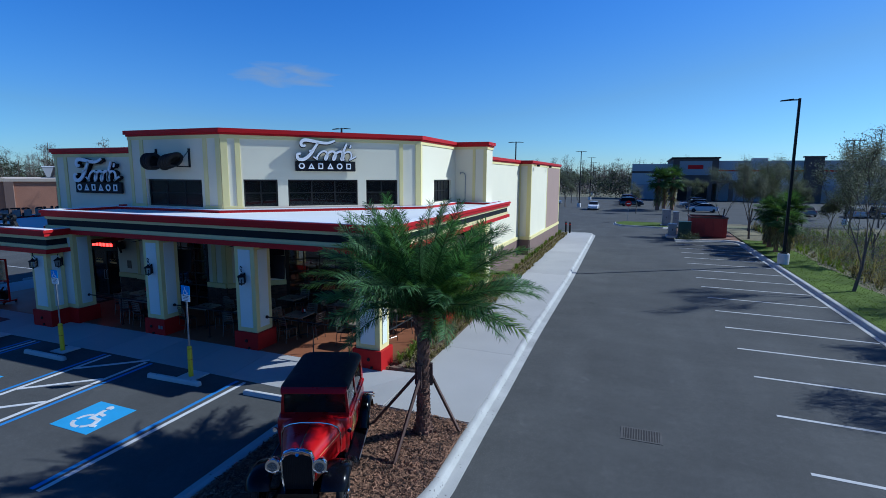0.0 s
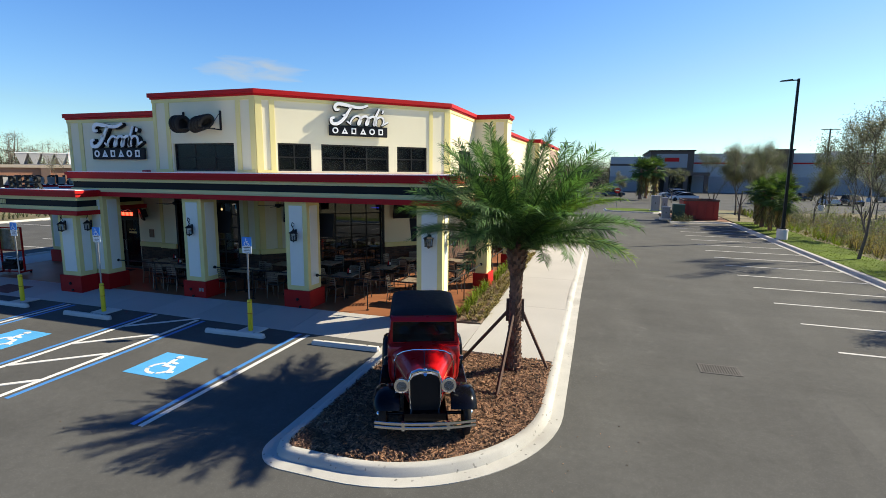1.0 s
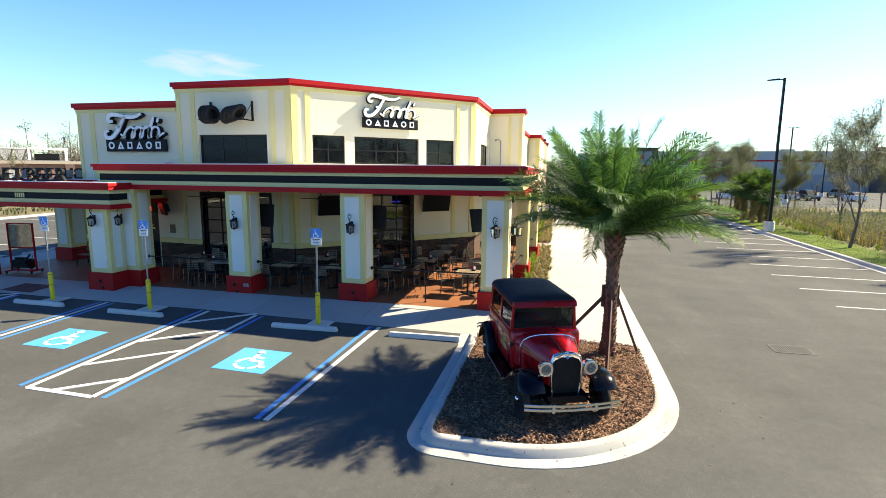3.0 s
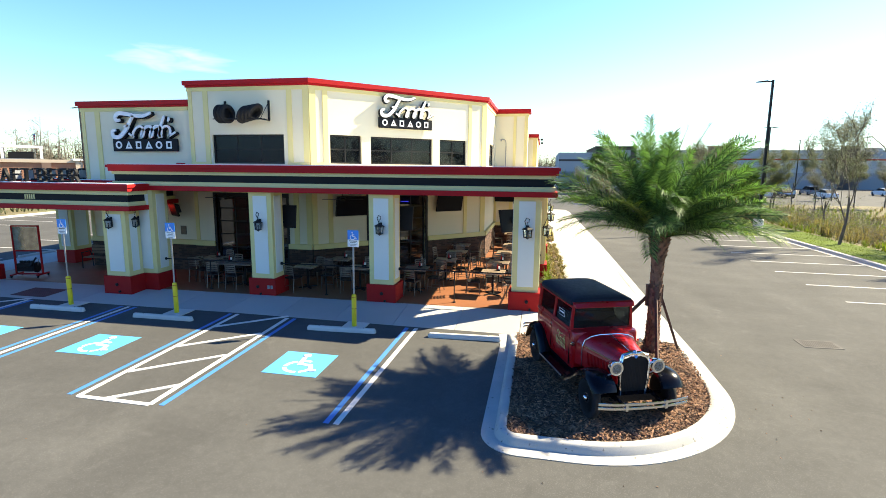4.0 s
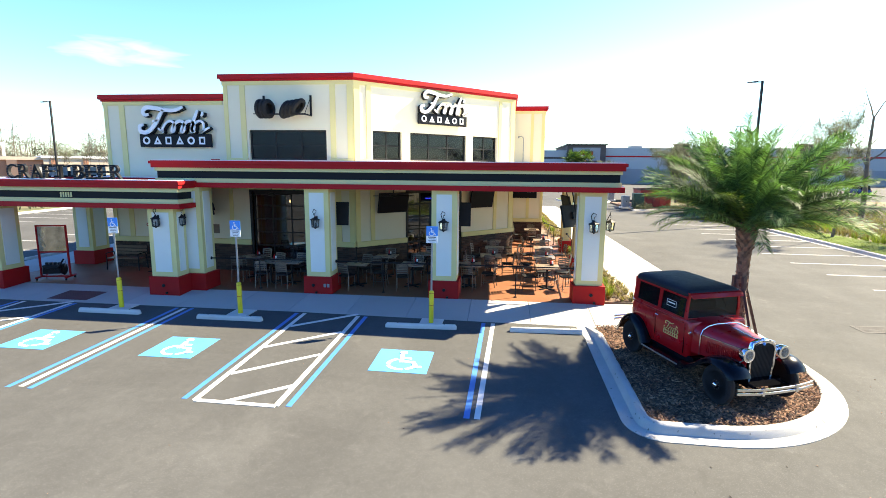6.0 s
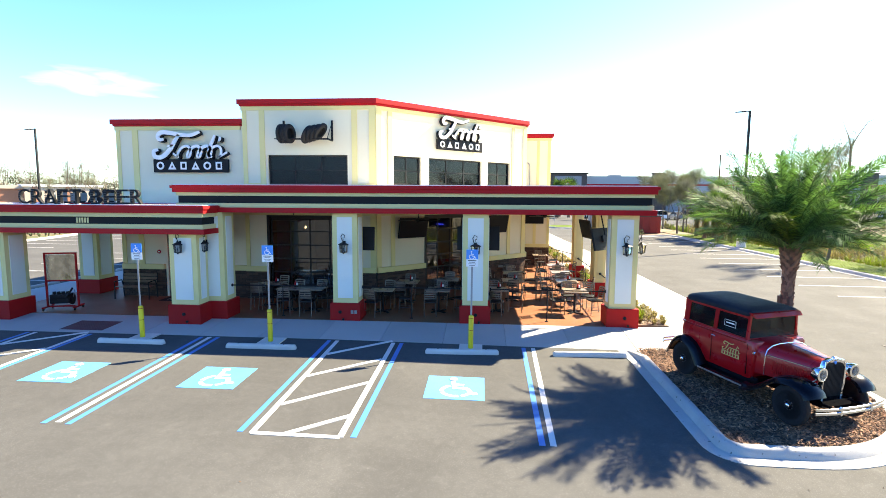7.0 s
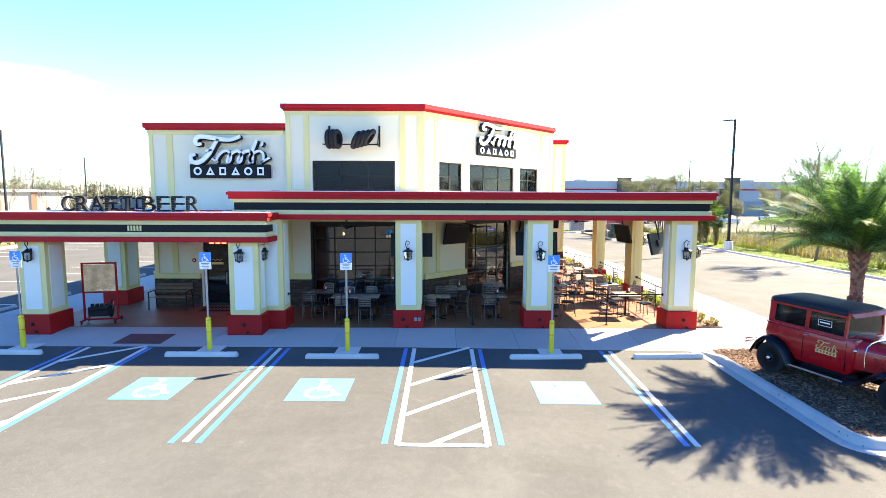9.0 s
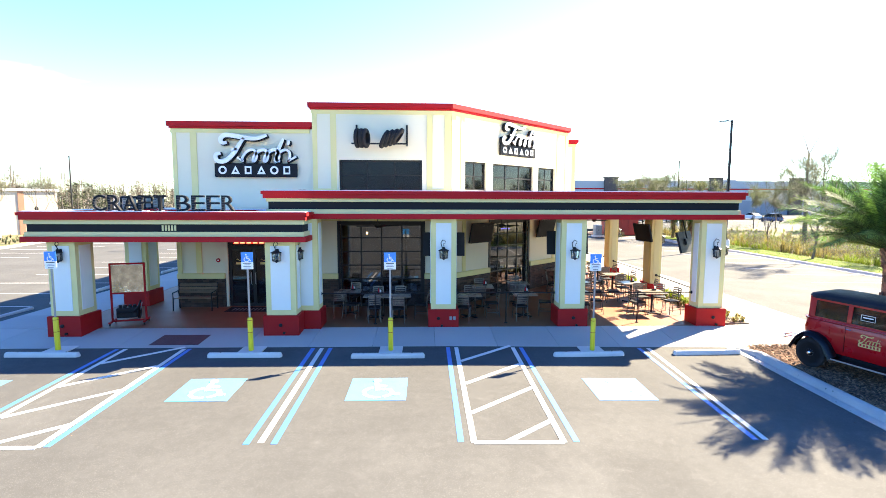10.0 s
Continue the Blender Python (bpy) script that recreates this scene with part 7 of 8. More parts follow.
for path, r in (([(0, 0.1, 9.3), (-0.35, 0.1, 10.3), (-0.6, 0.2, 11.0), (-0.95, 0.2, 11.9)], 0.07), ([(0, 0.1, 9.3), (0.5, 0.0, 10.4), (1.2, 0.0, 11.5), (2.0, 0.1, 11.85), (2.6, 0.1, 11.8)], 0.06), ([(-0.05, 0.1, 5.2), (-0.8, 0.0, 6.3), (-1.2, 0, 7.0), (-2.2, 0.1, 7.9)], 0.1), ([(-0.9, 0.0, 6.4), (-0.8, 0.1, 7.6)], 0.05), ([(0, 0.1, 5.6), (1.0, 0.2, 6.2), (1.5, 0.1, 6.8), (2.2, 0.0, 8.0)], 0.1), ([(0, 0.1, 8.0), (-0.4, 0.2, 8.6), (-0.5, 0.2, 9.2)], 0.04), ([(0.02, 0.1, 7.0), (0.5, -0.2, 7.7), (0.6, -0.3, 8.6)], 0.05)):
    tube(g, path, [r * (1 - 0.75 * i / (len(path) - 1)) for i in range(len(path))], 6)
part("trunk", g, "tree_bark", dead, "bare grey-brown forked trunk", True)
# leafless thin trees by the other building, which stands askew to the lot
BK = pose(-56.2, 55, 0, 0, 0, 48) @ Matrix.Translation((56.2, 0, 0))
te = tree(40, 6.5, pose(-50.5, 44.0, 0.1), "small leafless tree beside the brick building", 900, 0.3, 0.05, depth=4, group="small bare trees")
for x, y, a in ((-56, 52.5, 70), (-62, 52, 160), (-70, 52, 20), (-80, 51, 250), (-90, 52, 20), (-46, 58, 33), (-44, 66, 140)):
    copy_thing(te, BK @ pose(x, y - 55, 0, 0, 0, a) if y < 56 and x < -55 else pose(x, y, 0, 0, 0, a))


def fan_palm(seed, height, m, label="cabbage palm with fan leaves and a fibrous trunk"):
    rng = random.Random(seed)
    t = thing("cabbage_palm", label, "palm tree", m, "cabbage palms")
    prof = [(0.2, 0), (0.16, 0.3), (0.13, height * 0.5), (0.16, height - 0.3), (0.09, height)]
    part("trunk", lathe(B(), prof, 12), "bark", t, "", True)
    g = B()
    for k in range(46):
        a, e = rng.uniform(0, 6.28), radians(rng.uniform(-50, 80))
        d = Vector((math.cos(a) * math.cos(e), math.sin(a) * math.cos(e), math.sin(e)))
        p = Vector((0, 0, height - 0.1))
        hub = p + d * rng.uniform(0.6, 0.95)
        tube(g, [p, hub], 0.015, 4)
        s = d.cross(Vector((0, 0, 1))).normalized()
        u = s.cross(d)
        for j in range(15):
            f = radians(-100 + 200 * j / 14)
            q = d * math.cos(f) + s * math.sin(f) + u * 0.15
            blade(g, hub, q + Vector((0, 0, -0.35)), u, rng.uniform(0.5, 0.8), 0.03)
    part("crown", g, "fan_leaf", t, "crown of green fan leaves")
    g = B()
    for k in range(70):
        a, z = rng.uniform(0, 6.28), height * rng.uniform(0.25, 0.98)
        d = Vector((math.cos(a), math.sin(a), 0))
        for j in range(7):
            q = d * rng.uniform(0.25, 0.6) + Vector((rng.uniform(-0.3, 0.3), rng.uniform(-0.3, 0.3), -1))
            blade(g, d * 0.15 + Vector((0, 0, z)), q, d, rng.uniform(0.4, 0.75), 0.022)
    part("dead_leaf_skirt", g, "straw", t, "hanging skirt of dry brown leaves")
    return t


fp = fan_palm(4, 3.0, pose(9.75, 46.8, 0.1))
for x, y, s, a in ((10.4, 44.6, 1.05, 40), (9.9, 49.0, 0.95, 100), (11.0, 47.6, 1.1, 200), (9.6, 43.9, 0.9, 300), (9.9, 41.9, 0.8, 60), (2.7, 93.0, 1.75, 0), (5.0, 94.0, 1.8, 120), (3.9, 98, 1.7, 240)):
    c = copy_thing(fp, pose(x, y, 0.1, 0, 0, a))
    c.scale = (s, s, s)

# ---- wild growth in the hollow ----
rng = random.Random(77)
gs, gg, gd, gb = B(), B(), B(), B()
def dip(x, y):
    far = min(1.0, max(0.0, (67 - y) / 8))
    return 0.12 - 0.85 * min(1, max(0, (x - 10.5) / 7)) * far


for _ in range(3400):
    x, y = 11.4 + abs(rng.gauss(0, 11)), rng.uniform(8, 64)
    k = noise.noise((x * 0.16, y * 0.16, 2))
    h = rng.uniform(0.5, 1.25) * (1.15 if k > 0.1 else 0.7)
    tuft(gs if k + rng.uniform(-0.25, 0.25) > -0.02 else gg, x, y, dip(x, y), 15, h, 0.55, rng, 0.013)
for _ in range(430):
    x, y = 11.9 + abs(rng.gauss(0, 7)), rng.uniform(12, 62)
    z, r = dip(x, y), rng.uniform(0.4, 1.45)
    tips = [Vector((x + rng.gauss(0, r * 0.6), y + rng.gauss(0, r * 0.6), z + abs(rng.gauss(0, r * 0.8)))) for _ in range(14)]
    leaves(rng.choice((gd, gd, gg, gb)), rng, tips, 330, 0.22, 0.042)
setting("dry_grass", gs, "straw", "tall straw-coloured grass tussocks in the hollow", "tall grass", kind="stuff")
setting("green_undergrowth", gg, "lime", "yellow-green weeds and reeds in the hollow", "undergrowth", kind="stuff")
setting("brown_bushes", gb, "wood_brown", "dry brown leafless shrubs in the hollow", "bushes", kind="stuff")
setting("bushes", gd, "leaf", "low scrubby grey-green bushes in the hollow", "bushes", kind="stuff")
g = B()
for _ in range(5200):
    x, y = rng.uniform(8.55, 11.6), rng.uniform(8, 51)
    tuft(g, x, y, 0.16, 4, rng.uniform(0.03, 0.07), 0.05, rng, 0.006)
setting("lawn_blades", g, "turf", "short green grass blades on the verge", "grass", kind="stuff")


# ---- lamp posts ----
def lamp_post(m, heads=1, h=10.1):
    t = thing("street_lamp", "dark bronze parking lot lamp post on a concrete base", "street lamp", m, "parking lot lamps")
    part("footing", lathe(B(), [(0.33, -0.3), (0.33, 0.72), (0.31, 0.75)], 18), "stop", t, "grey concrete footing", True)
    part("base_cover", boxed(-0.16, -0.16, 0.75, 0.16, 0.16, 0.85), "dark_frame", t)
    part("pole", loft(B(), [[(-r, -r, z), (r, -r, z), (r, r, z), (-r, r, z)] for r, z in ((0.085, 0.8), (0.065, h))]), "dark_frame", t)
    for s in ((-1,) if heads == 1 else (-1, 1)):
        part("arm", boxed(min(0, s * 0.5), -0.03, h - 0.12, max(0, s * 0.5), 0.03, h - 0.05), "dark_frame", t)
        part("luminaire", loft(B(), [[(s * 0.35, -0.16, h - 0.11), (s * 0.35, 0.16, h - 0.11), (s * 0.35, 0.16, h - 0.02), (s * 0.35, -0.16, h - 0.02)], [(s * 1.0, -0.13, h - 0.14), (s * 1.0, 0.13, h - 0.14), (s * 1.0, 0.13, h - 0.09), (s * 1.0, -0.13, h - 0.09)]]), "dark_frame", t)
    return t


lp = lamp_post(pose(8.75, 37.9, 0.08), h=10.3)
lp2 = lamp_post(pose(23.2, 75.0, 0.0), 2)
for x, y, a in ((-54.8, 45.0, 0), (-68.5, 75.5, 0)):
    copy_thing(lp, pose(x, y, 0, 0, 0, a))
for x, y, a in ((-10.4, 96.2, 0), (-11.4, 127.8, 0), (40, 105, 0), (66, 100, 0), (-15.8, 68.0, 0), (-27.5, 44.0, 0), (-14.5, 170, 0), (90, 100, 0)):
    copy_thing(lp2, pose(x, y, 0, 0, 0, a))

# ---- parked cars, far off ----
CAR_PAINTS = {}
for nm, col in (("silver", (0.45, 0.46, 0.48)), ("white", (0.75, 0.75, 0.75)), ("dark_blue", (0.02, 0.035, 0.10)), ("black", (0.015, 0.015, 0.017)), ("grey", (0.16, 0.17, 0.18)), ("red", (0.30, 0.015, 0.015))):
    CAR_PAINTS[nm] = M["car_" + nm] = material(nm + "_car_paint", col, 0.25, 2, 0.04, 60, 0.0, coat=0.6)


def modern_car(m, paint, tall=0.0):
    t = thing("parked_car", paint.replace("_", " ") + " sedan parked on the asphalt lot" if not tall else paint.replace("_", " ") + " sport utility car parked on the lot", "car", m, "parked cars")
    def sec(x, w, z0, z1):
        return [(x, -w, z0), (x, -w * 1.02, (z0 + z1) / 2), (x, -w * 0.9, z1), (x, w * 0.9, z1), (x, w * 1.02, (z0 + z1) / 2), (x, w, z0)]
    part("body", loft(B(), [sec(-2.25, 0.72, 0.35, 0.78), sec(-2.15, 0.84, 0.25, 0.92), sec(-1.2, 0.9, 0.22, 0.98), (sec(0.8, 0.9, 0.22, 0.95)), sec(1.7, 0.86, 0.25, 0.82), sec(2.2, 0.7, 0.32, 0.66)]), "car_" + paint, t, "", True)
    h = 1.42 + tall
    part("cabin", loft(B(), [sec(-2.0 if tall else -1.75, 0.74, 0.9, 0.95), sec(-1.8 if tall else -1.1, 0.7, 0.92, h - 0.05), sec(-0.2, 0.68, 0.93, h), sec(0.35, 0.7, 0.93, h - 0.06), sec(1.15, 0.74, 0.88, 0.93)]), "screen", t, "dark tinted cabin glass", True)
    part("roof", loft(B(), [sec(-1.75 if tall else -1.05, 0.62, h - 0.06, h - 0.03), sec(-0.2, 0.63, h - 0.02, h + 0.03), sec(0.3, 0.6, h - 0.07, h - 0.03)]), "car_" + paint, t, "", True)
    for x in (-1.38, 1.38):
        for s in (-1, 1):
            w = part("wheel", lathe(B(), [(0.2, -0.1), (0.32, -0.09), (0.335, 0), (0.32, 0.09), (0.2, 0.1)], 16, (x, s * 0.8, 0.335), "Y"), "tyre", t, "", True)
            part("rim", lathe(B(), [(0.2, s * 0.095), (0.05, s * 0.1)], 12, (x, s * 0.8, 0.335), "Y"), "steel", w)
    for s in (-1, 1):
        part("headlight", boxed(2.06, s * 0.6 - 0.14, 0.58, 2.17, s * 0.6 + 0.14, 0.7), "lamp_glass", t)
        part("tail_light", boxed(-2.24, s * 0.66 - 0.1, 0.68, -2.17, s * 0.66 + 0.1, 0.84), "base_red", t)
    return t


proto = {}
LOT = [(-7.4, 91, -88, "white", 0), (-1.6, 105, 4, "black", 0.2), (-1.8, 109, 3, "dark_blue", 0.2), (-1.7, 113, 2, "silver", 0), (-1.9, 117, 2, "black", 0), (-2.0, 121, 3, "red", 0.2), (-2.2, 125, 2, "grey", 0.2),
       (9.5, 92.5, 182, "silver", 0), (9.4, 96.5, 180, "dark_blue", 0), (9.6, 100.5, 182, "black", 0), (9.4, 104.5, 180, "grey", 0.2), (9.3, 108.5, 182, "white", 0), (9.6, 112.5, 180, "dark_blue", 0.2),
       (20, 90, 90, "white", 0.2), (23, 90, 90, "grey", 0), (29, 90, 90, "silver", 0), (32, 90, -90, "black", 0.2), (38, 90, 90, "white", 0), (50, 92, 90, "dark_blue", 0.2), (60, 92, -90, "silver", 0), (70, 92, 90, "white", 0.2),
       (-16.5, 90, 5, "grey", 0), (-16.6, 94, 3, "white", 0.2), (-16.4, 99, 2, "black", 0), (-16.8, 104, 2, "silver", 0), (30, 104, 90, "black", 0), (42, 104, 90, "grey", 0.2), (54, 104, 90, "white", 0)]
for x, y, a, paint, tall in LOT:
    key = (paint, tall)
    if key in proto:
        copy_thing(proto[key], pose(x, y, 0, 0, 0, a))
    else:
        proto[key] = modern_car(pose(x, y, 0, 0, 0, a), paint, tall)

# ---- islands and boxes at the end of the drive ----
g = kerb_mesh([(-1.8, 61.6), (2.6, 60.6), (3.4, 61.4), (4.6, 66.8), (-1.6, 67.2), (-2.9, 65.6), (-2.7, 63.0), (-1.8, 61.6)], 0.3, 0.12)
setting("kerb_end_island", g, "kerb", "pale concrete kerb round the grass island", "kerb")
setting("end_island_lawn", prism(B(), [(-1.6, 61.9), (2.5, 60.95), (3.1, 61.5), (4.2, 66.5), (-1.5, 66.9), (-2.6, 65.5), (-2.4, 63.2)], -0.05, 0.16), "grass", "small mown grass island with bright turf", "lawn")
setting("service_bed", prism(B(), [(3.3, 49.2), (7.0, 50.5), (8.3, 50.2), (8.5, 60.0), (3.1, 60.0)], -0.05, 0.15), "mulch", "mulched bed round the service boxes", "planting bed")
d = thing("waste_container", "large rust-red steel waste container with open top", "waste container", pose(5.95, 53.0, 0.15))
part("front_side", boxed(-1.5, -1.1, 0.1, 1.5, -1.04, 1.75), "dumpster_red", d)
part("rear_side", boxed(-1.5, 1.9, 0.1, 1.5, 1.96, 1.75), "dumpster_red", d)
for x in (-1.5, 1.44):
    part("end_side", boxed(x, -1.04, 0.1, x + 0.06, 1.9, 1.75), "dumpster_red", d)
part("bottom", boxed(-1.5, -1.1, 0.05, 1.5, 1.96, 0.12), "dumpster_red", d)
part("top_rail", ring(B(), [(-1.56, -1.16), (1.56, -1.16), (1.56, 2.02), (-1.56, 2.02)], [(-1.42, -1.02), (1.42, -1.02), (1.42, 1.88), (-1.42, 1.88)], 1.75, 1.88), "lumber", d, "weathered brown top rail")
for x in (-1.0, -0.3, 0.4, 1.1):
    part("stiffener", boxed(x, -1.16, 0.1, x + 0.08, -1.1, 1.75), "dumpster_red", d)
for x, y, w, h, mat, lab in ((3.9, 50.6, 1.0, 1.45, "green_box", "dark green transformer cabinet"), (2.95, 51.8, 0.7, 1.1, "steel", "grey utility cabinet"), (2.9, 63.4, 0.9, 1.7, "steel", "tall pale grey utility cabinet"), (3.9, 63.6, 0.6, 1.5, "steel", "pale grey meter cabinet")):
    c = thing("utility_cabinet", lab + " on a concrete pad", "utility cabinet", pose(x, y, 0.15))
    part("pad", boxed(-w / 2 - 0.15, -0.55, -0.1, w / 2 + 0.15, 0.55, 0.08), "stop", c)
    part("housing", box(B(), -w / 2, -0.4, 0.08, w / 2, 0.4, h, 0.03), mat, c)
    part("lid", box(B(), -w / 2 - 0.03, -0.43, h, w / 2 + 0.03, 0.43, h + 0.06, 0.02), mat, c)
    part("latch", boxed(-0.03, -0.43, h * 0.5, 0.03, -0.4, h * 0.5 + 0.15), "black_metal", c)
g = B()
for _ in range(14):
    tips = [Vector((rng.uniform(3.2, 5.0), rng.uniform(49.4, 50.0), 0.15 + abs(rng.gauss(0, 0.3)))) for _ in range(5)]
    leaves(g, rng, tips, 90, 0.12, 0.05)
setting("bed_shrubs", g, "leaf_dark", "small dark shrubs beside the cabinets", "shrubs", kind="stuff")
s = thing("stop_sign", "red octagonal stop sign on a steel post", "stop sign", pose(-1.3, 67.6, 0.1))
part("post", boxed(-0.03, -0.02, 0, 0.03, 0.02, 2.5), "steel", s)
part("plate", lathe(B(), [(0.38, 0.0), (0.38, -0.02)], 8, (0, -0.02, 2.2), "Y"), "red", s)
part("text_bar", boxed(-0.22, -0.05, 2.14, 0.22, -0.042, 2.26), "sign_white", s)
for x, y in ((-6.15, 50.4), (-6.6, 50.9)):
    b_ = thing("bollard", "short dark bollard at the end of the walk", "bollard", pose(x, y, 0.15))
    part("post", lathe(B(), [(0.09, 0), (0.09, 1.0), (0.06, 1.06), (0.01, 1.08)], 12), "dark_frame", b_)
    part("band", lathe(B(), [(0.094, 0.8), (0.094, 0.9)], 12), "base_red", b_)

# ---- the big store across the road ----
store = thing("warehouse_store", "long grey warehouse store with dark stone entrance tower", "store", pose(0, 140, 0))
store.scale = (1.11, 1.0, 1.05)
part("wall", boxed(15.3, 0, -0.2, 150, 50, 9.1), "store_grey", store)
part("wall", boxed(-2.2, 0.5, -0.2, 6.3, 40, 8.4), "store_grey", store)
part("stripe", boxed(15.3, -0.05, 6.7, 150, 0, 7.05), "red", store, "thin red stripe")
part("stripe", boxed(-2.25, 0.45, 6.2, 6.3, 0.5, 6.7), "store_dark", store)
part("lower_wall", boxed(15.3, -0.08, -0.2, 150, 0, 3.8), "store_mid", store)
part("lower_wall", boxed(-2.25, 0.4, -0.2, 6.3, 0.5, 3.6), "store_mid", store)
tw = part("entrance_tower", boxed(6.3, -1.2, 3.9, 15.3, 30, 9.6), "store_dark", store, "dark stone entrance tower")
part("tower_cap", boxed(6.0, -1.5, 9.6, 15.6, 30, 9.9), "dark_frame", tw)
part("sign_field", boxed(7.6, -1.28, 5.8, 14.0, -1.2, 9.0), "store_mid", tw)
part("canopy_roof", boxed(5.0, -6, 4.0, 18.0, -1.2, 4.7), "store_dark", store)
for x in (5.4, 9.6, 13.4, 17.4):
    part("canopy_pier", boxed(x - 0.4, -5.9, -0.2, x + 0.4, -5.1, 4.0), "store_dark", store)
# flat near-black slab stands in for shade inside the store entrance
part("entrance_void", boxed(7.5, -1.3, 0, 14.5, -1.18, 3.9), "interior", store)
part("sign_panel", boxed(9.3, -1.36, 7.2, 12.3, -1.28, 8.1), "red", tw, "plain red shapes of the store sign")
for x in (31.0, 58.0, 79.0, 104.0):
    p_ = part("pilaster", boxed(x, -0.9, -0.2, x + 3.3, 0, 9.7), "store_dark", store, "dark brown pilaster with dark cap")
    part("pilaster_cap", boxed(x - 0.25, -1.15, 9.7, x + 3.55, 0.3, 10.0), "store_dark", p_)
for x in (24, 45, 70, 92):
    part("roof_unit", boxed(x, 14, 9.1, x + 3, 17, 10.1), "steel", store)

# ---- the brick building on the other side ----
bk = thing("brick_building", "low orange brick building with pale end bay and flat roof", "building", BK)
part("wall", boxed(-150, 0.4, -0.2, -63.3, 30, 4.5), "red_brick", bk, "orange-red brick wall")
part("wall", boxed(-63.3, 0, -0.2, -56.2, 30, 4.75), "beige", bk, "beige plaster end bay")
part("cornice", boxed(-150, 0.2, 4.5, -63.3, 30, 4.85), "beige", bk)
part("cornice", boxed(-63.5, -0.15, 4.75, -56.0, 30, 5.0), "letter_white", bk)
for k in range(14):
    part("pilaster", boxed(-66.5 - 6 * k, 0.15, -0.2, -65.6 - 6 * k, 0.4, 4.5), "brown", bk)
for x in (-59.6, -62.6):
    part("reveal", boxed(x, -0.06, -0.2, x + 0.5, 0, 4.75), "red_brick", bk)
# rooftop chiller: a row of V-shaped coil banks and an open end frame on a low curb
unit = part("roof_unit", boxed(-76.0, 5.9, 4.78, -66.2, 8.3, 4.98), "steel", bk, "white rooftop chiller with slanted coil banks")
for k in range(4):
    x = -75.8 + 1.35 * k
    part("coil_bank", loft(B(), [[(x + 0.45, y, 4.98), (x + 0.75, y, 4.98), (x + 1.28, y, 6.35), (x, y, 6.35)] for y in (6.0, 8.2)]), "store_grey", unit)
    part("fan_deck", boxed(x - 0.02, 5.95, 6.35, x + 1.30, 8.25, 6.45), "sign_white", unit)
for x in (-70.2, -66.5):
    for y in (6.0, 8.1):
        part("frame_post", boxed(x - 0.12, y, 4.98, x + 0.12, y + 0.15, 6.3), "sign_white", unit)
part("frame_top", boxed(-70.35, 5.95, 6.3, -66.3, 8.25, 6.55), "sign_white", unit)
part("compressor", box(B(), -69.7, 6.4, 4.98, -67.2, 7.9, 5.8, 0.1), "dark_frame", unit)
for x in (-58.6, -69, -81, -93):
    wl_ = part("lantern_post", tube(B(), [(x, -2.6, 0), (x, -2.6, 2.6)], 0.04), "black_metal", bk)
    part("lantern_head", lathe(B(), [(0.05, 2.6), (0.16, 2.7), (0.18, 3.0), (0.05, 3.15)], 8, (x, -2.6, 0)), "black_metal", wl_)
setting("kerb_west", kerb_mesh([(-52, 62), (-50.5, 46), (-49.0, 39.0), (-48.2, 30), (-48.2, -40)][::-1], 0.4, 0.18), "kerb", "pale concrete kerb on the far side of the lot", "kerb")
setting("west_bed", prism(B(), [(-60, -40), (-48.65, -40), (-48.65, 30), (-49.4, 39), (-51, 46), (-52.4, 55), (-60, 55)], -0.05, 0.15), "wild", "dry planting bed beside the brick building", "planting bed")
g = B()
for _ in range(260):
    y = rng.uniform(10, 54)
    tuft(g, -49.6 - 0.06 * max(0, y - 30) - rng.uniform(0, 5), y, 0.14, 14, 0.5, 0.4, rng, 0.02)
setting("west_shrubs", g, "leaf", "low shrubs in the dry planting bed", "shrubs", kind="stuff")
setting("far_building", boxed(-48, 92, -0.2, -30, 110, 4.6), "beige", "pale low building beyond the lot", "building", kind="structure")
fl = thing("flagpole", "thin flagpole with a small flag far behind the brick building", "flagpole", pose(-104, 82, 0))
part("pole", rod(B(), (0, 0, 0), (0, 0, 10.5), 0.06, 0.04), "steel", fl)
for k in range(5):
    z = 10.2 - 0.26 * k
    part("flag_stripe", loft(B(), [[(0.05, y, z), (0.25, y + 0.08, z - 0.02), (0.45, y - 0.06, z - 0.05), (0.45, y - 0.06, z - 0.31), (0.25, y + 0.08, z - 0.28), (0.05, y, z - 0.26)] for y in (0.0, 0.02)]), ("sign_blue", "base_red", "sign_white", "base_red", "sign_white")[k], fl)

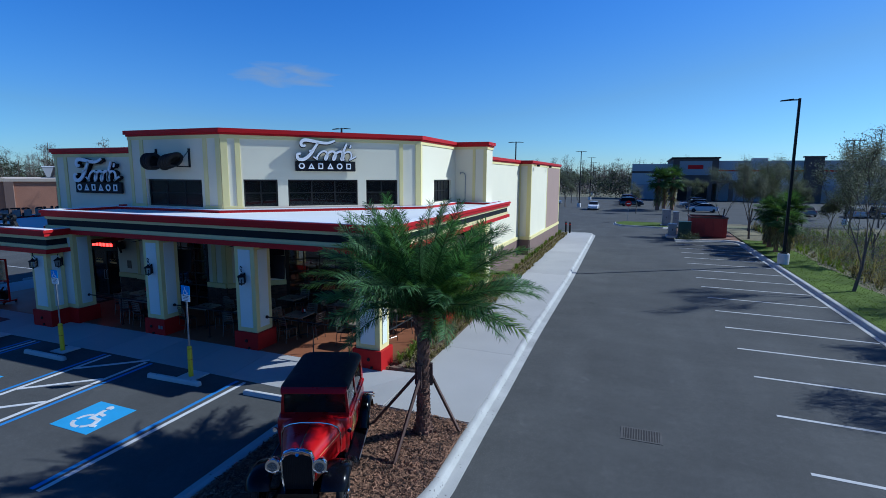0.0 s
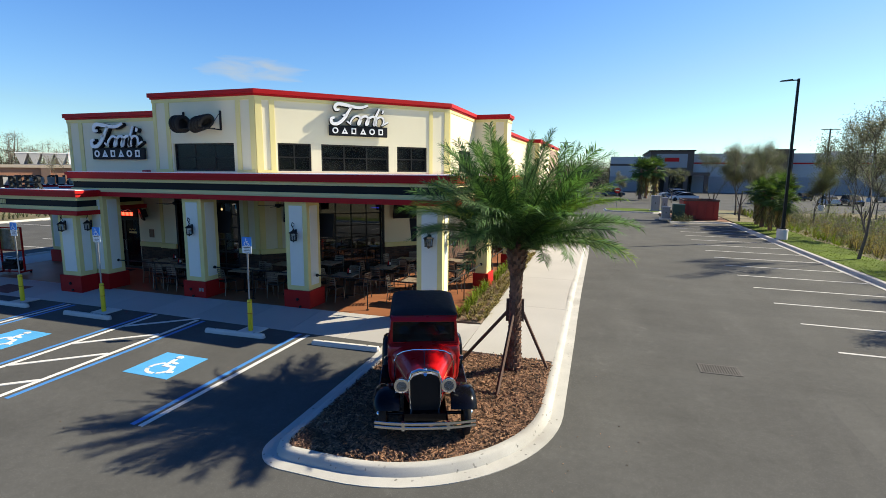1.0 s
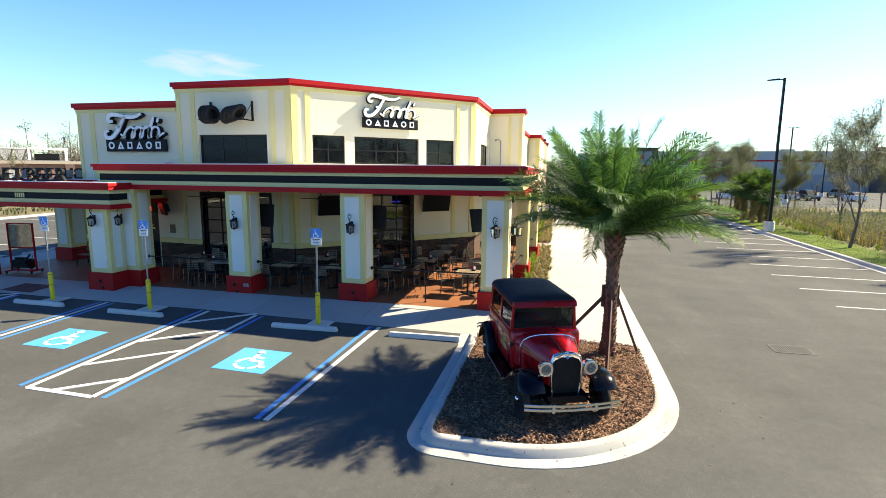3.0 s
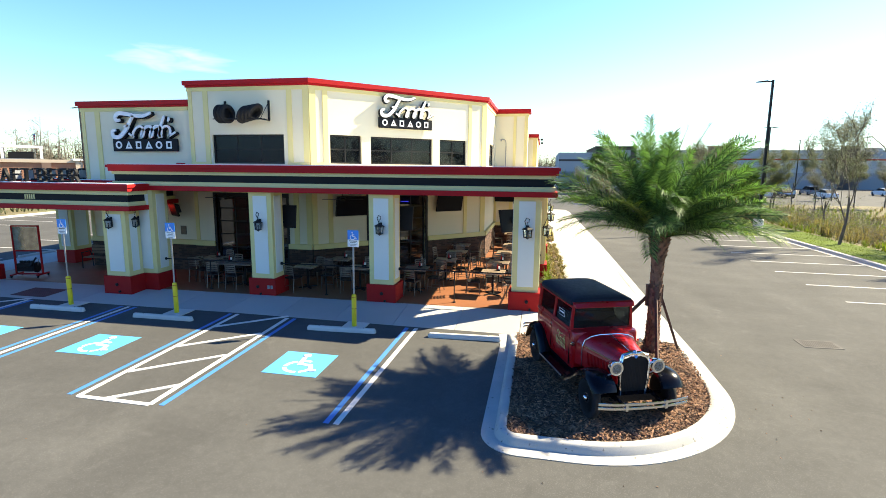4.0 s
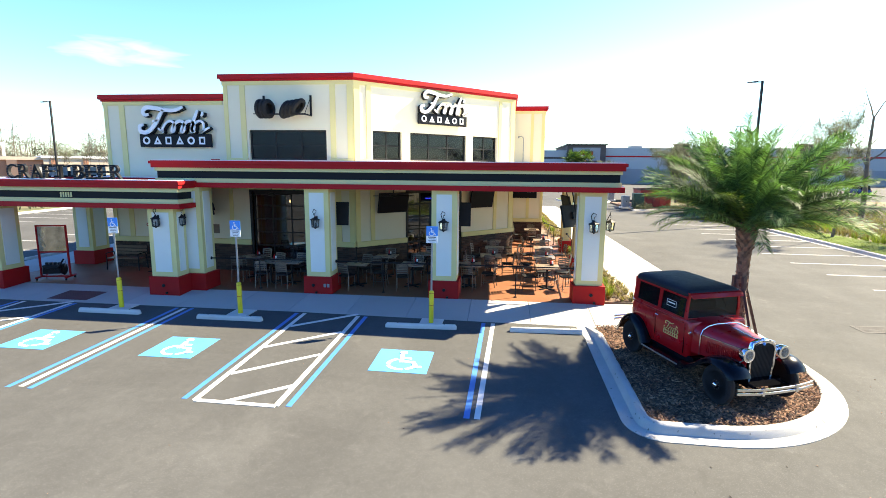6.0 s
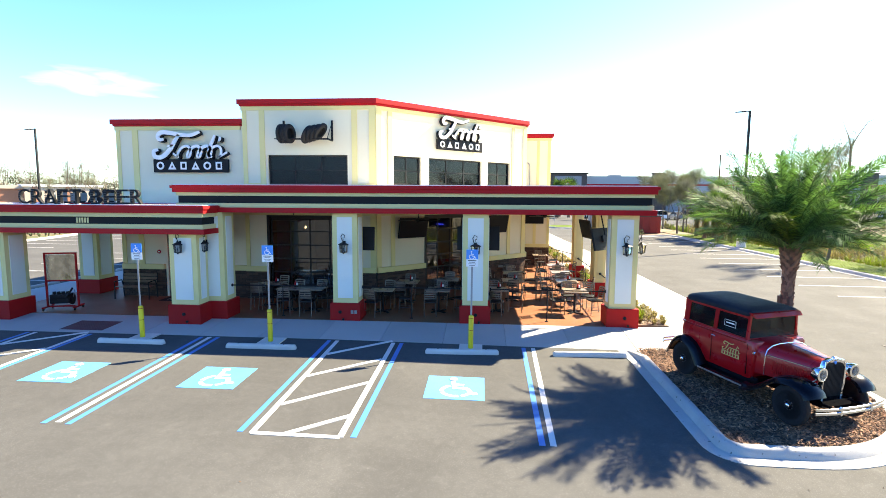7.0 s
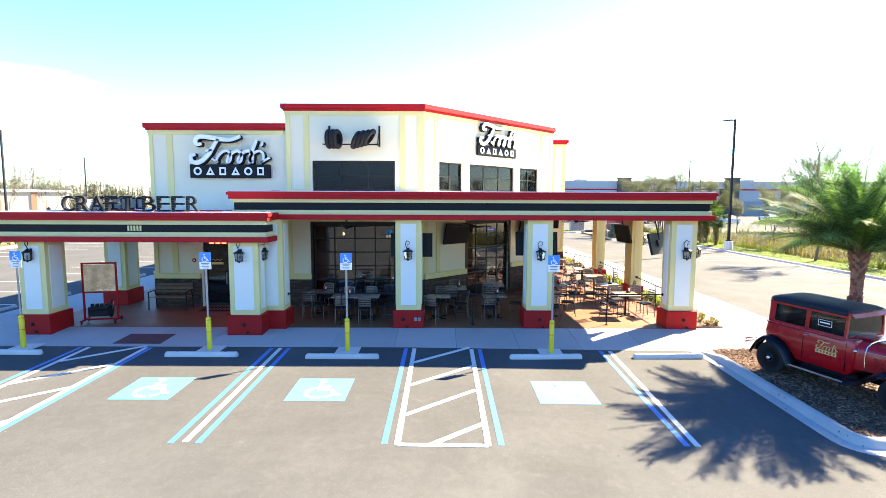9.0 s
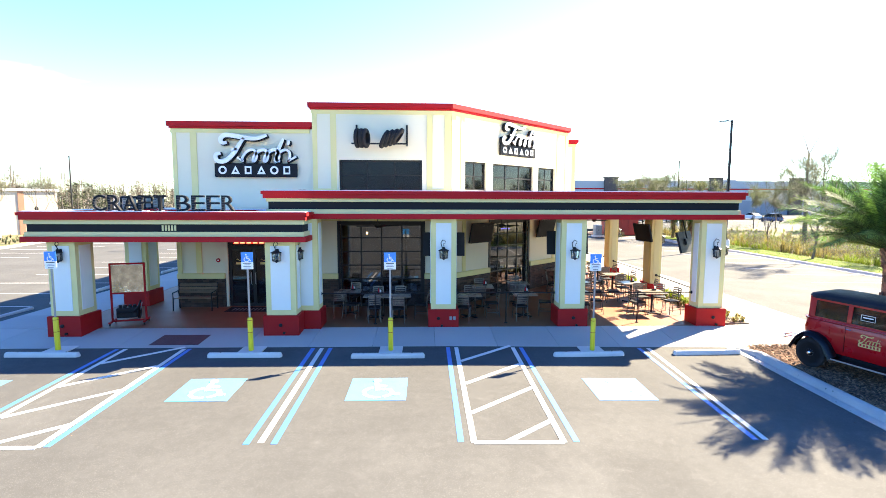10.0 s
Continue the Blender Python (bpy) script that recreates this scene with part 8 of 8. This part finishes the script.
# ---- far woods round the whole horizon ----
rng = random.Random(99)
gt, gl, gn = B(), B(), B()
for k in range(2050):
    az = radians(rng.uniform(-100, 100) if k < 950 else rng.uniform(-80, -15) if k < 1550 else rng.uniform(-24, 6))
    dist = rng.uniform(170, 330) if -0.62 < az or rng.random() < 0.4 else rng.uniform(120, 220)
    if k >= 1550:
        dist = rng.uniform(215, 280)
    if az > 0.02 and dist < 220:
        dist += 80
    x, y = dist * math.sin(az) - 6, dist * math.cos(az)
    evergreen = rng.random() < 0.4
    h = rng.uniform(5, 9) if evergreen else rng.uniform(7, 12) * (1.25 if rng.random() < 0.2 else 1)
    tube(gt, [(x, y, -1), (x + rng.uniform(-0.4, 0.4), y, h * 0.6), (x + rng.uniform(-0.6, 0.6), y, h)], [0.12, 0.08, 0.03], 4)
    bm_ = gl if evergreen else gn
    wide = h * (0.32 if evergreen else rng.uniform(0.16, 0.28))
    # an uneven crown of loose clumps, each at the end of a bough
    for j in range(rng.randint(9, 14)):
        zz = h * rng.uniform(0.18 if evergreen else 0.35, 1.0)
        a, r = rng.uniform(0, 6.28), wide * rng.uniform(0.15, 1.0) * (1.15 - 0.75 * zz / h)
        c = Vector((x + r * math.cos(a), y + r * math.sin(a), zz))
        tube(gt, [(x, y, zz - r * 0.7), c], [0.045, 0.015], 3)
        spread = rng.uniform(0.35, 0.8)
        for _ in range(34):
            p = c + Vector((rng.gauss(0, spread), rng.gauss(0, spread), rng.gauss(0, spread * 0.6)))
            u = Vector((rng.gauss(0, 0.7), rng.gauss(0, 0.7), rng.uniform(0.0, 0.9))) * rng.uniform(0.25, 0.5)
            v = Vector((-u.y, u.x, 0.05)).normalized() * (0.13 if evergreen else 0.055)
            bm_.faces.new([bm_.verts.new(q) for q in (p, p + u * 0.5 + v, p + u, p + u * 0.5 - v)])
# the same woods close the lot behind
for k in range(330):
    az, dist = radians(rng.uniform(100, 260)), rng.uniform(85, 130)
    x, y, h = dist * math.sin(az) - 6, dist * math.cos(az), rng.uniform(9, 15)
    tube(gt, [(x, y, -1), (x, y, h)], [0.2, 0.05], 4)
    tips = [Vector((x + rng.gauss(0, 1.8), y + rng.gauss(0, 1.8), h * rng.uniform(0.05, 1.0))) for _ in range(16)]
    leaves(gl if rng.random() < 0.6 else gn, rng, tips, 110, 0.8, 0.55)
# scrub at the foot of the woods
for k in range(520):
    az, dist = radians(rng.uniform(-100, 100)), rng.uniform(150, 260)
    if az > 0.02:
        dist += 90
    x, y = dist * math.sin(az) - 6, dist * math.cos(az)
    tips = [Vector((x + rng.gauss(0, 2.5), y + rng.gauss(0, 2), rng.uniform(0, 4.5))) for _ in range(9)]
    leaves(gl if rng.random() < 0.6 else gn, rng, tips, 150, 0.9, 0.3)
setting("far_trunks", gt, "tree_bark", "bare grey trunks of the far woods", "woods", kind="stuff")
setting("far_foliage", gl, "wood_green", "dark green crowns of the far woods", "woods", kind="stuff")
setting("far_twigs", gn, "wood_brown", "brown winter twigs of the far cypress woods", "woods", kind="stuff")
